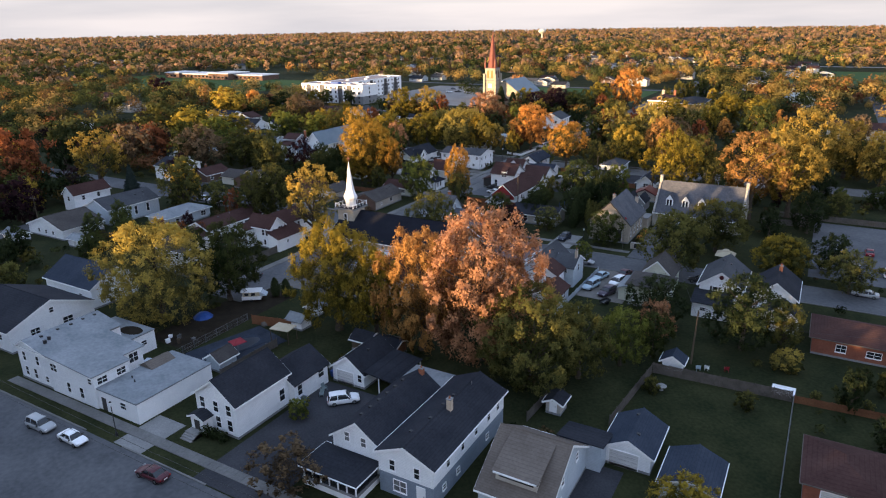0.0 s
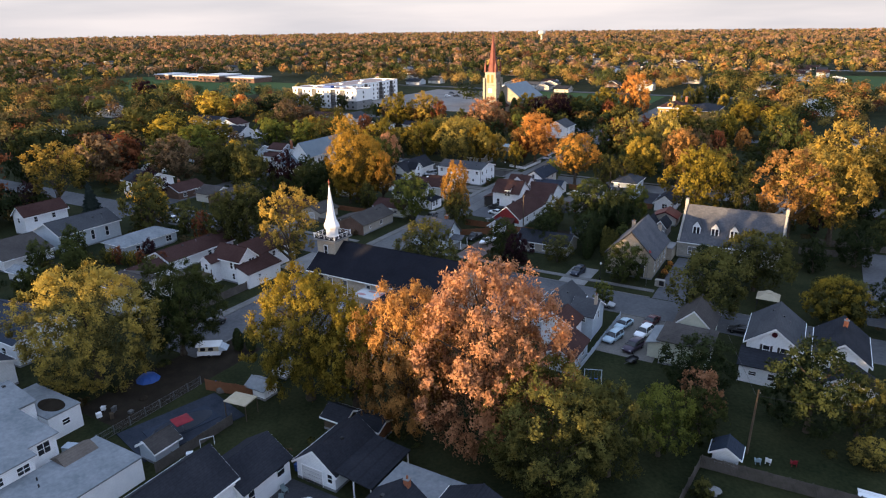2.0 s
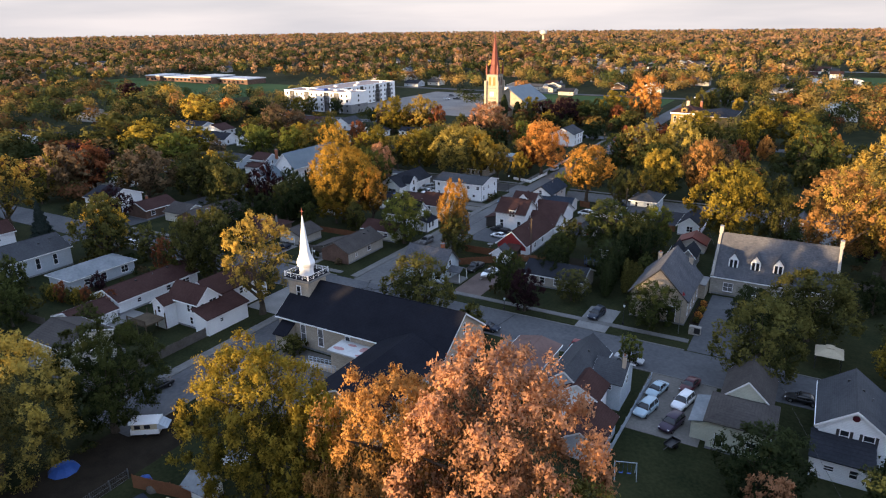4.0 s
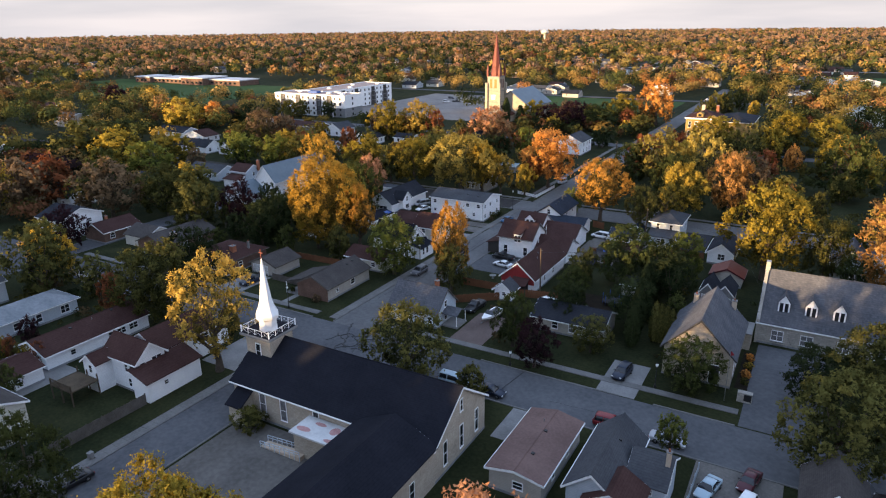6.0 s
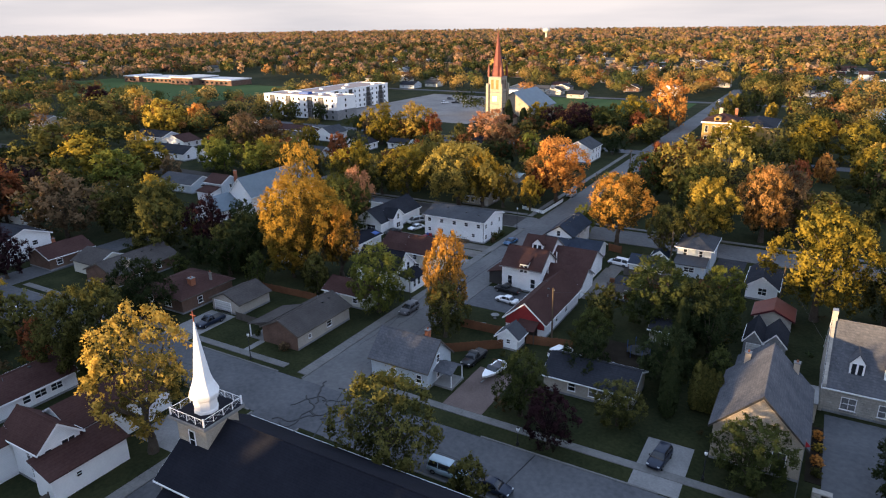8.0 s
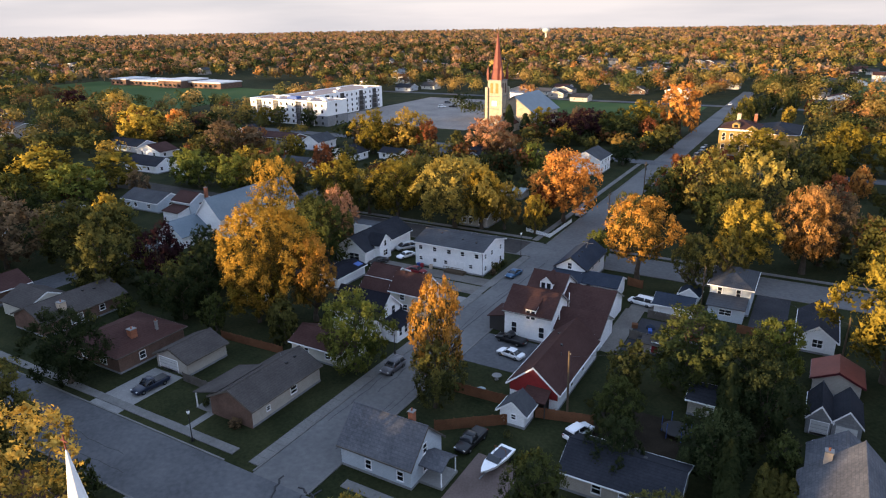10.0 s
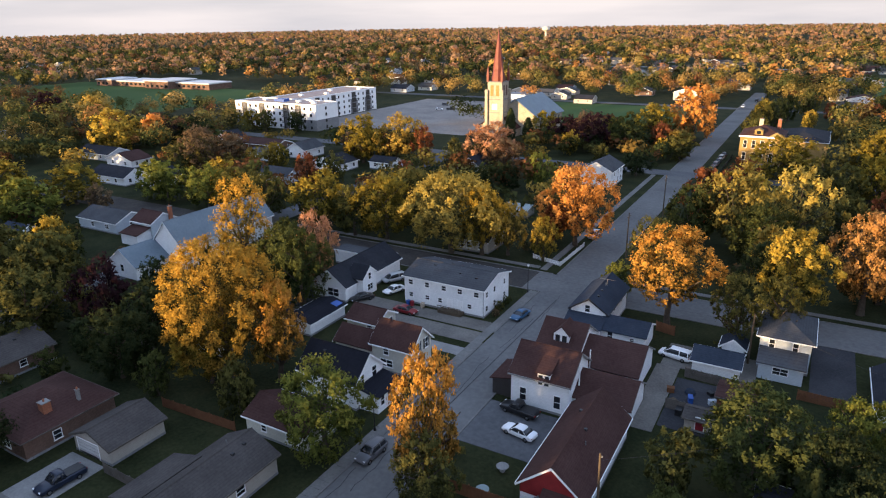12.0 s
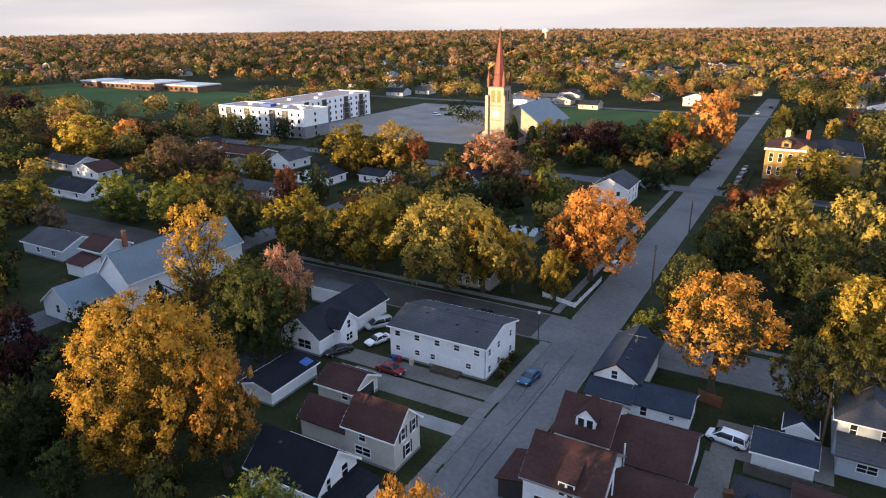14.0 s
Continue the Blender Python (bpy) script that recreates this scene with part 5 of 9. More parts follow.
# ---- along the street northwards ----
rd = house("white house with red gable and brown roof", -82.2, -75.0, 176.3, 194.2, 3.2, 3.0, "y", "white", "roof_brown", wins=[("E", -3, 1.2, 0.9, 1.2), ("E", 2, 1.2, 0.9, 1.2)], vents=[(0, 0.2), (4, -0.3), (-2, 0.4)])
part("red_gable", Geo().prism([(-3.62, 1.9), (3.62, 1.9), (3.62, 3.25), (0, 6.2), (-3.62, 3.25)], -9.02, -8.9), M["red_siding"], rd, "red painted gable")
pr = part("porch_roof", Geo().prism([(-11.4, 2.3), (-8.95, 3.2), (-8.95, 3.35), (-11.4, 2.45)], -0.9, 2.7, "x"), M["roof_brown"], rd)
for x in (-0.8, 2.6):
    part("porch_post", Geo().box(x - 0.07, x + 0.07, -11.3, -11.16, 0, 2.35), M["dark_door"], rd)
# solid dark panel on the wall paints the porch opening's shade
part("porch_opening", Geo().box(-0.7, 2.4, -9.06, -8.98, 0.1, 2.3), M["dark_frame"], rd)
a3 = house("white two-storey house with brown roof and wall dormer", -91.6, -83.2, 194.9, 203.0, 5.1, 2.8, "x", "white", "roof_brown", wins=[("S", -2.4, 1.0, 0.9, 1.9), ("S", 2.6, 1.0, 0.9, 1.9)], trim="concrete")
dm = part("wall_dormer", Geo().prism([(-4.1, 3.6), (-4.1, 6.0), (-0.9, 7.0), (-0.9, 4.0)], -0.3, 1.5, "x"), M["white"], a3)
part("dormer_roof", Geo().prism([(-4.45, 5.97), (-0.5, 7.35), (-0.5, 7.48), (-4.45, 6.10)], -0.5, 1.7, "x"), M["roof_brown"], dm)
for u in (0.15, 1.05):
    part("window_frame", Geo().box(u - 0.42, u + 0.42, -4.15, -4.09, 4.0, 5.7), M["plain_white"], dm)
    part("pane", Geo().box(u - 0.31, u + 0.31, -4.17, -4.12, 4.12, 5.58), M["glass"], dm)
wing(a3, -95, -91.7, 196.0, 201.5, 2.5, 0.9, "y", "dark_door", "roof_brown", "shedW")
wing(a3, -83.2, -75.4, 196.6, 204.4, 2.7, 2.2, "x", "white", "roof_brown", trim="concrete", wins=[("S", -3.0, 0.9, 0.9, 1.4)])
wing(a3, -91.8, -85.3, 205.0, 213.4, 4.6, 2.8, "x", "white", "roof_brown", trim="concrete", wins=[], name="north_wing")
dormer(a3, -1.0, 7.0, 10.8, 5.0, 1.5, 2.4, 1.2, "plain_white", "roof_brown", 2)
wing(a3, -85.3, -76.6, 205.2, 214.8, 2.9, 2.6, "x", "white", "roof_brown", trim="concrete", wins=[("S", 2.6, 1.0, 1.0, 1.0)], name="east_wing")
for x, y, z in ((4.6, -1.0, 5.2), (4.3, 4.6, 4.8)):
    part("vent_pipe", Geo().tube((x, y, 3), (x, y, z + 1.6), 0.09, 0.09, 8), M["plain_white"], a3)

bl = house("white house with dark blue-grey roof and low wing", -91.9, -85.8, 220.8, 234.0, 4.5, 2.0, "y", "white", "roof_blue", wins=[("S", -0.2, 4.1, 0.8, 1.2), ("E", -1.5, 2.9, 0.8, 1.4), ("E", 3.0, 2.9, 0.8, 1.4)], vents=[(-4, 0.25), (-1.5, 0.2), (1, 0.2)], trim="dark_frame")
wing(bl, -92.0, -86.0, 217.8, 220.7, 2.6, 1.2, "x", "white", "roof_blue", "shedS")
wing(bl, -86.0, -78.6, 218.4, 224.2, 2.7, 1.3, "x", "white", "roof_blue", wins=[("S", -2.0, 1.1, 0.8, 1.3), ("S", 1.6, 1.5, 0.6, 0.5)])
part("antenna", Geo().tube((0.8, 1, 6), (0.8, 1, 7.6), 0.03, 0.03, 6).tube((-0.6, 1, 7.5), (2.2, 1, 7.5), 0.025, 0.025, 6), M["steel"], bl)
a2 = house("white two-storey apartment house with grey roof", -124.2, -107.3, 217.9, 228.8, 5.5, 1.4, "x", "white", "roof_grey", name="apartment_house", category="apartment house",
           wins=[("S", u, z, 0.9, 0.9) for u in (-7, -3.4, 0.2, 3.6, 7.0) for z in (3.9,)] + [("S", u, 1.4, 0.8, 0.8) for u in (-7, -3.4, -0.6, 5.6)] + [("E", u, z, 0.8, 1.0) for u in (-4.2, -1.0, 3.4) for z in (1.0, 3.7)],
           doors=[("S", 1.4, 0.9, 2.0, "plain_white"), ("S", 3.6, 0.9, 2.0, "plain_white")], vents=[(-4, -0.2), (2, -0.4), (3, 0.0), (5.6, -0.5), (-2, 0.3)])
part("drainpipe", Geo().tube((8.4, -5.5, 0.1), (8.4, -5.5, 5.4), 0.05, 0.05, 6), M["dark_frame"], a2)
pd = thing("entrance_deck", "weathered timber landing with rail beside the wall", "deck", -113.6, 217.0)
part("platform", Geo().box(-2.4, 2.4, -0.8, 0.8, 0.02, 0.6), M["wood"], pd)
for i in range(9):
    part("picket", Geo().box(-2.4 + i * 0.6, -2.34 + i * 0.6, -0.8, -0.74, 0.6, 1.5), M["wood"], pd)
part("rail", Geo().box(-2.4, 2.4, -0.82, -0.72, 1.5, 1.58), M["wood"], pd)

h15 = house("white house with black roof and dark porch", -119.6, -109.6, 182.6, 189.4, 4.3, 3.0, "x", "white", "roof_black", wins=[("E", 1.2, 3.4, 1.0, 1.5), ("E", -1.6, 3.4, 0.6, 1.4), ("S", -3.4, 3.0, 0.9, 1.2), ("S", -3, 0.8, 0.9, 1.2)], vents=[(-2, -0.3)])
wing(h15, -109.6, -106.4, 183.4, 189.0, 2.6, 0.8, "y", "white", "roof_black", "shedE", wins=[("E", 0, 1.0, 0.9, 1.4), ("E", -1.7, 1.0, 0.8, 1.4)])
h16 = house("white house with brown roof and shutters", -114.6, -107.4, 193.7, 199.4, 4.7, 2.6, "x", "cream", "roof_brown", wins=[("E", -0.9, 3.5, 0.8, 1.6, None, "dark_frame"), ("E", 1.5, 3.5, 0.8, 1.6, None, "dark_frame"), ("E", 0.0, 0.9, 1.0, 1.6, None, "dark_frame"), ("S", -1.0, 3.0, 0.9, 1.1), ("S", -1.0, 1.0, 2.2, 1.1)])
wing(h16, -122.4, -114.6, 194.4, 199.2, 2.9, 1.8, "x", "cream", "roof_brown")
house("white garage with brown roof and black door", -126.4, -120.0, 202.6, 208.2, 2.5, 1.5, "x", "cream", "roof_brown", name="garage", category="garage", doors=[("E", 0, 3.6, 2.1, "dark_frame")], wins=[("S", 1.6, 1.0, 1.0, 1.1)])
sh = house("low white shed with black corrugated roof and blue tarp", -136, -130.4, 197.4, 207, 2.4, 0.7, "y", "white", "roof_black", name="shed", category="shed")
part("blue_tarp", Geo().prism([(0.4, 3.12), (2.6, 2.62), (2.6, 2.68), (0.4, 3.18)], 2.8, 4.6), M["tarp_blue"], sh)
h17 = house("white house with dark grey roof and cross gable", -142, -134, 212, 231, 3.2, 2.8, "y", "white", "roof_dark", wins=[("S", 1.0, 0.9, 2.6, 1.5), ("S", -2, 1, 0.9, 1.2)])
wing(h17, -136, -132.4, 215.6, 220, 4.0, 1.8, "x", "white", "roof_dark", wins=[("E", 0, 3.2, 0.8, 1.3), ("E", 0, 1.0, 1.6, 1.2)])
house("white shop building with pale flat roof", -150, -141, 229, 233, 3.0, 0, "x", "white", "roof_grey", "flat", name="shed", category="shed")
house("cream bungalow with brown roof", -119.5, -109.2, 171.8, 178.4, 2.7, 1.5, "x", "cream", "roof_brown", wins=[("S", -2, 1.1, 0.8, 0.9), ("S", 2.4, 1.1, 1.0, 0.9), ("E", 0, 1.1, 1.0, 1.0)])
h18 = house("pale grey two-storey house with grey hip roof", -62.4, -55.4, 222.4, 232.4, 5.2, 1.9, "y", "pale_blue", "roof_grey", "hip", wins=[("S", -1.8, 3.5, 0.7, 1.4), ("S", 1.4, 3.5, 0.7, 1.4), ("E", 0, 3.4, 0.8, 1.3)])
wing(h18, -62.0, -56.0, 218.6, 222.4, 2.6, 1.0, "x", "pale_blue", "roof_grey", "shedS", wins=[("S", 0, 1.2, 2.0, 1.0)])
house("white cottage with dark roof", -47.2, -41.7, 212.4, 224, 2.8, 2.0, "y", "white", "roof_dark", wins=[("S", 0.2, 1.2, 1.4, 1.3)])
house("white garage with dark blue roof", -70.8, -64.2, 215.4, 220.4, 2.4, 1.1, "x", "white", "roof_blue", name="garage", category="garage")
house("small garden shed with dark roof and white gable", -67.6, -64.4, 222.6, 226, 2.3, 1.2, "y", "white", "roof_blue", name="shed", category="shed")
house("small white garden shed with dark gable roof", -81.0, -77.4, 170.4, 173.6, 2.4, 1.4, "y", "white", "roof_grey", name="shed", category="shed", wins=[("S", 0.2, 1.2, 0.6, 0.7)])
house("grey workshop with dark flat roof", -59.2, -54.2, 184.6, 189.4, 2.5, 0.5, "x", "stone", "roof_dark", name="shed", category="shed", wins=[("S", 0.4, 1.3, 0.9, 0.6)])
hg = house("pale grey house with steep grey gables", -22.5, -15.5, 214, 224, 3.8, 3.0, "y", "pale_blue", "roof_slate", wins=[("S", 0, 1.2, 1.6, 1.3)])
wing(hg, -15.5, -10, 216, 224, 5.0, 2.4, "y", "pale_blue", "roof_slate", wins=[("S", 0, 3.6, 0.8, 1.2)])
house("cottage beside the picket fence with white trim", -130.2, -121.8, 249.6, 258, 3.0, 2.2, "x", "beige", "roof_dark", wins=[("S", -2.6, 0.9, 1.0, 1.4), ("S", -0.8, 0.9, 1.0, 1.4), ("S", 2.2, 0.9, 1.0, 1.4), ("E", 0, 0.9, 1.0, 1.4)])
house("low shed with pale teal metal roof", -132.3, -125.2, 280.4, 286, 2.3, 0.5, "x", "beige", "roof_teal", name="shed", category="shed")
house("white two-storey house with grey roof and dark side", -124.4, -114.4, 323.2, 336.6, 5.4, 2.6, "y", "white", "roof_grey", wins=[("S", 2.6, 3.3, 1.0, 1.2), ("E", -3.4, 1, 0.9, 1.3), ("E", -3.4, 3.5, 0.9, 1.3), ("E", 1, 3.4, 0.9, 1.4), ("E", 4, 3.4, 0.9, 1.4), ("E", 1, 0.8, 0.9, 1.6), ("E", 4, 0.8, 0.9, 1.6)])
house("grey house with white gable beneath a copper tree", -167, -158.4, 318.4, 328, 3.6, 3.0, "y", "pale_blue", "roof_dark", wins=[("S", -0.7, 3.7, 0.7, 1.2), ("S", 0.8, 3.7, 0.7, 1.2), ("S", 0, 0.9, 2.6, 1.4)])

tg = house("grey double garage with twin dark gables", -44.8, -42.0, 187.6, 194, 2.6, 1.8, "y", "grey_block", "roof_dark", name="garage", category="garage", doors=[("S", 0.1, 2.0, 2.0)], over=0.2)
wing(tg, -41.9, -38.6, 187.7, 194, 2.6, 1.8, "y", "grey_block", "roof_dark", doors=[("S", 0.0, 2.4, 2.0, "door")], over=0.2)
house("low building with dark red roof", -44.4, -38.4, 199.4, 205, 2.4, 1.4, "y", "beige", "spire", name="shed", category="shed", trim="car_maroon")

house("white bungalow with grey gable roof beyond the yards", -182.4, -166.6, 91.4, 103, 2.8, 2.6, "y", "white", "roof_taupe", wins=[("S", -3.0, 1.1, 1.0, 0.9), ("S", 0.2, 1.1, 1.0, 0.9), ("S", 3.4, 1.1, 1.0, 0.9), ("E", 0, 1.0, 1.4, 1.2)])
house("small white garden shed beside the bungalow", -182.6, -176, 84.6, 88, 1.9, 1.0, "x", "plain_white", "roof_pale", name="shed", category="shed")
house("small white outbuilding with pale roof", -161.2, -156.6, 89.4, 93, 2.2, 0.7, "x", "white", "roof_pale", name="shed", category="shed", doors=[("S", 0.6, 1.2, 1.9, "door")])
house("long white low building beside the car park", -362, -341, 203, 219, 3.2, 0, "y", "plain_white", "pale_flat", "flat", name="warehouse", category="warehouse")
house("white house with dark roof between trees", -238, -226, 172, 183, 3.6, 2.8, "x", "white", "roof_dark", wins=[("E", 0, 3.6, 0.9, 1.1), ("E", 1.6, 1.0, 1.0, 1.2), ("S", -2, 1.0, 1.4, 1.2)])

# ---- apartment block, tower church, villa, far buildings ----
ap = thing("apartment_block", "long white four-storey apartment block with balconies", "apartment block", -304.5, 383)
FOOT.append((-333, -276, 374, 392))
FOOT.append((-326, -301, 391, 462))
part("front_wall", Geo().box(-27.5, 27.5, -8.6, 8.6, 0, 12.4), M["plain_white"], ap)
part("front_roof", Geo().box(-27.1, 27.1, -8.2, 8.2, 12.4, 12.6), M["roof_gravel"], ap, "pinkish gravel roof")
part("parapet", Geo().box(-27.6, 27.6, -8.7, -8.2, 12.404, 13.0).box(-27.6, 27.6, 8.2, 8.7, 12.404, 13.0).box(-27.6, -27.1, -8.2, 8.2, 12.404, 13.0).box(27.1, 27.6, -8.2, 8.2, 12.404, 13.0), M["plain_white"], ap)
part("stone_base", Geo().box(18.6, 27.62, -8.72, 8.72, 0, 5.4), M["grey_block"], ap, "grey stone-faced lower storeys")
part("stone_base", Geo().box(-27.62, -23.5, -8.72, 8.72, 0, 8.4), M["grey_block"], ap, "grey stone-faced lower storeys")
part("back_wall", Geo().box(-21, 2.5, 8.71, 78, 0, 12.4), M["plain_white"], ap)
part("back_roof", Geo().box(-20.6, 2.1, 8.71, 77.6, 12.4, 12.62), M["roof_gravel"], ap, "pinkish gravel roof")
part("parapet", Geo().box(2.1, 2.6, 8.71, 78.1, 12.404, 13.0).box(-21.1, -20.6, 8.71, 78.1, 12.404, 13.0).box(-20.6, 2.1, 77.6, 78.1, 12.404, 13.0), M["plain_white"], ap)
part("roof_unit", Geo().box(-6, 1, -2, 2, 12.6, 13.9), M["tarp_blue"], ap, "blue sheeting on the roof")
for x, y in ((-16, 0), (-9, 3), (8, -1), (14, 2.5), (20, -3), (-12, 24), (-4, 36), (-14, 52), (-3, 66)):
    part("roof_unit", Geo().box(x, x + 2.2, y, y + 2.0, 12.63, 13.5), M["plain_white"], ap)
for fl in range(4):
    z = 0.6 + 3.05 * fl
    for k in range(13):
        u = -25 + 4.1 * k
        if k in (1, 4, 8, 10):
            bc = part("balcony", Geo().box(u - 1.9, u + 1.9, -9.9, -8.55, z - 0.45, z - 0.25), M["grey_block"], ap)
            # no real recess: a flat dark panel paints its shade on the wall
            part("balcony_recess", Geo().box(u - 1.9, u + 1.9, -8.68, -8.61, z - 0.25, z + 2.55), M["dark_door"], bc)
            part("glass_door", Geo().box(u - 0.9, u + 0.9, -8.74, -8.69, z - 0.2, z + 1.9), M["curtain_glass"], bc)
            g = Geo().box(u - 1.9, u + 1.9, -9.88, -9.80, z + 0.65, z + 0.74)
            for i in range(9):
                g.box(u - 1.88 + 0.46 * i, u - 1.80 + 0.46 * i, -9.87, -9.81, z - 0.25, z + 0.65)
            part("balcony_rail", g, M["dark_frame"], bc)
            part("balcony_post", Geo().box(u + 1.75, u + 1.95, -9.9, -9.7, z - 0.25, z + 2.6), M["grey_block"], bc)
        else:
            wf = part("window_frame", Geo().box(u - 0.6, u + 0.6, -8.66, -8.61, z + 0.2, z + 1.7), M["dark_frame"], ap)
            part("pane", Geo().box(u - 0.52, u + 0.52, -8.76, -8.67, z + 0.28, z + 1.62), M["glass"], wf)
    for v in (-1.0,):
        wf = part("window_frame", Geo().box(27.61, 27.66, v - 0.6, v + 0.6, z + 0.2, z + 1.7), M["dark_frame"], ap)
        part("pane", Geo().box(27.68, 27.74, v - 0.5, v + 0.5, z + 0.28, z + 1.62), M["glass"], wf)
    for k in range(14):
        v = 13 + 4.7 * k
        if k in (2, 5, 9, 12):
            bc = part("balcony", Geo().box(2.5, 3.8, v - 1.9, v + 1.9, z - 0.45, z - 0.25), M["grey_block"], ap)
            # same painted recess shade on the rear wing
            part("balcony_recess", Geo().box(2.55, 2.62, v - 1.9, v + 1.9, z - 0.25, z + 2.55), M["dark_door"], bc)
            part("balcony_rail", Geo().box(3.72, 3.8, v - 1.9, v + 1.9, z + 0.35, z + 0.74), M["dark_frame"], bc)
        else:
            wf = part("window_frame", Geo().box(2.51, 2.56, v - 0.6, v + 0.6, z + 0.2, z + 1.7), M["dark_frame"], ap)
            part("pane", Geo().box(2.57, 2.62, v - 0.52, v + 0.52, z + 0.28, z + 1.62), M["glass"], wf)
for v0, v1 in ((20, 27), (34, 41), (52, 59), (66, 73)):
    part("stone_base", Geo().box(2.5, 2.54, v0, v1, 0, 8.4), M["grey_block"], ap, "grey stone-faced wall panel")

tc = thing("tower_church", "pale stone church with tall tower and rust-red spire", "church", -191.5, 403)
TWR = part("tower", Geo().box(-3.6, 3.6, -3.6, 3.6, 0, 24.5), M["tower_stone"], tc, "square pale stone bell tower")
for sx in (-1, 1):
    for sy in (-1, 1):
        part("buttress", Geo().box(sx * 3.9 - 0.7, sx * 3.9 + 0.7, sy * 3.9 - 0.7, sy * 3.9 + 0.7, 0, 21.0), M["tower_stone"], TWR)
        part("pinnacle", Geo().lathe(sx * 3.5, sy * 3.5, [(0.7, 24.5), (0.7, 27.0), (0.85, 27.1), (0.05, 31.5)], 4, math.pi / 4), M["spire"], TWR)
for z in (10.5, 16.5, 24.3):
    part("string_course", Geo().box(-3.85, 3.85, -3.85, 3.85, z, z + 0.35), M["concrete"], TWR)
# flat panels as openings: sunlit tone on the south, shaded tone on the east
for u in (-1.4, 1.4):
    part("belfry_opening", Geo().box(u - 0.75, u + 0.75, -3.68, -3.58, 18.2, 23.0), M["yellow_brick"], TWR)
    part("belfry_opening", Geo().box(3.58, 3.68, u - 0.75, u + 0.75, 18.2, 23.0), M["brown_brick"], TWR)
part("clock_panel", Geo().box(-1.3, 1.3, -3.7, -3.58, 12.0, 14.6), M["plain_white"], TWR)
part("spire", Geo().lathe(0, 0, [(3.3, 24.6), (3.3, 26.2), (2.4, 29.5), (2.5, 29.8), (0.1, 47.2)], 8, math.pi / 8), M["spire"], TWR, "rust-red eight-sided spire")
part("spire_cross", Geo().box(-0.1, 0.1, -0.1, 0.1, 47, 49).box(-0.6, 0.6, -0.08, 0.08, 48, 48.25), M["black_metal"], TWR)
part("nave_wall", Geo().prism([(-4.0, 0), (18.5, 0), (18.5, 8.0), (7.2, 16.0), (-4.0, 8.0)], 3.6, 36), M["tower_stone"], tc)
part("nave_roof", Geo().prism([(-5.0, 7.5), (7.2, 16.2), (19.5, 7.5), (19.5, 7.8), (7.2, 16.6), (-5.0, 7.8)], 3.2, 36.6), M["roof_metal"], tc, "blue-grey metal roof")
part("porch", Geo().prism([(-9, 0), (-3.6, 0), (-3.6, 7.0), (-9, 3.6)], -2.6, 3.4), M["tower_stone"], tc)
part("porch", Geo().prism([(3.6, 0), (10, 0), (10, 3.6), (3.6, 8.0)], -2.6, 3.6), M["tower_stone"], tc)
part("porch_roof", Geo().prism([(-9.4, 3.6), (-3.6, 7.2), (-3.6, 7.5), (-9.4, 3.9)], -2.9, 3.6), M["roof_brown"], tc)
part("porch_roof", Geo().prism([(3.6, 8.2), (10.4, 3.6), (10.4, 3.9), (3.6, 8.5)], -2.9, 3.6), M["roof_brown"], tc)
for k in range(6):
    part("nave_window", Geo().box(18.5, 18.58, 7 + 4.8 * k, 8.4 + 4.8 * k, 2.2, 6.4), M["glass"], tc)

vl = house("yellow brick villa with brown hip roof and tall windows", -84, -70, 381, 397, 10.4, 3.0, "y", "yellow_brick", "roof_brown", "hip", name="villa", category="villa",
           wins=[("S", u, z, 1.1, 2.8) for u in (-5.2, -2.4, 0.4, 3.6) for z in (1.6, 6.0)] + [("E", u, z, 1.1, 2.6) for u in (-5, -1, 3, 6) for z in (1.6, 6.0)])
part("cornice", Geo().box(-7.5, 7.5, -8.6, -8.0, 9.9, 10.5), M["plain_white"], vl)
part("pediment", Geo().prism([(2.2, 10.5), (7.2, 10.5), (4.7, 12.0)], -8.5, -6.5), M["yellow_brick"], vl)
part("roof_dormer", Geo().prism([(-2.6, 10.9), (0.2, 10.9), (0.2, 12.3), (-1.2, 13.0), (-2.6, 12.3)], -7.6, -4), M["yellow_brick"], vl)
part("dormer_window", Geo().box(-1.9, -0.5, -7.66, -7.58, 11.1, 12.2), M["glass"], vl)
wing(vl, -72, -56, 386, 414, 8.6, 2.4, "y", "yellow_brick", "roof_dark", "hip")
chimney(vl, -1.5, 3, 10, 15.2, 1.4, "pale_chimney")
chimney(vl, 4.5, 5, 10, 15.0, 1.2)

ws = thing("far_school", "long low school with white roofs beside the sports field", "school", -610, 505)
for x0, x1, y0, y1, z, m in ((-30, -8, -6, 20, 5, "brown_brick"), (-8, 40, -2, 26, 4, "brown_brick"), (40, 70, -8, 22, 6, "brown_brick"), (70, 110, 0, 24, 4.5, "brown_brick")):
    part("wall", Geo().box(x0, x1, y0, y1, 0, z), M[m], ws)
    part("roof", Geo().box(x0 - 0.5, x1 + 0.5, y0 - 0.5, y1 + 0.5, z, z + 0.9), M["pale_flat"], ws)
    for k in range(int((x1 - x0) / 6)):
        part("window", Geo().box(x0 + 2 + 6 * k, x0 + 5 + 6 * k, y0 - 0.12, y0 - 0.01, 1.4, 3.2), M["glass"], ws)

wt = thing("water_tower", "pale water tower on the horizon", "water tower", -690, 1745)
part("shaft", Geo().lathe(0, 0, [(4, 0), (2.6, 5), (2.4, 20), (4, 23)], 12), M["pale_green"], wt)
part("tank", Geo().lathe(0, 0, [(4, 22), (9.2, 25), (10.0, 28), (9, 31), (4, 33.5), (0.3, 34.5)], 16), M["cream"], wt)

# houses among the trees farther off
fr = random.Random(11)
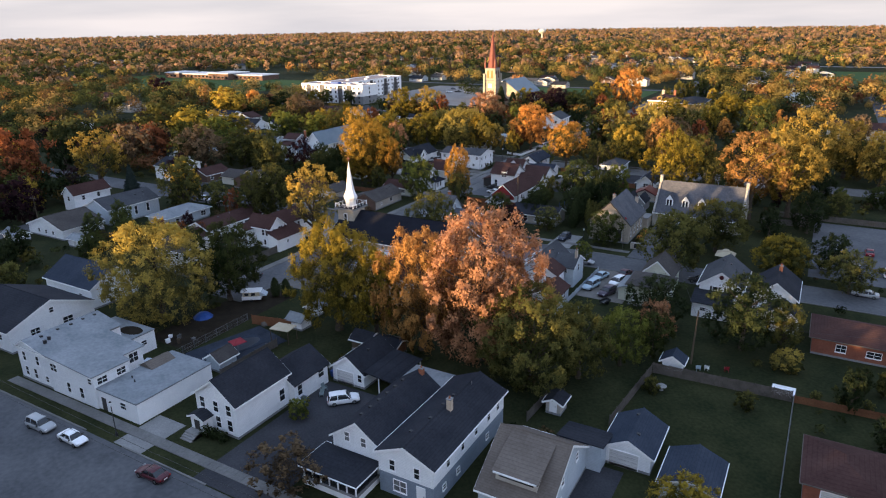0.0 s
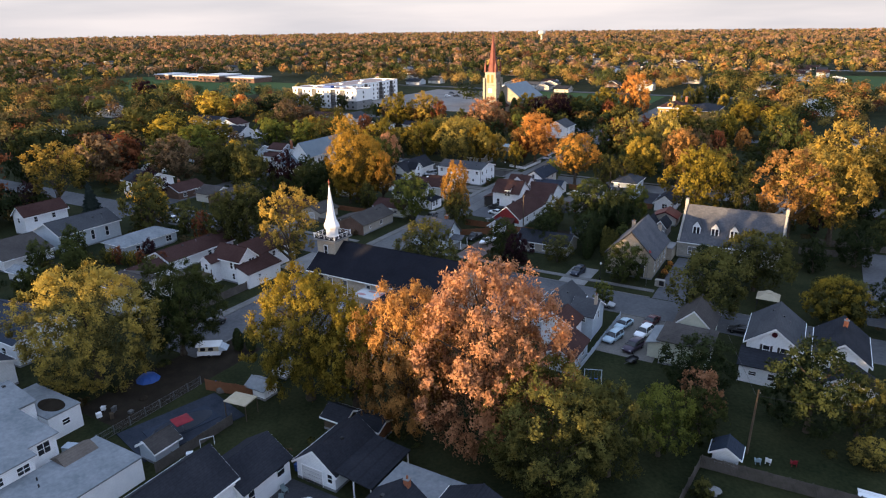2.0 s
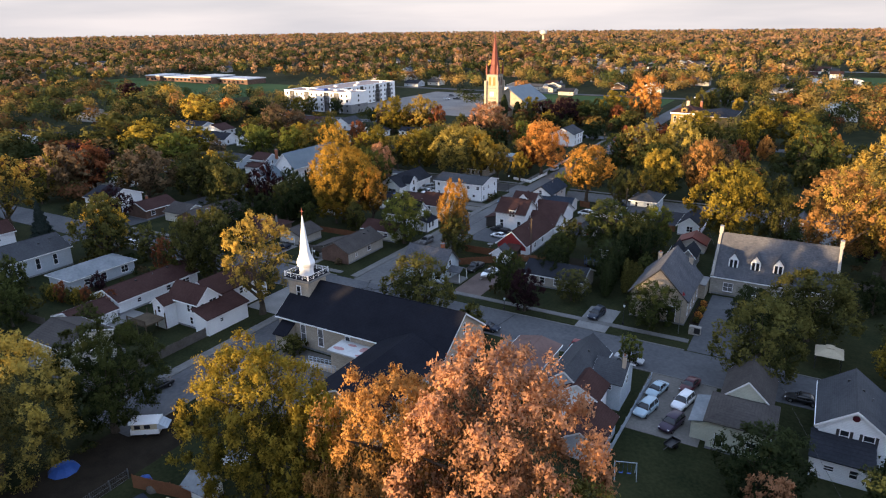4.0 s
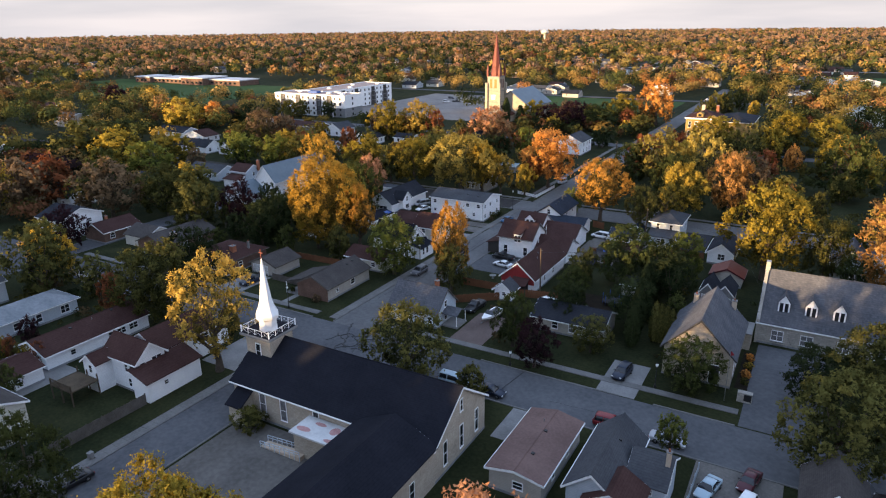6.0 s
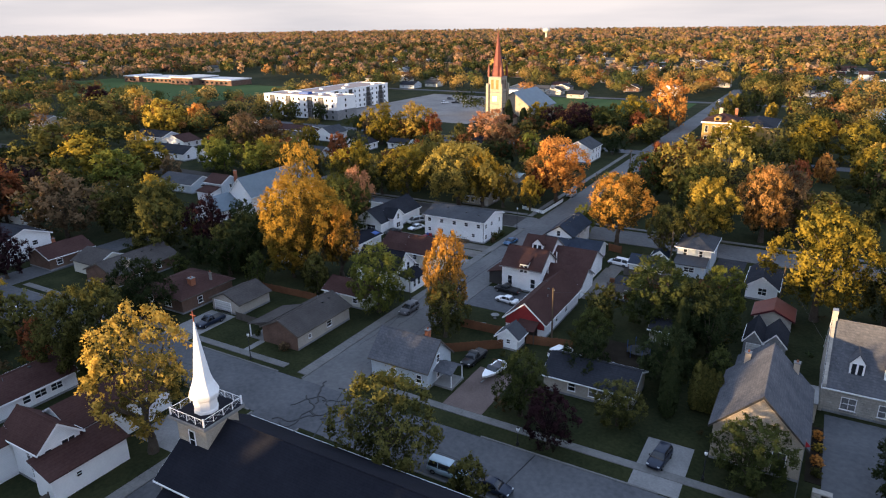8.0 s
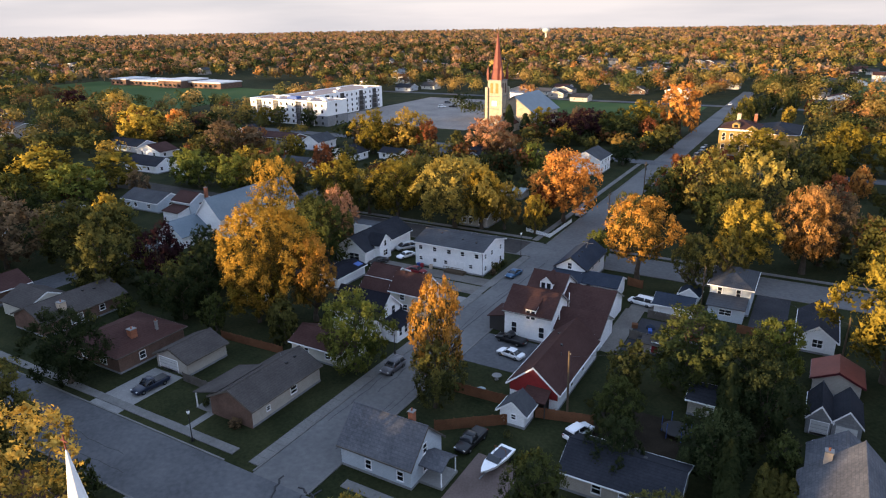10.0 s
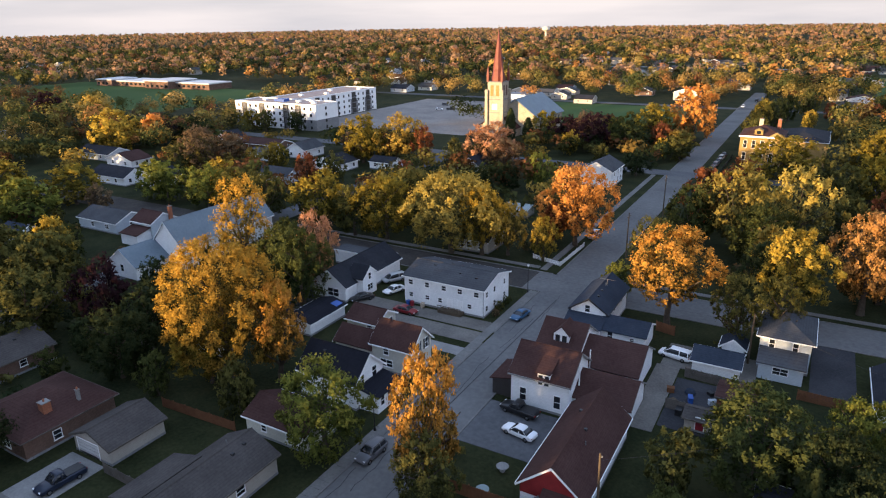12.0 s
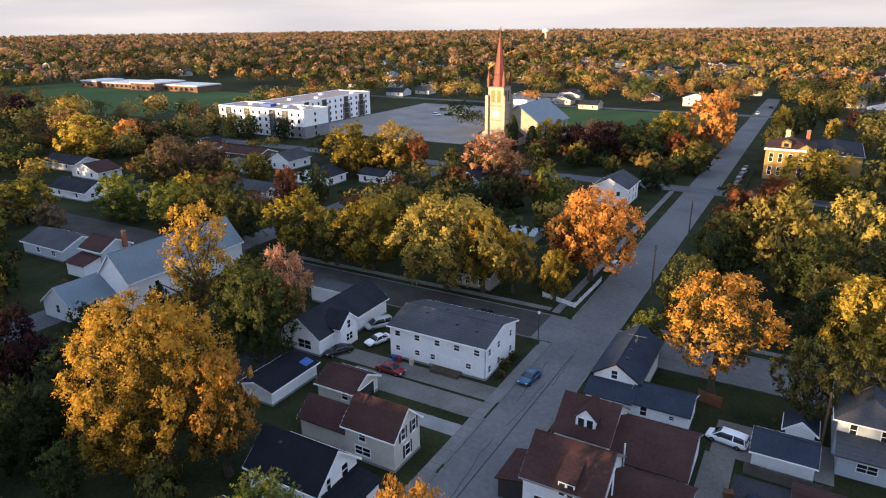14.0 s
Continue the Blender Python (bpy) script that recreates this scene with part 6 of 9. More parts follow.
WALLS, ROOFS = ["white", "beige", "cream", "beige", "pale_blue", "brown_brick", "brown_brick"], ["roof_dark", "roof_grey", "roof_brown", "roof_taupe", "roof_slate"]
FAR_HOUSES = []


def far_house(x, y, w, d, eave, rise, axis, wl_, rf):
    text = {"white": "white", "cream": "cream", "beige": "beige", "pale_blue": "pale blue", "brown_brick": "brown brick"}[wl_] + " house with " + {"roof_dark": "dark", "roof_grey": "grey", "roof_brown": "brown", "roof_taupe": "taupe", "roof_slate": "slate"}[rf] + " roof among trees"
    wins = [("S", -w / 4, 1.1, 1.1, 1.2), ("S", w / 4, 1.1, 1.1, 1.2), ("E", -d / 4, 1.1, 1.0, 1.2), ("E", d / 4, 1.1, 1.0, 1.2)]
    if eave > 4:
        wins += [("S", -w / 4, 3.7, 1.0, 1.2), ("S", w / 4, 3.7, 1.0, 1.2)]
    FAR_HOUSES.append((x, y))
    return house(text, x - w / 2, x + w / 2, y - d / 2, y + d / 2, eave, rise, axis, wl_, rf, wins=wins)


for x, y, w, d, e, r, ax, wl_, rf in ((-314, 284, 20, 10, 2.8, 2.0, "x", "pale_blue", "roof_dark"), (-291, 279, 15, 9, 2.8, 2.4, "y", "white", "roof_brown"), (-269, 259, 18, 9, 2.9, 2.4, "x", "white", "roof_dark"), (-251, 262, 8, 10, 3.0, 2.4, "y", "white", "roof_dark"), (-250, 311, 12, 8, 2.7, 1.5, "x", "white", "roof_slate")):
    far_house(x, y, w, d, e, r, ax, wl_, rf)
for x, y, w, d, e, r, ax, wl_, rf in ((-240, 323, 9, 12, 3.6, 2.6, "y", "white", "roof_grey"), (-214, 309, 14, 10, 3.0, 2.2, "y", "white", "roof_dark"), (-197, 318, 10, 7, 2.8, 1.4, "x", "white", "roof_dark"), (-219, 285, 14, 8, 2.7, 2.0, "x", "pale_blue", "roof_grey"), (-267, 328, 22, 10, 2.8, 1.6, "x", "brown_brick", "roof_brown"), (-290, 330, 10, 9, 3.0, 3.0, "y", "white", "roof_dark")):
    far_house(x, y, w, d, e, r, ax, wl_, rf)
for k in range(135):
    a, dist = radians(fr.uniform(84, 152)), fr.uniform(400, 1250)
    x, y = -50 + dist * math.cos(a), 90 + dist * math.sin(a)
    if -108 < x < -90 or (-350 < x < -130 and 360 < y < 520) or (-740 < x < -350 and 330 < y < 620) or (-165 < x < -40 and 370 < y < 550):
        continue
    far_house(x, y, fr.uniform(9, 16), fr.uniform(8, 12), fr.choice([2.8, 2.9, 5.2]), fr.uniform(1.6, 2.6), fr.choice("xy"), fr.choice(WALLS), fr.choice(ROOFS))
for k in range(24):
    x, y = fr.uniform(-420, 40), fr.choice((572, 606, 690, 760, 830, 905, 960)) + fr.uniform(-6, 6)
    far_house(x, y, fr.uniform(10, 17), fr.uniform(8, 11), fr.choice([2.8, 2.9, 5.2]), fr.uniform(1.6, 2.6), fr.choice("xy"), fr.choice(WALLS), fr.choice(ROOFS))
for x, y, w, d in ((60, 330, 40, 14), (20, 352, 30, 12), (90, 372, 44, 14)):
    house("long cream two-storey terrace with grey roof", x - w / 2, x + w / 2, y - d / 2, y + d / 2, 5.4, 2.2, "x", "cream", "roof_brown", name="terrace", category="terrace", wins=[("S", u, z, 1.2, 1.3) for u in np.linspace(-w / 2 + 3, w / 2 - 3, 7) for z in (1.1, 3.7)])
house("pale metal barn with low roof", -20, -2, 462, 490, 6, 2, "y", "white", "roof_teal", name="barn", category="barn")
house("white warehouse with flat roof", -250, -228, 522, 536, 5, 0, "y", "white", "roof_pale", "flat", name="warehouse", category="warehouse")

# ---- trees ----
nrng = np.random.default_rng(3)


def leaf_cards(points, normals, size, jitter, stretch=1.5):
    """Small three-cornered leaf clumps, one at each point, facing roughly along its normal."""
    n = len(points)
    nn = normals + nrng.normal(0, jitter, (n, 3))
    nn /= np.linalg.norm(nn, axis=1, keepdims=True)
    r = nrng.normal(0, 1, (n, 3))
    u = np.cross(nn, r)
    u /= np.linalg.norm(u, axis=1, keepdims=True)
    w = np.cross(nn, u)
    s = (size * nrng.uniform(0.6, 1.35, (n, 1)))
    a, b = u * s * 0.5 * stretch, w * s * 0.5
    return np.stack([points + a, points - a * 0.7 + b, points - a * 0.7 - b], 1).reshape(-1, 3)


def leaf_tips(points, normals, size, jitter, along):
    """Small three-cornered leaf sprays whose tips point roughly along the twig."""
    n = len(points)
    nn = normals + nrng.normal(0, jitter, (n, 3))
    nn /= np.linalg.norm(nn, axis=1, keepdims=True)
    u = nrng.normal(0, 0.6, (n, 3)) + along
    u -= nn * np.sum(u * nn, 1, keepdims=True)
    u /= np.linalg.norm(u, axis=1, keepdims=True) + 1e-6
    w = np.cross(nn, u)
    s = size * nrng.uniform(0.6, 1.35, (n, 1))
    a, b = u * s * 0.8, w * s * 0.5
    return np.stack([points + a, points - a * 0.7 + b, points - a * 0.7 - b], 1).reshape(-1, 3)


def evenly(n, share):
    """Picks this share of n leaves, evenly spread."""
    return (np.arange(n) * share) % 1.0 < share


def card_mesh(name, v, mat, normals, turned, share=1.0):
    """One three-cornered face for each run of three places; each takes its light by the normal of its leafy mass."""
    v = np.array(v, np.float32).reshape(-1, 3, 3)
    laid = evenly(len(v), share)
    v, normals, turned = v[laid], normals[laid], turned[laid]
    n = len(v)
    flat = np.cross(v[:, 1] - v[:, 0], v[:, 2] - v[:, 0])
    turn = np.sum(flat * normals, 1) < 0
    v[turn] = v[turn][:, ::-1]
    me = bpy.data.meshes.new(name)
    me.vertices.add(3 * n)
    me.vertices.foreach_set("co", np.ascontiguousarray(v).ravel())
    me.loops.add(3 * n)
    me.loops.foreach_set("vertex_index", np.arange(3 * n, dtype=np.int32))
    me.polygons.add(n)
    me.polygons.foreach_set("loop_start", np.arange(0, 3 * n, 3, dtype=np.int32))
    me.update(calc_edges=True)
    soft = normals / (np.linalg.norm(normals, axis=1, keepdims=True) + 1e-9)
    at = me.attributes.new("custom_normal", "FLOAT_VECTOR", "POINT")
    at.data.foreach_set("vector", np.ascontiguousarray(soft.repeat(3, 0), np.float32).ravel())
    ripe_lit = me.attributes.new("turned", "FLOAT", "FACE")
    ripe_lit.data.foreach_set("value", np.ascontiguousarray(turned, np.float32).ravel())
    me.update()
    me.materials.append(mat)
    return me


TALL = {"round": 1.75, "spread": 1.35, "sparse": 1.9, "tall": 2.5, "column": 6.0, "cone": 3.2, "lite": 1.75, "hero": 1.75, "grand": 1.75, "broad": 1.35, "open": 1.9}


def unit(a):
    return a / (np.linalg.norm(a, axis=-1, keepdims=True) + 1e-9)


def crown_points(n, shape, lobes):
    """Leaf places, twig directions and normals on a crown of radius 1: leafy boughs made of many sprays, with gaps between."""
    high = TALL[shape]
    if shape in ("column", "cone"):
        z = nrng.uniform(0.02, 1, n) if shape == "column" else 1 - np.sqrt(nrng.uniform(0, 1, n))
        a = nrng.uniform(0, 2 * np.pi, n)
        prof = np.sin(np.clip(z, 0, 1) ** 0.7 * np.pi) ** 0.5 if shape == "column" else (1 - z) * (0.82 + 0.18 * np.sin(z * 60))
        r = prof * nrng.uniform(0.62, 1.06, n) + 0.01
        p = np.stack([r * np.cos(a), r * np.sin(a), z * high], 1)
        d = unit(np.stack([np.cos(a), np.sin(a), np.full(n, 0.35)], 1))
        return p, np.tile([0.0, 0.0, 1.0], (n, 1)), d, nrng.uniform(0.2, 0.9, n)
    # a few leaning masses make the outline uneven
    ways = nrng.uniform(0, 2 * np.pi, 3)
    bulge = nrng.uniform(0.05, 0.15, 3)
    thin = shape in ("sparse", "open")
    twigs = 14 if n > 5000 else 10
    per = n // lobes
    pts, run, nor, ripe_lit = [], [], [], []
    heart = np.array([0, 0, 0.36 * high])
    for i in range(lobes):
        th = i * 2.399963 + nrng.uniform(-0.35, 0.35)
        zz = (i + 0.5) / lobes                      # 0 low, 1 at the top
        env = math.sin(math.pi * (0.17 + 0.76 * zz ** 1.15)) ** 0.62
        swell = 1 + sum(q * math.cos((k + 2) * (th - w)) for k, (w, q) in enumerate(zip(ways, bulge)))
        deep = (1.0, 0.97, 0.62, 1.03, 0.86)[i % 5] * nrng.uniform(0.92, 1.05)
        girth = (0.325 if not thin else 0.25) * (26.0 / lobes) ** 0.42 * nrng.uniform(0.72, 1.28)
        reach = max(env * swell * deep - girth * 0.62, 0.04)
        mid = np.array([reach * math.cos(th), reach * math.sin(th), high * (0.08 + 0.82 * zz) * nrng.uniform(0.95, 1.05)])
        way = unit(unit(mid - heart) * 1.0 + np.array([0, 0, 0.42]) + nrng.normal(0, 0.12, 3))
        # twigs fan out of the bough, and leaves sit along each of them
        tw = unit(nrng.normal(0, 1, (twigs, 3)) + way * 1.3)
        pick = nrng.integers(0, twigs, per)
        t = tw[pick]
        s = nrng.uniform(0.25, 1.0, (per, 1)) ** 0.65 * nrng.uniform(0.75, 1.32, (twigs, 1))[pick]
        pts.append(mid + (t * girth * s) * np.array([1, 1, 0.85]) + nrng.normal(0, 0.13 * girth, (per, 3)))
        run.append(t + way * 0.3)
        nor.append(unit(t * 0.85 + unit(mid - heart) * 0.5 + np.array([0, 0, 0.12]) + nrng.normal(0, 0.38, (per, 3))))
        # autumn turning plus shade by colour: low, inner and set-back leaves darker
        ripe_lit.append(np.clip(s[:, 0] * 0.85 + 0.9 * (zz - 0.6) + (0.0 if i % 5 != 2 else -0.3) + 0.5 * np.sum(t * way, 1) - 0.35, 0, 1))
    p, w, d, ripe_lit = np.concatenate(pts), np.concatenate(run), np.concatenate(nor), np.concatenate(ripe_lit)
    # a thin filling deeper inside, given the dark end as painted inner shade
    m = n // 5
    inner = np.clip(nrng.normal(0, 1, (m, 3)), -1.6, 1.6) * np.array([0.33, 0.33, 0.19 * high]) + np.array([0, 0, 0.45 * high])
    p = np.concatenate([p, inner])
    w = np.concatenate([w, np.tile([0.0, 0.0, 1.0], (m, 1))])
    d = np.concatenate([d, unit(inner - heart)])
    p[:, :2] /= np.percentile(np.hypot(p[:, 0], p[:, 1]), 98)
    p[:, 2] *= high / np.percentile(p[:, 2], 99.5)
    return p, w, d, np.concatenate([ripe_lit, np.zeros(m)])


def trunk_geo(seed, limbs, forked):
    r = random.Random(seed)
    g = Geo()
    p, rad = Vector((0, 0, -0.02)), 0.05
    top = 0.34 if forked else 0.62
    steps = 4
    for i in range(steps):
        q = Vector((r.uniform(-0.02, 0.02), r.uniform(-0.02, 0.02), top * (i + 1) / steps))
        g.tube(p, q, rad * (1.35 if i == 0 else 1), rad * 0.86, 7)
        p, rad = q, rad * 0.86
        if i >= 1:
            for _ in range(limbs):
                a = r.uniform(0, 6.28)
                mid = q + Vector((0.16 * math.cos(a), 0.16 * math.sin(a), 0.10))
                end = mid + Vector((0.26 * math.cos(a + r.uniform(-0.5, 0.5)), 0.26 * math.sin(a), 0.16))
                g.tube(q, mid, rad * 0.6, rad * 0.42, 6)
                g.tube(mid, end, rad * 0.42, rad * 0.12, 5)
    if forked:
        for i in range(4):
            a = i * 1.57 + r.uniform(-0.4, 0.4)
            mid = p + Vector((0.14 * math.cos(a), 0.14 * math.sin(a), 0.2))
            g.tube(p, mid, rad * 0.75, rad * 0.5, 7)
            g.tube(mid, mid + Vector((0.14 * math.cos(a), 0.14 * math.sin(a), 0.26)), rad * 0.5, rad * 0.12, 6)
    return g


CROWNS, TRUNKS = {}, {}
for shape, count, n, size, lobes, share in (("grand", 3, 66000, 0.0165, 200, 0.66), ("hero", 6, 12000, 0.033, 84, 0.72), ("broad", 2, 14000, 0.031, 96, 1.0), ("open", 3, 7000, 0.035, 60, 1.0), ("round", 5, 4600, 0.053, 46, 0.85), ("spread", 3, 4600, 0.053, 46, 1.0), ("lite", 6, 2300, 0.078, 24, 0.85), ("sparse", 4, 3800, 0.048, 40, 1.0), ("tall", 3, 8000, 0.041, 70, 1.0), ("column", 3, 1300, 0.28, 1, 1.0), ("cone", 2, 2400, 0.15, 1, 1.0)):
    for i in range(count):
        p, w, d, ripe_lit = crown_points(n, shape, lobes)
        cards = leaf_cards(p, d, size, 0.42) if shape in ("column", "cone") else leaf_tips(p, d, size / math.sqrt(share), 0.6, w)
        CROWNS[shape, i] = card_mesh("crown", cards, LEAF["gold"], d, ripe_lit, share)
for i in range(5):
    TRUNKS[i] = trunk_geo(i, 2, i % 2 == 1).mesh("trunk", M["bark"])
STRAIGHT = Geo().tube((0, 0, -0.02), (0, 0, 0.92), 0.05, 0.012, 8).mesh("trunk", M["bark"])
TINT = dict(gold="golden", turning="green turning orange", yellow="bright yellow", orange="orange", peach="copper-orange", amber="amber-orange", ember="green and orange", honey="honey-gold and olive", willow="grey-green and gold", rust="rust-red", olive="olive-green", mustard="yellow-green", green="green", lime="light green", dark="dark green", purple="dark purple", brown="thinning brown", spruce="blue-green needled")
tree_count = [0]
PLACED = []


def tree(x, y, h, r, tint, shape="round", low=0.16, name="tree", where="on the lawn"):
    """A tree of height h and crown radius r; low: the share of the height where the crown begins."""
    k = tree_count[0]
    tree_count[0] += 1
    form = {"round": "round full crown", "lite": "round full crown", "spread": "broad spreading crown", "sparse": "open thin crown", "tall": "tall full crown", "column": "narrow upright crown", "cone": "conical crown"}[shape]
    t = thing(name, f"{TINT[tint]} tree with {form} {where}", "tree" if name == "tree" else name, x, y, 0, (k * 137.5) % 360)
    tr = part("trunk", STRAIGHT if shape in ("column", "cone") else TRUNKS[k % 5], None, t)
    thick = 0.62 if shape not in ("column", "cone") else 0.35
    tr.scale = (h * thick, h * thick, h * 0.95)
    near = x > -152 and 60 < y < 272 and r > 3.5
    if near and shape in ("round", "spread", "sparse"):
        shape = {"round": "grand" if r > 7 and -110 < x < -20 and y < 110 or (r > 10 and y < 200) else "hero", "spread": "broad", "sparse": "open"}[shape]
    elif shape == "round" and (y > 300 or x < -195) and (r < 7 or y > 440 or x < -230):
        shape = "lite"
    me = CROWNS[shape, k % len([c for c in CROWNS if c[0] == shape])]
    cr = part("crown", me, None, t)
    cr.location, cr.scale = (0, 0, h * low), (r, r, h * (1 - low) / TALL[shape])
    cr.material_slots[0].link = "OBJECT"
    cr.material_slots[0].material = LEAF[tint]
    PLACED.append((x, y, r))
    return t


# nearest block
tree(-100.6, 70.5, 19.4, 10.6, "willow", "round", 0.03)
tree(-97.2, 84.0, 16.2, 7.6, "green", "round", 0.10)
tree(-68.6, 83.5, 20.5, 8.8, "mustard", "round", 0.09)
tree(-60.8, 84.5, 16.5, 5.4, "mustard", "round", 0.14)
tree(-40.6, 86, 25.5, 11.4, "peach", "round", 0.05)
tree(-51.0, 84.2, 21.5, 8.0, "amber", "round", 0.05)
tree(-30.5, 82, 15.8, 9.2, "olive", "round", 0.04)
tree(-24.5, 87.5, 12.5, 5.2, "olive", "round", 0.08)
tree(-19.9, 94.5, 10, 4.4, "lime", "round", 0.1)
tree(-16.0, 100, 8, 3.4, "green", "round", 0.1)
tree(-16.7, 106, 7.6, 3.2, "peach", "round", 0.12)
tree(-18.5, 112, 9.5, 5.6, "dark", "round", 0.06)
tree(-3.4, 109.5, 13, 7.0, "dark", "round", 0.1)
tree(2.5, 111.5, 9, 3.6, "olive", "round", 0.1)
tree(0.4, 149.5, 9, 6.2, "olive", "round", 0.12)
tree(12.4, 145, 9, 5.4, "olive", "round", 0.14)
tree(9, 156, 9, 4.6, "dark", "round", 0.1)
tree(3.7, 105.1, 3.8, 2.7, "willow", "round", 0.03)
tree(-46.9, 46.0, 6.4, 5.0, "brown", "sparse", 0.04)
tree(-3.6, 61.5, 6.5, 4.2, "mustard", "round", 0.1)
tree(-55.6, 58.0, 3.2, 2.0, "lime", "round", 0.05)
# church and chapel
tree(-21.4, 140.4, 14, 7.6, "olive", "round", 0.1)
tree(-15.0, 160, 12.5, 9.0, "olive", "spread", 0.2)
tree(-24, 158, 9, 5, "dark", "round", 0.1)
tree(-11.5, 193, 24.5, 9.8, "amber", "sparse", 0.24)
tree(-2, 200, 23, 9.0, "gold", "round", 0.2)
tree(-107.6, 123.0, 20, 8.0, "gold", "sparse", 0.22)
tree(-78.6, 134.2, 13.6, 6.8, "olive", "round", 0.08)
tree(-63.4, 148.4, 8.6, 3.9, "purple", "round", 0.1)
tree(-69.4, 153.4, 10, 3.8, "green", "round", 0.08)
tree(-57, 157.6, 6.5, 3.6, "olive", "round", 0.06)
tree(-40.2, 152.9, 8.6, 5.0, "green", "round", 0.03)
tree(-39.4, 137.6 - 3.0, 6.4, 2.2, "lime", "round", 0.3)
for i in range(13):
    tree(-51.6 - 0.25 * i, 163 + 2.0 * i, 7.5 + 0.7 * (i % 3), 1.3, "dark", "column", 0.02, "cypress", "in a hedge row")
for i in range(4):
    tree(-48.6 + 0.9 * i, 166.5, 7.6 - 0.3 * i, 1.0, "olive", "column", 0.02, "cypress", "beside the chapel")
tree(-54, 172, 9, 4.6, "dark", "round", 0.08)
tree(-49.5, 183, 11, 4.6, "dark", "round", 0.08)
tree(-52, 190, 11, 5, "dark", "round", 0.1)
tree(-64.5, 166.5, 8, 3.6, "dark", "round", 0.05)
tree(-66.5, 176.2, 7.5, 3.8, "green", "round", 0.05)
tree(-90.8, 113.2, 3.6, 2.6, "olive", "round", 0.05)
tree(-128.4, 101, 6.5, 2.6, "green", "round", 0.08)
# along the streets
tree(-106.8, 172.6, 13.2, 6.4, "lime", "round", 0.10)
tree(-93.2, 174.2, 17.6, 4.9, "ember", "round", 0.10)
tree(-90.6, 169.5, 10, 4.0, "olive", "round", 0.08)
tree(-132.2, 181.0, 22.0, 10.2, "honey", "round", 0.12)
tree(-124.6, 184.0, 16, 5.0, "ember", "round", 0.2)
tree(-133.5, 178.5, 10, 5.8, "mustard", "round", 0.2)
tree(-160.0, 212, 22, 6.4, "honey", "tall", 0.1)
tree(-146.0, 209.5, 15.5, 6.6, "green", "round", 0.1)
tree(-140.5, 207, 15.5, 6.4, "green", "round", 0.08)
tree(-152.5, 183.5, 11, 6.0, "dark", "round", 0.08)
tree(-148, 176, 9, 5.0, "dark", "round", 0.08)
tree(-106.0, 264.5, 19.4, 9.2, "orange", "round", 0.16)
tree(-110.8, 262, 11, 3.4, "rust", "round", 0.12)
tree(-108.9, 251.2, 10.2, 3.8, "yellow", "round", 0.14)
tree(-117.5, 251.2, 12.5, 4.6, "gold", "round", 0.14)
tree(-129.8, 246.6, 18.8, 12.4, "willow", "spread", 0.16)
tree(-123.0, 248.8, 16.5, 6.0, "turning", "spread", 0.2)
tree(-149, 248, 16, 8.6, "mustard", "round", 0.1)
tree(-158, 247, 13.2, 6.4, "olive", "round", 0.1)
tree(-169, 248.6, 15.5, 8.6, "mustard", "round", 0.1)
tree(-188.3, 248, 13, 7.0, "olive", "round", 0.1)
tree(-200, 249, 13.5, 7.0, "olive", "round", 0.1)
tree(-212, 248, 13, 7.6, "lime", "round", 0.1)
tree(-228.5, 247, 12, 7.0, "lime", "round", 0.1)
tree(-72.9, 279, 20.0, 9.2, "willow", "round", 0.1)
tree(-60.5, 283, 19.5, 8.4, "willow", "round", 0.1)
tree(-82, 276, 15, 6.2, "green", "round", 0.1)
tree(-67, 270, 13.5, 8, "green", "round", 0.08)
tree(-77.4, 229.5, 18.4, 8.0, "ember", "round", 0.30)
tree(-66.0, 226.5, 13.0, 4.4, "olive", "round", 0.24)
tree(-60.6, 228.8, 13.0, 3.6, "olive", "sparse", 0.24)
tree(-59, 243.5, 16.5, 7.4, "yellow", "round", 0.2)
tree(-64, 249, 12, 5.4, "dark", "round", 0.1)
tree(-84.6, 248, 14, 5.0, "olive", "round", 0.1)
tree(-88.5, 237.5, 8, 3.2, "lime", "round", 0.06)
tree(-48, 251, 19, 6.8, "amber", "round", 0.16)
tree(-45, 258, 18, 7, "brown", "sparse", 0.14)
tree(-35, 207, 21, 9.4, "mustard", "round", 0.14)
tree(-24, 211, 14, 6, "olive", "round", 0.1)
tree(-59.8, 191.5, 12.5, 7.4, "green", "round", 0.06)
tree(-49.8, 197.5, 11, 5.0, "lime", "round", 0.06)
tree(-150.7, 262, 15, 7.5, "olive", "round", 0.1)
tree(-160.4, 332, 17, 10.0, "peach", "round", 0.1)
tree(-153, 326, 13, 6.5, "brown", "sparse", 0.12)
tree(-198, 330, 18.5, 10.2, "gold", "round", 0.1)
tree(-210.5, 322, 18, 9.0, "mustard", "round", 0.1)
tree(-188, 330, 14, 4.6, "rust", "round", 0.1)
tree(-106.9, 424, 24, 10.8, "orange", "round", 0.1)
tree(-133.6, 309, 12.4, 5.2, "lime", "round", 0.12)
tree(-141, 303, 10, 4.6, "dark", "round", 0.08)
tree(-148, 297, 9, 4.6, "dark", "round", 0.08)
tree(-112, 345, 9, 6.0, "dark", "round", 0.05)
for i, (x, y, h, r, c) in enumerate(((-166, 398, 13, 8, "mustard"), (-155, 394, 12, 8, "purple"), (-147, 398, 14, 8, "brown"), (-139.5, 384, 15, 9, "purple"), (-131, 390, 13, 8, "green"))):
    tree(x, y, h, r, c, "round", 0.06)
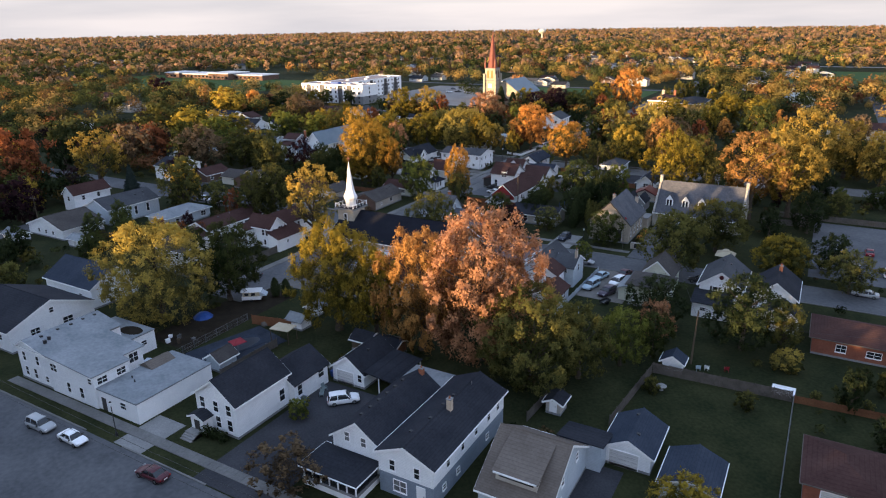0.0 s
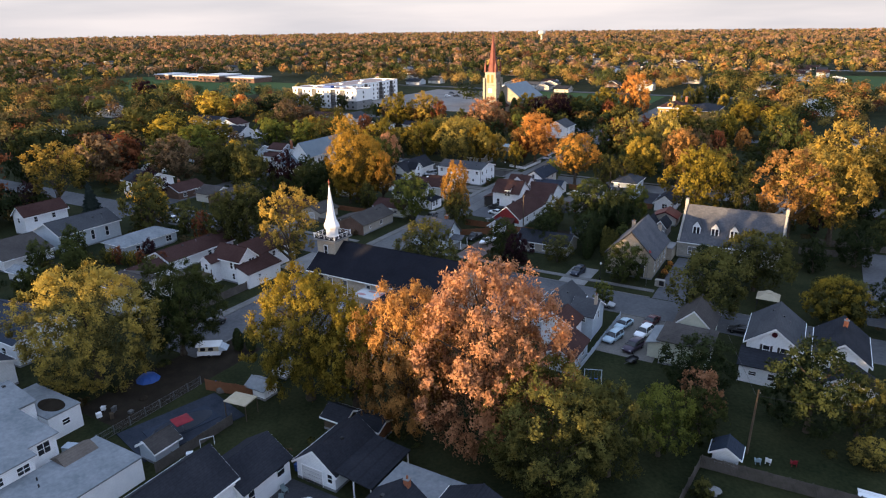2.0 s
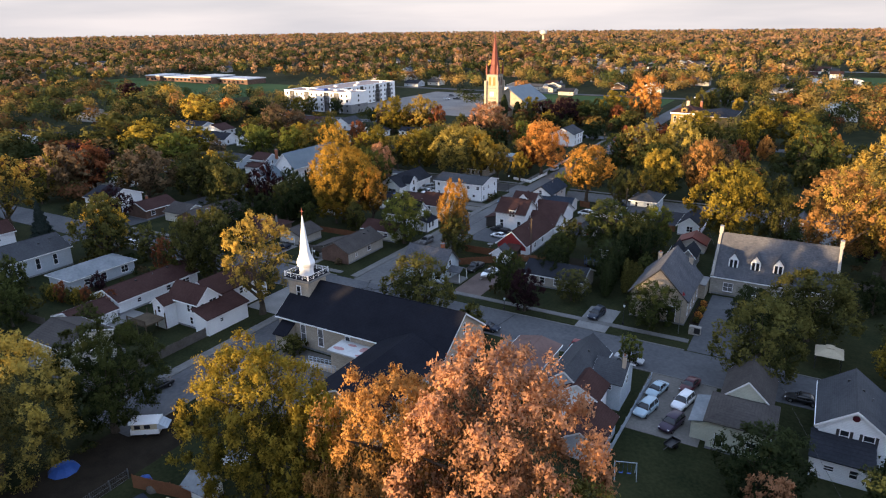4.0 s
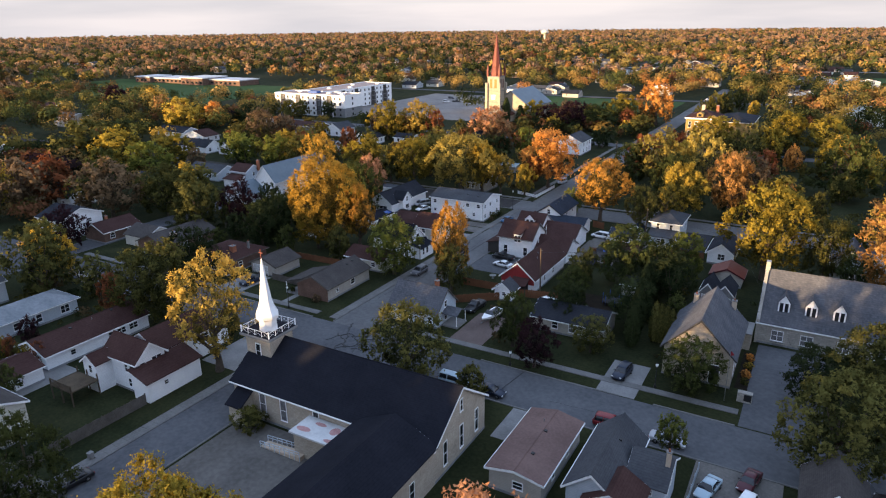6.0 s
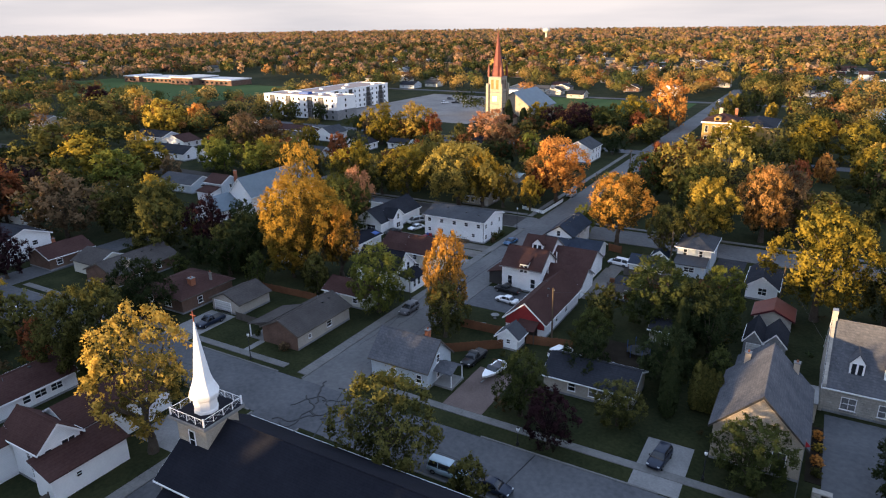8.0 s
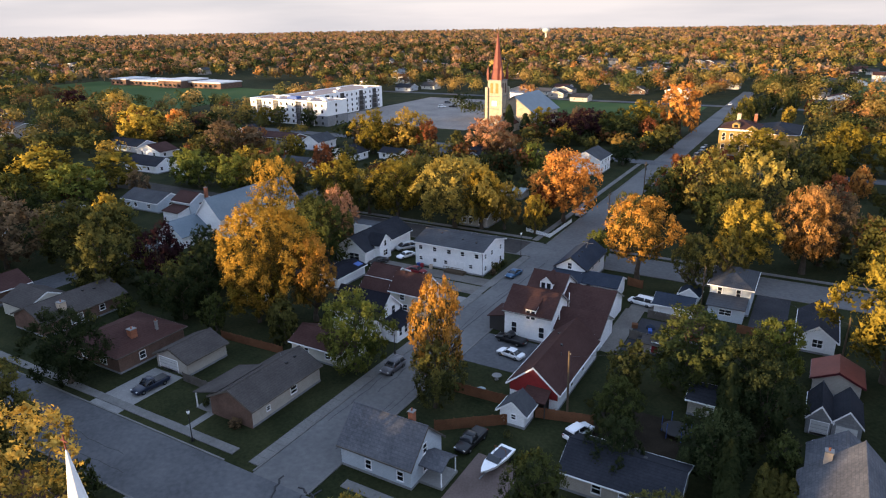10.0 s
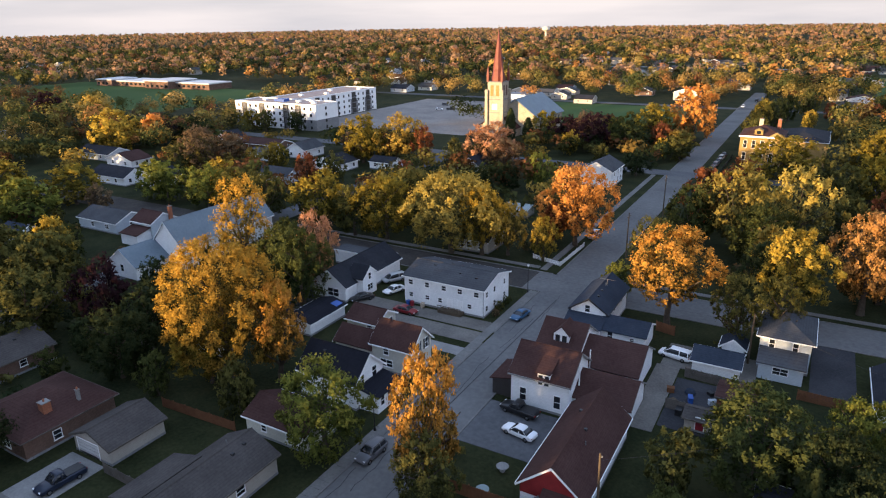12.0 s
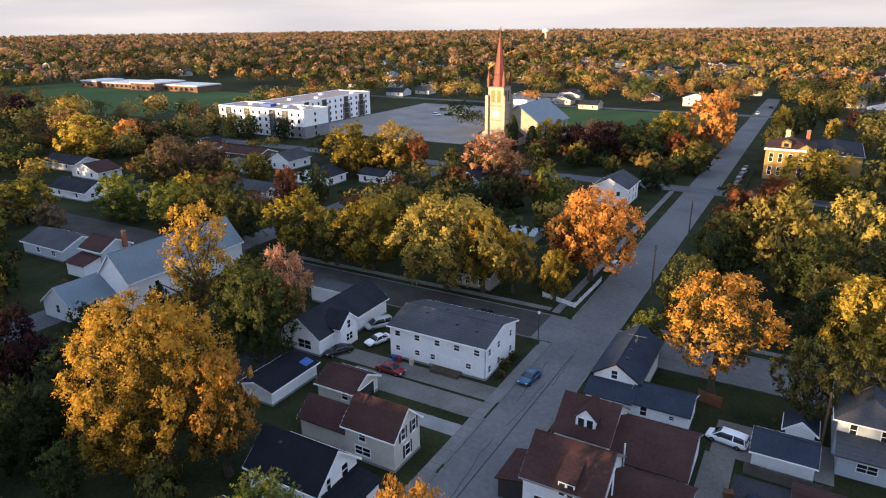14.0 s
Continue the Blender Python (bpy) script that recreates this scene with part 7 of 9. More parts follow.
for i, (x, y, h, r, c) in enumerate(((-122, 414, 16.5, 9, "mustard"), (-124, 388, 10, 8, "dark"), (-104, 378, 10.5, 6.4, "olive"), (-68, 362, 14, 11.5, "mustard"), (-116, 398, 11, 6, "rust"))):
    tree(x, y, h, r, c, "round", 0.06)
tree(-180, 392, 14, 2.4, "dark", "column", 0.02, "cypress", "beside the church wall")
tree(-170, 388, 11, 2.4, "dark", "column", 0.02, "cypress", "beside the church wall")
# west side
tree(-204, 128, 21.5, 9.6, "gold", "sparse", 0.3)
tree(-183.5, 121 + 4, 13, 4.2, "spruce", "cone", 0.04, "spruce", "beside the hall")
tree(-163.4, 128, 16, 7.4, "olive", "round", 0.1)
tree(-128.9, 130.5, 16.5, 7.0, "olive", "round", 0.12)
tree(-143.5, 129.5, 8.4, 3.0, "rust", "round", 0.06)
tree(-188.7, 136 + 12, 11.5, 5.4, "purple", "round", 0.1)
tree(-170.3, 173, 14, 7.0, "olive", "round", 0.1)
tree(-184.1, 185, 15, 8.0, "olive", "round", 0.08)
tree(-205.3, 172, 17, 10.4, "brown", "round", 0.08)
tree(-233.4, 172, 16, 9.4, "rust", "round", 0.08)
tree(-162.9, 182, 14, 5.6, "purple", "round", 0.08)
tree(-164, 194, 10, 4.6, "dark", "round", 0.08)
tree(-135.6, 130, 14, 6.4, "olive", "round", 0.1)
tree(-167.5, 132, 13, 5.4, "turning", "round", 0.1)
tree(-213.4, 255, 13.5, 6.0, "yellow", "round", 0.1)
tree(-248.3, 279, 17.5, 9.4, "brown", "sparse", 0.06)
tree(-253.0, 233, 12, 9.0, "mustard", "round", 0.08)
tree(-333.2, 304, 16, 11.5, "yellow", "round", 0.08)
tree(-318, 312, 14, 7, "orange", "round", 0.08)
tree(-300, 318, 13, 9, "dark", "round", 0.08)
for x, y, r, c in ((-326, 365, 6.5, "olive"), (-311, 363, 6.2, "mustard"), (-302, 365, 5.6, "olive"), (-283, 366, 5.4, "dark")):
    tree(x, y, 10.5, r, c, "round", 0.08, "tree", "before the apartment block")
tree(-434, 332, 17, 10, "purple", "round", 0.05)
tree(-405, 342, 16, 9, "gold", "round", 0.08)
for x, y, h, r in ((-152, 99, 8.0, 3.6), (-162, 97, 7.0, 3.2), (-145, 96, 7.5, 3.6)):
    tree(x, y, h, r, "green", "round", 0.06)
for i in range(9):
    tree(-152 + 2.2 * i, 106.8 + 0.35 * i, 3.6 + 0.5 * (i % 3), 1.5, ("olive", "mustard", "rust")[i % 3], "round", 0.02, "shrub", "in a hedge beside the bungalow")

# more trees of the same blocks
tree(-228, 114, 22.5, 12.5, "rust", "round", 0.06)
tree(-194, 96, 13, 7.2, "purple", "round", 0.05)
tree(-256, 147, 17.5, 6.4, "dark", "round", 0.05)
tree(-232.5, 162, 17, 9.0, "brown", "round", 0.06)
tree(-192.5, 181, 15, 8.4, "olive", "round", 0.06)
tree(0.1, 243, 25, 12, "gold", "round", 0.08)
tree(-9, 236 - 10, 20, 9, "gold", "round", 0.1)
tree(11.5, 261, 20, 9, "gold", "round", 0.08)
tree(22, 252, 18, 9, "gold", "round", 0.08)
tree(10.1, 203.5, 7.5, 4.3, "olive", "round", 0.08)
tree(3.4, 186, 11, 5.6, "dark", "round", 0.06)
tree(-0.8, 148, 9.6, 5.4, "mustard", "round", 0.1)
tree(-286, 216, 18, 12, "olive", "round", 0.05)
tree(-266, 219, 16, 12, "mustard", "round", 0.05)
tree(-243, 213, 13, 9.5, "lime", "round", 0.05)
tree(-143.4, 148.4, 12, 6.2, "dark", "round", 0.06)
tree(-147, 173, 11.5, 5.6, "dark", "round", 0.06)
tree(-260, 288, 15, 7.5, "brown", "sparse", 0.06)
tree(-236, 249.5, 12, 7.2, "lime", "round", 0.08)
tree(-320, 293, 15, 10, "yellow", "round", 0.05)
tree(-41.6, 262, 14, 4.5, "brown", "sparse", 0.1)
tree(-19, 293, 20, 8.5, "green", "round", 0.06)
tree(-26, 364, 16, 10, "mustard", "round", 0.06)
tree(-41, 366, 17, 9.5, "mustard", "round", 0.06)
tree(-143.0, 214.5, 16.4, 5.0, "peach", "round", 0.1)


def fits(x, y, r, tall):
    """Whether a tree may stand here: clear of walls, paving and other trunks, and not close before a front."""
    front = 5.5 if tall else 1.5
    for x0, x1, y0, y1 in FOOT:
        if x0 - r * 0.75 < x < x1 + r * 0.5 + front * 0.5 and y0 - r * 0.5 - front < y < y1 + r * 0.75:
            return False
    for x0, x1, y0, y1 in PAVED:
        if x0 - r * 0.5 < x < x1 + r * 0.5 and y0 - r * 0.5 < y < y1 + r * 0.5:
            return False
    return all((x - a) ** 2 + (y - b) ** 2 > (0.72 * (r + c)) ** 2 for a, b, c in PLACED)


OPEN_LAWNS = ((-20, 8, 66, 97), (-136, -104, 146, 172), (-58, -44, 44, 80), (-92, -80, 147, 172), (-62, -22, 100, 124), (-14, -4, 92, 104), (-96, -74, 60, 92), (-130, -106, 88, 112), (-135, -104, 190, 232), (-125, -104, 318, 352), (-52, -26, 146, 156))
yr = random.Random(21)


def yard_trees(x0, x1, y0, y1, tries, h0, h1, tints):
    for _ in range(tries):
        x, y, h = yr.uniform(x0, x1), yr.uniform(y0, y1), yr.uniform(h0, h1)
        r = h * yr.uniform(0.36, 0.50)
        tint = yr.choice(tints)
        if fits(x, y, r, h > 5) and not any(a < x < b and c < y < d for a, b, c, d in OPEN_LAWNS):
            tree(x, y, h, r, tint, "lite", 0.06, "tree", "in a back yard")


SHADY = ["dark", "green", "olive", "dark", "green", "olive", "purple"]
BRIGHT = ["gold", "mustard", "olive", "olive", "green", "yellow", "orange", "brown", "rust"]
yard_trees(-186, -108, 60, 134, 64, 5, 9, SHADY)
yard_trees(-92, 26, 70, 134, 70, 4, 8, SHADY)
yard_trees(-182, -108, 150, 232, 70, 5, 9, SHADY)
yard_trees(-92, 26, 150, 232, 60, 5, 10, SHADY)
yard_trees(-252, -108, 250, 348, 38, 6, 11, BRIGHT)
yard_trees(-90, 26, 250, 348, 50, 8, 15, BRIGHT)
yard_trees(-255, -194, 60, 345, 78, 8, 14, BRIGHT)
yard_trees(-165, -108, 360, 440, 16, 6, 11, BRIGHT)
yard_trees(-88, -52, 395, 560, 14, 8, 14, BRIGHT)

for x, y, h in ((-90.0, 89.6, 4.2), (-88.0, 90.6, 4.0)):
    tree(x, y, h, 0.95, "dark", "column", 0.02, "cypress", "beside the camper")

# ---- woods and town trees farther off ----
TONES = [((0.38, 0.240, 0.074), 22), ((0.28, 0.200, 0.058), 22), ((0.15, 0.13, 0.038), 25), ((0.075, 0.085, 0.028), 19), ((0.38, 0.18, 0.06), 9), ((0.16, 0.062, 0.030), 4), ((0.026, 0.036, 0.016), 11), ((0.020, 0.012, 0.014), 1)]
TONE_RGB = np.array([t for t, _ in TONES])
TONE_P = np.array([p for _, p in TONES], float) / sum(p for _, p in TONES)
wood_mat = bpy.data.materials.new("autumn_woods")
wood_mat.use_nodes = True
n_, l_ = wood_mat.node_tree.nodes, wood_mat.node_tree.links
n_.clear()
o_, ms_, df_, tr_ = n_.new("ShaderNodeOutputMaterial"), n_.new("ShaderNodeMixShader"), n_.new("ShaderNodeBsdfDiffuse"), n_.new("ShaderNodeBsdfTranslucent")
at_, ge_, hv_, mr_ = n_.new("ShaderNodeAttribute"), n_.new("ShaderNodeNewGeometry"), n_.new("ShaderNodeHueSaturation"), n_.new("ShaderNodeMapRange")
at_.attribute_name = "leaf_tone"
mr_.inputs["To Min"].default_value, mr_.inputs["To Max"].default_value = 0.84, 1.16
l_.new(ge_.outputs["Random Per Island"], mr_.inputs["Value"])
l_.new(mr_.outputs["Result"], hv_.inputs["Value"])
# inner and downward leaves duller and greener: unturned, with shade painted in
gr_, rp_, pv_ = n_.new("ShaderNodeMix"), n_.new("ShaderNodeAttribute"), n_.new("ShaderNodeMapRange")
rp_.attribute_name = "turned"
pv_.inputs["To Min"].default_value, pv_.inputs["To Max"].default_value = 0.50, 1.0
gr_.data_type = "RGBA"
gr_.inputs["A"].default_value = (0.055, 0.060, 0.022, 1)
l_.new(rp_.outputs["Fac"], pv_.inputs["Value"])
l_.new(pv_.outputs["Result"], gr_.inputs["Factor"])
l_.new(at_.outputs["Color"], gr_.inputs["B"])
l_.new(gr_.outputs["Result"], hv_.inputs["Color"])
for k in (df_, tr_):
    l_.new(hv_.outputs["Color"], k.inputs["Color"])
ms_.inputs["Fac"].default_value = 0.22
l_.new(df_.outputs[0], ms_.inputs[1])
l_.new(tr_.outputs[0], ms_.inputs[2])
l_.new(ms_.outputs[0], o_.inputs["Surface"])


def blocked(x, y):
    """Open ground: streets, lawns, yards and the mapped blocks."""
    b = (x > -107.5) & (x < -91) & (y < 640)
    b |= (x > -255) & (x < 30) & (y > 20) & (y < 345) & ~((x < -195) & (y < 150))
    b |= (x > -355) & (x < -225) & (y > 350) & (y < 530)
    b |= (x > -205) & (x < -165) & (y > 370) & (y < 445)
    b |= (x > -225) & (x < -150) & (y > 330) & (y < 400)
    b |= (x > -650) & (x < -395) & (y > 392) & (y < 580)
    b |= (x > -228) & (x < -160) & (y > 445) & (y < 552)
    b |= (np.abs(y - 544) < 9) & (x > -330) | (y > 838) & (y < 892) & (x > -420) & (x < 40)
    b |= (x > -165) & (x < -52) & (y > 345) & (y < 560)
    b |= (x > -35) & (x < 145) & (y > 630) & (y < 810)
    b |= (x > -30) & (x < 120) & (y > 315) & (y < 395)
    b |= (np.abs(y - 354) < 7) | (np.abs(y - 239.5) < 8) | (np.abs(x + 188) < 6) & (y < 700)
    for hx_, hy_ in FAR_HOUSES:
        b |= (np.abs(x - hx_ - 3) < 12) & (y > hy_ - 19) & (y < hy_ + 9)
    return b


WEST_RGB = np.array([(0.075, 0.085, 0.028), (0.11, 0.105, 0.034), (0.05, 0.06, 0.022), (0.13, 0.075, 0.034), (0.028, 0.036, 0.016)])
# far leaf tones, pinker and greyer: distance haze put into the colour
HAZY = np.array([(0.42, 0.25, 0.13), (0.36, 0.215, 0.12), (0.28, 0.175, 0.11), (0.19, 0.145, 0.085), (0.40, 0.205, 0.12), (0.12, 0.095, 0.06)])


def woods(name, label, n, d0, d1, a0, a1, cards, h0, h1, cx=-40, cy=60, dusky=0.0, hidden=False, share=1.0):
    """Many trees scattered between two distances; each has its own size, tone and lobes."""
    dist = np.sqrt(nrng.uniform(d0 * d0, d1 * d1, n))
    ang = np.radians(nrng.uniform(a0, a1, n))
    x, y = cx + dist * np.cos(ang), cy + dist * np.sin(ang)
    # gaps where the town is open
    gap = np.sin(x * 0.021 + 1.3) * np.sin(y * 0.017 + 0.4) + 0.5 * np.sin(x * 0.053) * np.sin(y * 0.047)
    clear = blocked(x, y)
    if hidden:
        # unseen ground south and west of the flown-over streets, for added shade trees
        clear = ~((y < -0.49 * (x - 3) - 24) & (x < -132) | (y < 14))
    keep = ~clear & (gap > -0.75 + nrng.uniform(-0.2, 0.2, n))
    x, y = x[keep], y[keep]
    n = len(x)
    h = nrng.uniform(h0, h1, n)
    if hidden:
        # extra height so their shade covers roofs and fronts
        h = h + np.where(x < -150, 7.6, np.where(x < -88, 6.2, -0.5))
    r = h * nrng.uniform(0.36, 0.60, n)
    patch = np.sin(x * 0.008 + 2) * np.cos(y * 0.007)
    west = np.clip((-x - 200) / 320, 0, 1)[:, None] * (y < 1500)[:, None]
    tone = TONE_RGB[nrng.choice(len(TONE_P), n, p=TONE_P)]
    tone = np.where(nrng.uniform(0, 1, (n, 1)) < 0.72 * west, WEST_RGB[nrng.integers(0, len(WEST_RGB), n)], tone)
    tone = tone * nrng.uniform(0.8, 1.25, (n, 1)) * (1 + 0.15 * patch[:, None])
    # this share of the trees takes the haze-tinted tones
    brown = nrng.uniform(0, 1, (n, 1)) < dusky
    tone = np.where(brown, HAZY[nrng.integers(0, len(HAZY), n)] * nrng.uniform(0.8, 1.2, (n, 1)), tone)
    return grow(name, label, x, y, h, r, tone, cards, share)


def grow(name, label, x, y, h, r, tone, cards, share=1.0):
    """One mesh of many trees or bushes, each with its own leafy masses."""
    n, lob = len(x), 7
    lc = unit(nrng.normal(0, 1, (n, lob, 3)))
    lc[:, :, 2] = lc[:, :, 2] * 0.6 + 0.22
    far = nrng.uniform(0.40, 0.62, (n, lob, 1))
    fat = nrng.uniform(0.34, 0.56, (n, lob, 1))
    pick = nrng.integers(0, lob, (n, cards))[:, :, None]
    d = unit(nrng.normal(0, 1, (n, cards, 3)) + np.array([0, 0, 0.35]))
    centre = np.take_along_axis(lc * far, pick.repeat(3, 2), 1)
    p = centre + d * np.take_along_axis(fat, pick, 1) * nrng.uniform(0.75, 1.08, (n, cards, 1))
    scale = np.stack([r, r, h * 0.50], 1)[:, None, :]
    pos = p * scale + np.stack([x, y, h * 0.50], 1)[:, None, :]
    nor = unit(d * 0.8 + unit(p) * 0.55 + np.array([0, 0, 0.1]) + nrng.normal(0, 0.25, (n, cards, 3))).reshape(-1, 3)
    size = (r * 2.25 / math.sqrt(cards * share)).repeat(cards)[:, None]
    v = leaf_cards(pos.reshape(-1, 3), nor, size, 0.38, 1.25)
    # upward-facing leaves take the brighter colour, as top light would give
    ripe_lit = np.clip(0.5 + 0.55 * nor[:, 2] + 0.35 * (np.linalg.norm(p.reshape(-1, 3), axis=1) - 0.75) + nrng.normal(0, 0.12, n * cards), 0, 1)
    me = card_mesh(name, v, wood_mat, nor, ripe_lit, share)
    col = me.attributes.new("leaf_tone", "FLOAT_COLOR", "FACE")
    rgba = np.concatenate([tone.repeat(cards, 0), np.ones((n * cards, 1))], 1)[evenly(n * cards, share)].astype(np.float32)
    col.data.foreach_set("color", rgba.ravel())
    return tagged(new(name, me), label, "trees", "", "stuff")


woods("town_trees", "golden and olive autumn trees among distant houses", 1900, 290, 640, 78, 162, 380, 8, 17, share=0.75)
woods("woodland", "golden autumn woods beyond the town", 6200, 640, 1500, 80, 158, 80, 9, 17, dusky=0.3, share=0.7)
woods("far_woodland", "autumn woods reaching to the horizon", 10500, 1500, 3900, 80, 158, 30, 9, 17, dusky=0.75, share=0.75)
# two sets of out-of-view trees, added to block the low sun
woods("shade_trees", "autumn trees of the neighbouring blocks", 1900, 40, 560, 175, 300, 40, 12, 20, -90, 40, hidden=True)
woods("south_trees", "autumn trees south of the broad street", 700, 5, 150, 0, 360, 80, 12, 19, -75, -55, hidden=True)


def tall_row(name, label, spans):
    """A close row of tall trees, added out of view for shade; spans: x0, x1, y, height."""
    x, y, h = [], [], []
    for x0, x1, y0, tall in spans:
        for v in np.arange(x0, x1, 5.0):
            x.append(v + nrng.uniform(-1, 1))
            y.append(y0 + nrng.uniform(-2, 2))
            h.append(tall + nrng.uniform(-1.5, 1.0))
    x, y, h = np.array(x), np.array(y), np.array(h)
    return grow(name, label, x, y, h, h * 0.30, TONE_RGB[nrng.integers(0, 4, len(x))], 260)


# added row, set where it keeps the sun off chapel and grey house
tall_row("street_row", "tall golden trees in a row south of the broad street", ((-130, -98, 6, 24.0), (-186, -150, 0, 26.0)))


def undergrowth(name, label, n, x0, x1, y0, y1, h0, h1, cards, tones):
    """Bushes, hedges and weeds in the yards, clear of walls, paving and open lawns."""
    x, y = nrng.uniform(x0, x1, n), nrng.uniform(y0, y1, n)
    h = nrng.uniform(h0, h1, n)
    r = h * nrng.uniform(0.5, 0.9, n)
    ok = np.ones(n, bool)
    for a, b, c, d in FOOT + PAVED:
        ok &= ~((x > a - r - 0.3) & (x < b + r + 0.3) & (y > c - r - 0.8) & (y < d + r + 0.3))
    for a, b, c, d in OPEN_LAWNS:
        ok &= ~((x > a) & (x < b) & (y > c) & (y < d))
    ok &= np.sin(x * 0.31 + 1) * np.sin(y * 0.27) + 0.6 * np.sin(x * 0.11) > -0.35
    for a, b in FAR_HOUSES:
        ok &= ~((np.abs(x - a - 5) < 10) & (y > b - 14) & (y < b + 6))
    x, y, h, r = x[ok], y[ok], h[ok], r[ok]
    tone = np.array(tones)[nrng.integers(0, len(tones), len(x))] * nrng.uniform(0.6, 1.3, (len(x), 1))
    return grow(name, label, x, y, h, r, tone, cards)


GREENS = [(0.030, 0.040, 0.016), (0.050, 0.055, 0.020), (0.075, 0.070, 0.022), (0.018, 0.026, 0.012), (0.080, 0.055, 0.028), (0.10, 0.085, 0.022)]
undergrowth("weedy_garden", "dark weeds and clutter of bushes behind the shop", 150, -97, -86, 62, 92, 0.5, 1.8, 40, GREENS[:4])
undergrowth("garden_bushes", "dark green and brown bushes crowding the back yards", 700, -190, 26, 60, 232, 0.8, 2.6, 60, GREENS)
undergrowth("garden_thicket", "dense bushes and low trees between the houses", 520, -260, -107, 44, 345, 2.0, 5.0, 130, GREENS)
undergrowth("hedge_growth", "olive and gold bushes between houses along the street", 260, -90, 26, 246, 345, 2.0, 6.0, 160, GREENS + [(0.22, 0.15, 0.035)])
undergrowth("yard_trees", "olive and golden trees crowding the blocks between houses", 420, -360, -108, 247, 348, 6.0, 12.0, 260, GREENS[:3] + [(0.15, 0.12, 0.034), (0.28, 0.19, 0.04), (0.16, 0.07, 0.03)])
undergrowth("churchyard_trees", "dark and rust-coloured trees by the tower church", 130, -165, -108, 362, 440, 4.0, 9.0, 130, GREENS[:3] + [(0.16, 0.07, 0.03), (0.24, 0.15, 0.04)])
undergrowth("west_trees", "olive, rust and golden trees over the western yards", 520, -400, -190, 90, 248, 6.0, 13.0, 300, GREENS[:4] + [(0.12, 0.10, 0.032), (0.20, 0.13, 0.045), (0.15, 0.065, 0.032), (0.03, 0.016, 0.018)])

# ---- vehicles ----


def loft(rings):
    """A skin over rings of equal length, closed at both ends."""
    n = len(rings[0])
    g = Geo().add([v for ring in rings for v in ring], [(k * n + i, k * n + (i + 1) % n, (k + 1) * n + (i + 1) % n, (k + 1) * n + i) for k in range(len(rings) - 1) for i in range(n)])
    g.f += [tuple(range(n))[::-1], tuple(range((len(rings) - 1) * n, len(rings) * n))]
    return g


def both_sides(x, half):
    """A ring across the car at x from its right half, listed from below upwards as (y, z)."""
    return [(x, y, z) for y, z in half] + [(x, -y, z) for y, z in half[::-1]]


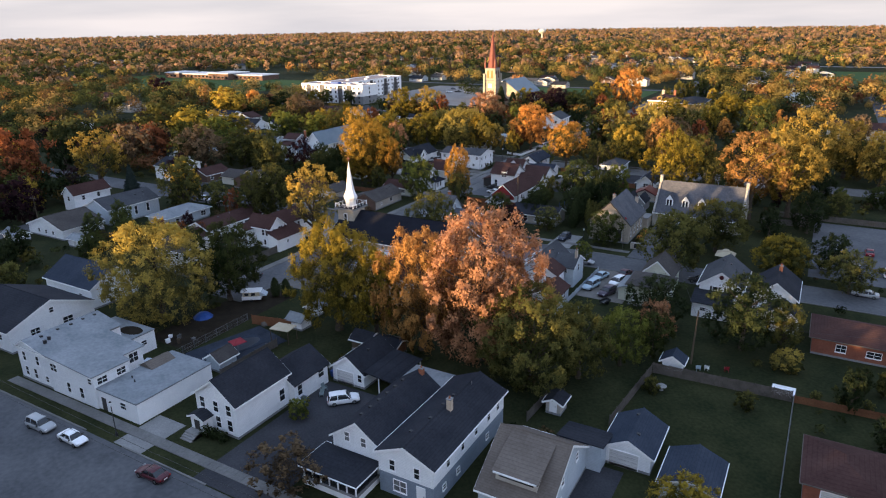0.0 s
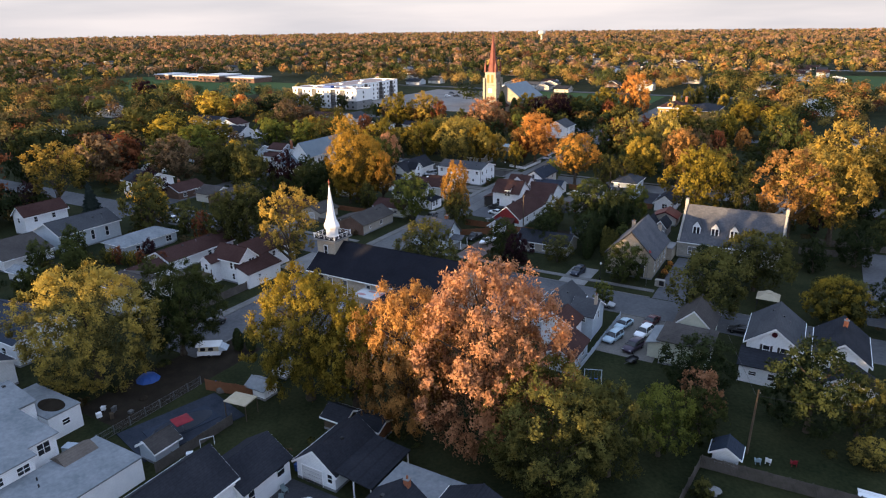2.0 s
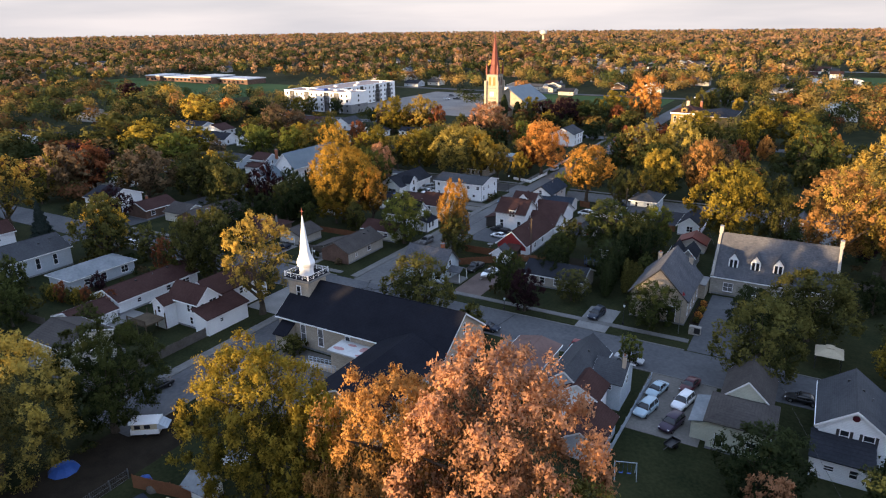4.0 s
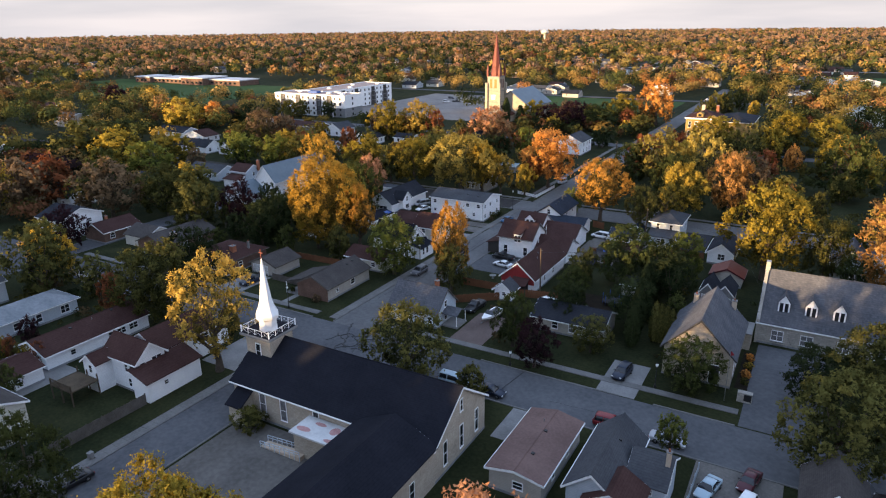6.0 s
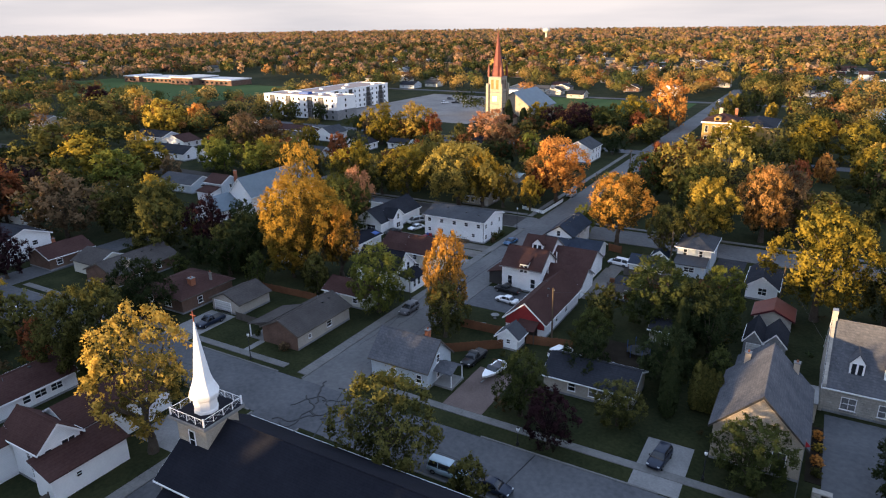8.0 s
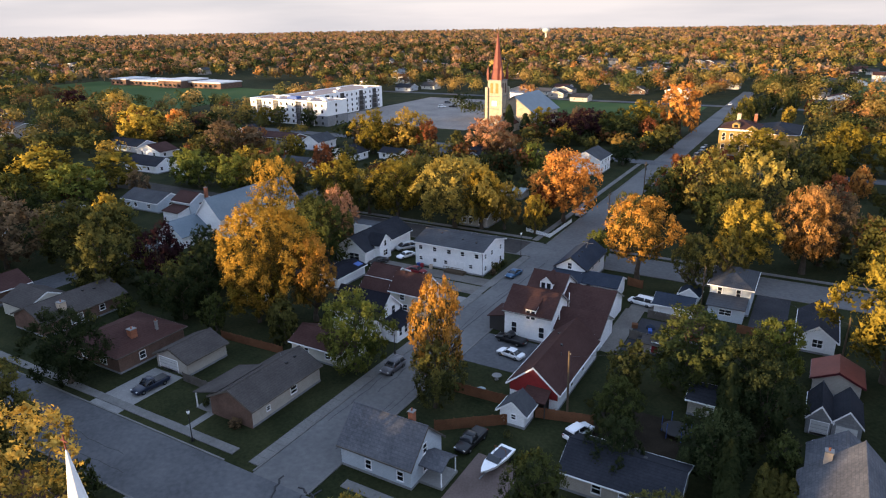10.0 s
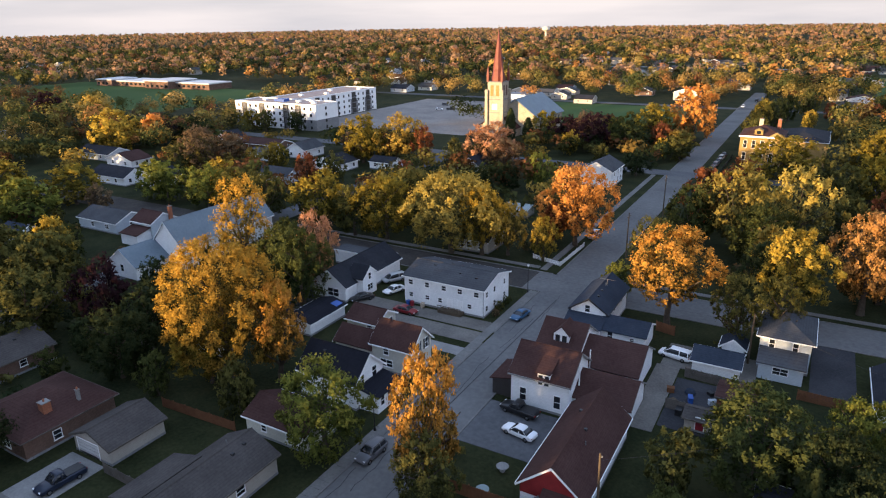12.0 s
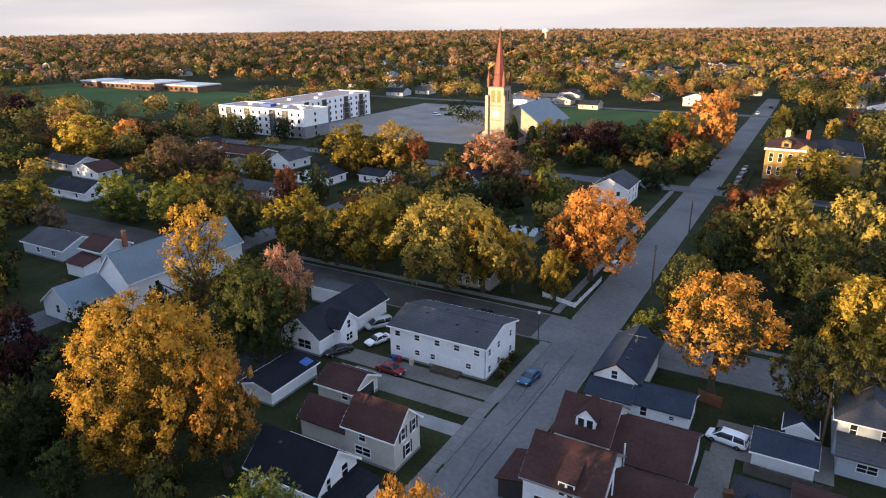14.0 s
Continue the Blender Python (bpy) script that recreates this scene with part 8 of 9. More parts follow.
def car_master(kind, length, wide, tall):
    """One car of each body style along +x; the first slot of body and roof takes the paint."""
    car = thing("car", "", "car")
    hl, hw = length / 2, wide / 2
    belt = 0.90 if kind == "sedan" else 1.04
    deck = belt + (0.04 if kind in ("sedan", "pickup") else 0.0)
    # along the car: place, width, top, bottom
    run = [(-1.0, 0.80, 0.72, 0.46), (-0.975, 0.90, deck - 0.14, 0.36), (-0.92, 0.965, deck - 0.03, 0.29), (-0.70, 1.0, deck, 0.26), (-0.2, 1.0, belt, 0.24), (0.36, 1.0, belt, 0.24), (0.50, 0.995, belt - 0.02, 0.24), (0.74, 0.975, belt - 0.10, 0.26), (0.90, 0.92, belt - 0.20, 0.29), (0.97, 0.84, belt - 0.32, 0.36), (1.0, 0.70, 0.56, 0.46)]
    rings = []
    for fx, fw, top, low in run:
        w = hw * fw
        rings.append(both_sides(fx * hl, [(w * 0.86, low), (w * 0.97, low + 0.07), (w, low + (top - low) * 0.45), (w * 0.985, top - 0.13), (w * 0.93, top - 0.035), (w * 0.78, top), (w * 0.3, top + 0.025)]))
    body = part("body", loft(rings), M["car_white"], car)
    # cabin: glass house narrowing upwards, under a painted roof
    spans = {"sedan": (-hl * 0.72, -hl * 0.36, hl * 0.12, hl * 0.46), "suv": (-hl * 0.95, -hl * 0.80, hl * 0.14, hl * 0.46), "pickup": (-hl * 0.16, -hl * 0.09, hl * 0.20, hl * 0.46), "van": (-hl * 0.96, -hl * 0.88, hl * 0.26, hl * 0.68)}
    b0, t0, t1, b1 = spans[kind]
    wb, wt = hw * 0.91, hw * 0.70
    glass = []
    for x, z in ((b0, belt), (b0 + (t0 - b0) * 0.55, belt + (tall - belt) * 0.62), (t0, tall - 0.05), ((t0 + t1) / 2, tall - 0.02), (t1, tall - 0.06), (t1 + (b1 - t1) * 0.5, belt + (tall - belt) * 0.56), (b1, belt)):
        f = (z - belt) / (tall - belt)
        w = wb + (wt - wb) * f
        glass.append(both_sides(x, [(wb, belt - 0.03), ((wb + w) / 2, belt + (z - belt) * 0.5), (w, max(z - 0.03, belt - 0.02)), (w * 0.6, z)]))
    cab = part("window_glass", loft(glass), M["glass"], car)
    lid = []
    for x, z in ((t0 - 0.16, tall - 0.12), (t0 + 0.06, tall - 0.035), ((t0 + t1) / 2, tall), (t1 - 0.08, tall - 0.035), (t1 + 0.10, tall - 0.11)):
        lid.append(both_sides(x, [(wt * 0.9, z - 0.08), (wt * 1.04, z - 0.045), (wt * 0.92, z - 0.005), (wt * 0.4, z + 0.02)]))
    top = part("roof", loft(lid), M["car_white"], car)
    for ob in (body, cab, top):
        for p in ob.data.polygons:
            p.use_smooth = len(p.vertices) == 4
    box_faces = [(0, 3, 2, 1), (4, 5, 6, 7), (0, 1, 5, 4), (1, 2, 6, 5), (2, 3, 7, 6), (3, 0, 4, 7)]
    for s in (-1, 1):
        # slanting corner pillars and an upright one between the doors
        for xa, xb in ((b0 + 0.10, t0 + 0.06), (b1 - 0.08, t1 + 0.02), ((t0 + t1) / 2 - 0.1, (t0 + t1) / 2 - 0.08)):
            e = 0.055
            part("pillar", Geo().add([(xa - e, s * (wb + 0.014), belt - 0.02), (xa + e, s * (wb + 0.014), belt - 0.02), (xb + e, s * (wt + 0.016), tall - 0.07), (xb - e, s * (wt + 0.016), tall - 0.07), (xa - e, s * (wb - 0.05), belt - 0.02), (xa + e, s * (wb - 0.05), belt - 0.02), (xb + e, s * (wt - 0.05), tall - 0.05), (xb - e, s * (wt - 0.05), tall - 0.05)], box_faces), M["car_white"], car)
    if kind == "pickup":
        part("load_bed", Geo().box(-hl + 0.25, -hl * 0.18, -hw + 0.2, hw - 0.2, belt - 0.25, belt + 0.085), M["black_metal"], car)
    for x in (-hl * 0.60, hl * 0.62):
        for s in (-1, 1):
            w = part("wheel", Geo().tube((x, s * (hw - 0.22), 0.33), (x, s * (hw + 0.015), 0.33), 0.33, 0.33, 16), M["rubber"], car)
            part("rim", Geo().tube((x, s * (hw + 0.005), 0.33), (x, s * (hw + 0.03), 0.33), 0.21, 0.18, 12), M["steel"], w)
    for s in (-1, 1):
        part("headlight", Geo().box(hl * 0.90, hl * 0.968, s * hw * 0.70 - 0.17, s * hw * 0.70 + 0.12, belt - 0.36, belt - 0.24), M["lamp_clear"], car)
        part("tail_light", Geo().box(-hl * 0.995, -hl * 0.93, s * hw * 0.72 - 0.14, s * hw * 0.72 + 0.14, belt - 0.26, belt - 0.12), M["lamp_red"], car)
        part("mirror", Geo().box(hl * 0.30, hl * 0.36, s * (hw + 0.06) - 0.09, s * (hw + 0.06) + 0.09, belt + 0.0, belt + 0.15), M["car_black"], car)
    part("number_plate", Geo().box(-hl - 0.012, -hl + 0.02, -0.26, 0.26, 0.52, 0.66), M["plain_white"], car)
    return car


STYLES = {"sedan": (4.75, 1.84, 1.45), "suv": (4.75, 1.92, 1.75), "pickup": (5.7, 2.0, 1.86), "van": (5.0, 1.96, 1.78)}
WORDS = {"white": "white", "silver": "silver", "black": "black", "navy": "dark blue", "red": "red", "blue": "blue", "grey": "dark grey", "sky": "pale blue-silver", "maroon": "dark red", "purple": "dark plum"}
CARS = {}


def park(kind, colour, x, y, yaw, where, z=0.03):
    if kind not in CARS:
        ob = CARS[kind] = car_master(kind, *STYLES[kind])
        ob.matrix_basis = pose(x, y, z, 0, 0, yaw)
    else:
        ob = copy_thing(CARS[kind], pose(x, y, z, 0, 0, yaw))
    for o in ob.children:
        if o.name.split(".")[0] in ("body", "roof", "pillar"):
            o.material_slots[0].link = "OBJECT"
            o.material_slots[0].material = M["car_" + colour]
    return tagged(ob, f"{WORDS[colour]} {kind if kind != 'suv' else 'sport utility car'} parked {where}", "car")


park("suv", "silver", -86.0, 38.6, 2, "on the broad street")
park("sedan", "white", -79.0, 38.9, 0, "on the broad street")
park("sedan", "maroon", -63.0, 39.2, 182, "on the broad street")
park("suv", "white", -52.6, 64.2, 44, "on the dark drive", 0.045)
park("sedan", "silver", 15.4, 145.0, 180, "beside the far kerb")
park("sedan", "sky", -34.0, 130.4, 256, "in the gravel yard", 0.045)
park("suv", "sky", -34.2, 124.2, 256, "in the gravel yard", 0.045)
park("suv", "white", -29.9, 128.6, 256, "in the gravel yard", 0.045)
park("suv", "purple", -30.2, 122.2, 254, "in the gravel yard", 0.045)
park("sedan", "maroon", -29.9, 134.0, 258, "in the gravel yard", 0.045)
trailer = thing("utility_trailer", "small dark utility trailer behind the parked cars", "trailer", -29.2, 117.6, 0.03, 250)
part("tray", Geo().box(-1.0, 1.0, -0.6, 0.6, 0.45, 0.52).box(-1.0, 1.0, -0.62, -0.58, 0.45, 0.85).box(-1.0, 1.0, 0.58, 0.62, 0.45, 0.85).box(-1.02, -0.98, -0.58, 0.58, 0.45, 0.85), M["black_metal"], trailer)
part("drawbar", Geo().box(1.0, 2.1, -0.04, 0.04, 0.42, 0.5), M["black_metal"], trailer)
for sy in (-0.68, 0.68):
    part("wheel", Geo().tube((0, sy - 0.08, 0.28), (0, sy + 0.08, 0.28), 0.28, 0.28, 14), M["rubber"], trailer)
park("sedan", "silver", -40.2, 137.9, 0, "beside the kerb")
park("suv", "red", -47.8, 137.8, 0, "beside the kerb")
park("sedan", "navy", -66.0, 137.6, 0, "beside the church")
park("van", "sky", -72.2, 137.6, 0, "beside the church")
park("suv", "navy", -50.2, 152.4, 262, "on the pale drive", 0.045)
park("pickup", "black", -82.2, 164.2, 265, "on the brown drive", 0.045)
park("suv", "white", -70.6, 172.6, 70, "beside the cedar fence")
park("suv", "grey", -101.9, 175.4, 268, "beside the kerb")
park("sedan", "blue", -101.6, 221.4, 262, "beside the kerb")
park("sedan", "white", -87.4, 188.2, 170, "in the asphalt yard", 0.045)
park("pickup", "black", -89.4, 192.9, 172, "in the asphalt yard", 0.045)
park("sedan", "red", -121.2, 213.4, 0, "beside the apartment house", 0.045)
park("sedan", "white", -128.6, 220.6, 250, "beside the apartment house")
park("van", "silver", -131.9, 225.5, 240, "beside the apartment house")
park("sedan", "black", -132.0, 214.4, 240, "beside the low shed", 0.045)
park("van", "white", -73.9, 219.0, 170, "in the gravel yard", 0.045)
park("pickup", "navy", -131.2, 153.4, 265, "on the concrete drive", 0.045)
park("sedan", "black", -101.6, 94.4, 264, "on the street")
park("sedan", "black", -14.8, 137.8, 180, "beside the kerb")
park("suv", "black", -8.0, 137.8, 180, "beside the kerb")
park("suv", "silver", -103.9, 272.5, 268, "under the orange maple")
park("sedan", "silver", -160.5, 138.0, 0, "on the cross street")
park("suv", "white", -166.5, 138.2, 0, "on the cross street")
park("sedan", "white", -101.0, 552, 268, "on the far street")
park("suv", "black", -96.6, 584, 88, "on the far street")
park("sedan", "black", -117.5, 238.4, 90, "beside the crossing")
park("sedan", "navy", -152, 346, 0, "on the street by the lawns")
for i, c in enumerate(("black", "grey", "black", "silver", "navy")):
    park("suv" if i % 2 else "sedan", c, -90.2, 366 + 7 * i, 88, "beside the villa")
for i, c in enumerate(("white", "silver", "black", "red", "white", "grey")):
    park("sedan" if i % 2 else "suv", c, 8 + 3 * i, 160 + (i % 2) * 14, 90, "in the parking lot")

boat = thing("motor_boat", "white motor boat with dark windscreen on a trailer", "boat", -77.4, 161.6, 0.04, 262)
hull = Geo()
for i in range(1):
    secs = [(-2.9, 1.05, 0.55), (-1.0, 1.12, 0.55), (1.2, 0.95, 0.62), (2.6, 0.42, 0.8), (3.2, 0.05, 1.05)]
    vs, fs = [], []
    for x, w, zl in secs:
        vs += [(x, -w, 1.25), (x, -w * 0.8, zl + 0.1), (x, 0, zl - 0.05), (x, w * 0.8, zl + 0.1), (x, w, 1.25)]
    for k in range(4):
        fs += [(5 * k + j, 5 * k + j + 1, 5 * k + j + 6, 5 * k + j + 5) for j in range(4)] + [(5 * k + 4, 5 * k, 5 * k + 5, 5 * k + 9)]
    hull.add(vs, fs + [(0, 1, 2, 3, 4), (24, 23, 22, 21, 20)])
part("hull", hull, M["plain_white"], boat)
part("cockpit", Geo().box(-2.4, 0.2, -0.8, 0.8, 1.1, 1.27), M["car_navy"], boat)
part("windscreen", Geo().prism([(0.1, 1.25), (1.0, 1.27), (0.4, 1.75), (0.2, 1.75)], -0.85, 0.85), M["glass"], boat)
part("canopy_arch", Geo().tube((-0.9, -0.9, 1.25), (-0.9, -0.8, 2.2), 0.04, 0.04, 6).tube((-0.9, 0.9, 1.25), (-0.9, 0.8, 2.2), 0.04, 0.04, 6).tube((-0.9, -0.8, 2.2), (-0.9, 0.8, 2.2), 0.05, 0.05, 6), M["cedar"], boat)
part("trailer", Geo().box(-2.6, 3.6, -0.08, 0.08, 0.38, 0.48).box(-1.6, -1.4, -1.1, 1.1, 0.3, 0.48), M["steel"], boat)
for s in (-1.1, 1.1):
    part("wheel", Geo().tube((-1.5, s - 0.1, 0.32), (-1.5, s + 0.1, 0.32), 0.32, 0.32, 14), M["rubber"], boat)

camper = thing("camper_trailer", "old white folding camper trailer beside trees", "camper", -92.9, 85.9, 0, 35)
part("body", Geo().box(-1.9, 1.9, -1.05, 1.05, 0.5, 1.2), M["plain_white"], camper)
part("canvas", Geo().box(-1.7, 1.7, -0.98, 0.98, 1.2, 2.15), M["tarp_cream"], camper)
part("roof", Geo().prism([(-1.15, 2.15), (1.15, 2.15), (0.9, 2.4), (-0.9, 2.4)], -2.0, 2.0, "x"), M["plain_white"], camper)
part("bunk_end", Geo().prism([(1.7, 1.2), (3.1, 1.3), (1.75, 2.2)], -1.0, 1.0), M["pale_blue"], camper)
for x in (-0.9, 0.4):
    part("window", Geo().box(x - 0.4, x + 0.4, -1.0, -0.97, 1.35, 1.95), M["glass"], camper)
for s in (-1.0, 1.0):
    part("wheel", Geo().tube((0, s - 0.1, 0.3), (0, s + 0.1, 0.3), 0.3, 0.3, 14), M["rubber"], camper)

for k, (x, y, yaw, kind, colour) in enumerate(((-262, 470, 20, "suv", "white"), (-256, 474, 15, "pickup", "black"), (-249, 476, 20, "van", "white"), (-240, 466, 100, "sedan", "silver"), (-270, 492, 10, "suv", "grey"), (-232, 488, 95, "pickup", "red"), (-224, 470, 60, "sedan", "white"))):
    park(kind, colour, x, y, yaw, "in the apartment lot")

# ---- fences ----


def fence(label, x0, y0, x1, y1, h, mat, style="board"):
    """A fence of posts and bays; each bay has its own boards."""
    length = math.hypot(x1 - x0, y1 - y0)
    f = thing("fence", label, "fence", x0, y0, 0, math.degrees(math.atan2(y1 - y0, x1 - x0)))
    n = max(1, round(length / 2.4))
    bay = length / n
    g = Geo()
    r = random.Random(int(length * 10))
    for j in range(n):
        o = j * bay
        if style == "chain":
            for z in (0.1, h * 0.5, h):
                g.tube((o, 0, z), (o + bay, 0, z), 0.022, 0.022, 5)
            for i in range(10):
                g.tube((o + bay * i / 10, 0, 0.05), (o + bay * (i + 1) / 10, 0, h), 0.008, 0.008, 4)
                g.tube((o + bay * (i + 1) / 10, 0, 0.05), (o + bay * i / 10, 0, h), 0.008, 0.008, 4)
        else:
            board, gap = (0.15, 0.012) if style == "board" else (0.09, 0.07)
            k = int(bay / (board + gap))
            for i in range(k):
                a = o + i * bay / k
                g.box(a + gap / 2, a + bay / k - gap / 2, -0.015, 0.015, 0.04, h + r.uniform(-0.05, 0.04))
            for z in (0.35, h - 0.3):
                g.box(o, o + bay, 0.016, 0.06, z, z + 0.09)
    tagged(part("wire_mesh" if style == "chain" else "boarding", g, M[mat], f), kind="stuff")
    pm = Geo().box(-0.06, 0.06, 0.0, 0.12, 0, h + 0.08).mesh("post", M[mat])
    for i in range(n + 1):
        p = new("post", pm)
        p.parent, p.location = f, (i * bay, 0, 0)
    return f


fence("tall weathered board fence behind the lawn", -14.6, 94.6, 5.0, 95.5, 1.8, "fence_wood")
fence("weathered board fence beside the garage", -16.4, 77, -14.7, 94.4, 1.7, "fence_wood")
fence("wire fence beside the lawn", 5.2, 95.2, 5.0, 66, 1.3, "steel", "chain")
fence("low red-brown board fence", 5.4, 95.5, 24, 96.6, 1.2, "cedar")
fence("dark board fence along the street", -109.6, 92.5, -109.3, 110.6, 1.8, "fence_wood")
fence("cedar board fence behind the red house", -90.2, 174.4, -80.2, 174.7, 1.7, "cedar")
fence("cedar board fence beside the shed", -77.2, 173.8, -69.6, 175.6, 1.7, "cedar")
fence("cedar board fence by the cottage drive", -87.8, 164.4, -79.4, 170.8, 1.7, "cedar")
fence("cedar board fence behind the bungalow", -134.6, 170.4, -121, 171, 1.5, "cedar")
fence("dark board fence beside the garage", -128.6, 157.2, -120.8, 157.0, 1.5, "fence_wood")
fence("white picket fence round the corner garden", -111.6, 252.0, -104.4, 249.8, 1.0, "plain_white", "picket")
fence("white picket fence along the street", -104.3, 250.0, -103.9, 265, 1.0, "plain_white", "picket")
fence("reddish board screen by the deck", -78.8, 227.6, -75.6, 226.8, 1.8, "cedar")
fence("brown board fence by the drive", -56.4, 214.6, -48.2, 214.4, 1.6, "cedar")
fence("grey board fence by the pool", -74.2, 60.5, -74.0, 73, 1.6, "fence_wood")
fence("wire fence by the pool", -86.4, 60.7, -86.6, 78.4, 1.4, "steel", "chain")
fence("cedar board screen round the terrace", -84.6, 77.6, -76.6, 79.4, 1.9, "cedar")
fence("board fence behind the grey house", -36.0, 108, -35.6, 134, 1.1, "pale_blue", "picket")
fence("board fence between back yards", -26.8, 72.6, -26.4, 79, 1.6, "fence_wood")
fence("grey board fence behind the stone hall", -8, 190, 4, 192, 1.7, "fence_wood")
fence("board fence along the lane", -4, 199.5, 26, 200, 1.6, "fence_wood")
fence("board fence of the long bungalow", -166, 98, -140, 99.2, 1.6, "fence_wood")
fence("dark fence between gardens", -168, 180, -150, 181, 1.5, "fence_wood")
fence("dark iron fence of the villa", -87, 362, -87, 392, 1.2, "black_metal", "picket")

# ---- poles, lamps and cables ----


def utility_pole(x, y, h, lean=0.0, turn=0.0, can=True, crossarm=True):
    p = thing("utility_pole", "weathered wooden utility pole" + (" with crossarm" if crossarm else " with bare top"), "utility pole", x, y, 0, turn)
    p.rotation_euler.y = radians(lean)
    part("pole", Geo().tube((0, 0, -0.05), (0, 0, h), 0.17, 0.11, 10), M["wood"], p)
    if crossarm:
        arm = part("crossarm", Geo().box(-1.15, 1.15, -0.06, 0.06, h - 0.9, h - 0.76), M["wood"], p)
        for u in (-1.05, -0.4, 0.4, 1.05):
            part("insulator", Geo().lathe(u, 0, [(0.05, h - 0.76), (0.06, h - 0.66), (0.03, h - 0.58)], 8), M["concrete"], arm)
    else:
        part("insulator", Geo().lathe(0.2, 0, [(0.05, h - 0.5), (0.07, h - 0.4), (0.03, h - 0.3)], 8), M["concrete"], p)
    if can:
        part("transformer", Geo().tube((0.34, 0, h - 2.6), (0.34, 0, h - 1.6), 0.24, 0.24, 12), M["steel"], p)
    return p


def street_lamp(x, y, h, mat="black_metal"):
    p = thing("street_lamp", "dark lamp post with globe lantern beside the pavement", "street lamp", x, y)
    part("base", Geo().lathe(0, 0, [(0.2, 0), (0.2, 0.35), (0.1, 0.6)], 10), M[mat], p)
    part("post", Geo().tube((0, 0, 0.5), (0, 0, h - 0.5), 0.075, 0.055, 8), M[mat], p)
    part("lantern", Geo().lathe(0, 0, [(0.09, h - 0.5), (0.2, h - 0.3), (0.22, h - 0.1), (0.12, h + 0.05)], 10), M["plain_white"], p)
    part("cap", Geo().lathe(0, 0, [(0.2, h + 0.05), (0.12, h + 0.14), (0.02, h + 0.26)], 10), M[mat], p)
    return p


def cable(a, b, sag=0.5, r=0.018):
    verts, faces = [], []
    for i in range(11):
        c = Vector(a).lerp(Vector(b), i / 10) - Vector((0, 0, sag * 4 * (i / 10) * (1 - i / 10)))
        out = Vector((b[1] - a[1], a[0] - b[0], 0)).normalized() * r
        verts += [tuple(c + out), tuple(c + Vector((0, 0, r))), tuple(c - out), tuple(c - Vector((0, 0, r)))]
        if i:
            k = 4 * (i - 1)
            faces += [(k + j, k + (j + 1) % 4, k + 4 + (j + 1) % 4, k + 4 + j) for j in range(4)]
    return single("overhead_cable", Geo().add(verts, faces), M["black_metal"], "dark overhead cable between poles", "cable")


utility_pole(-9.9, 100.4, 9.5, 1.5, 20, False, False)
utility_pole(-103.9, 91.0, 9.5, 0, 80)
utility_pole(-73.2, 175.4, 10.5, -1.0, 10, False, False)
utility_pole(-63.6, 222.4, 8.5, 0, 20, False, False)
utility_pole(-92.9, 298.2, 11.5, 0, 85)
utility_pole(-93.2, 262, 10.5, 0, 85, False)
utility_pole(-41.0, 206.8, 9.5, 1.0, 10, False, False)
utility_pole(-147, 150.6, 9.0, 0, 85, False)
utility_pole(-186, 96, 9.0, 0, 10, False)
utility_pole(-110, 35.5, 9.6, 0, 88)
utility_pole(-20, 34.6, 9.6, 0, 88)
utility_pole(-155.6, 196, 9.0, 0, 30, False)
for dy in (-0.9, 0.9):
    cable((-110, 35.5 + dy, 8.9), (-20, 34.6 + dy, 8.9), 1.0, 0.03)
cable((-9.9, 100.4, 8.7), (-41, 206, 8.8), 2.0)
cable((-73.2, 175.4, 9.7), (-41, 206, 8.8), 1.0)
cable((-63.6, 222.4, 7.8), (-41, 206, 8.8), 0.5)
cable((-92.9, 298.2, 10.8), (-93.2, 262, 9.8), 0.5)
cable((-9.9, 100.4, 8.7), (24, 116, 5), 0.8)
for x, y, h in ((-75.0, 42.6, 5.2), (-104.9, 232.8, 6.0), (-114.8, 147.2, 4.6), (-44.9, 151.4, 4.0), (-67.0, 147.0, 2.6), (-104.6, 180, 5.0)):
    street_lamp(x, y, h)
flag = thing("flagpole", "slim white flagpole with small red pennant", "flagpole", -35.2, 152.4)
part("pole", Geo().tube((0, 0, 0), (0, 0, 8.4), 0.05, 0.03, 8), M["steel"], flag)
part("pennant", Geo().prism([(0.0, 7.4), (0.0, 8.2), (0.55, 7.6)], -0.01, 0.01), M["red_cloth"], flag)

# ---- garden things ----
sign = thing("stone_sign", "stone sign block with dark plaque beside the drive", "sign", -32.6, 153.6)
part("block", Geo().box(-1.0, 1.0, -0.45, 0.45, 0, 1.5), M["stone"], sign)
part("plaque", Geo().box(-0.1, 0.9, -0.48, -0.44, 0.3, 1.35), M["black_metal"], sign)
for x, y, m, r in ((-33.3, 167.2, "orange", 0.9), (-33.1, 164.2, "yellow", 0.8), (-33.2, 161.2, "orange", 0.9), (-33.2, 158.6, "olive", 0.8)):
    tree(x, y, 1.2, r, m, "lite", 0.0, "flower_bush", "in a bed")
bed = slab("flower_bed", "dark soil bed along the chapel", -34.4, -32.6, 157, 170, 0.06, "soil", "flower bed")
pool = thing("swimming_pool", "covered dark swimming pool with tiled rim", "pool", -80.0, 69.2, 0, -14)
part("deck", Geo().box(-4.6, 4.4, -7.2, 7.4, 0, 0.14), M["pool_deck"], pool)
part("rim", Geo().box(-2.4, 2.2, -4.6, 4.8, 0.14, 0.22), M["roof_blue"], pool)
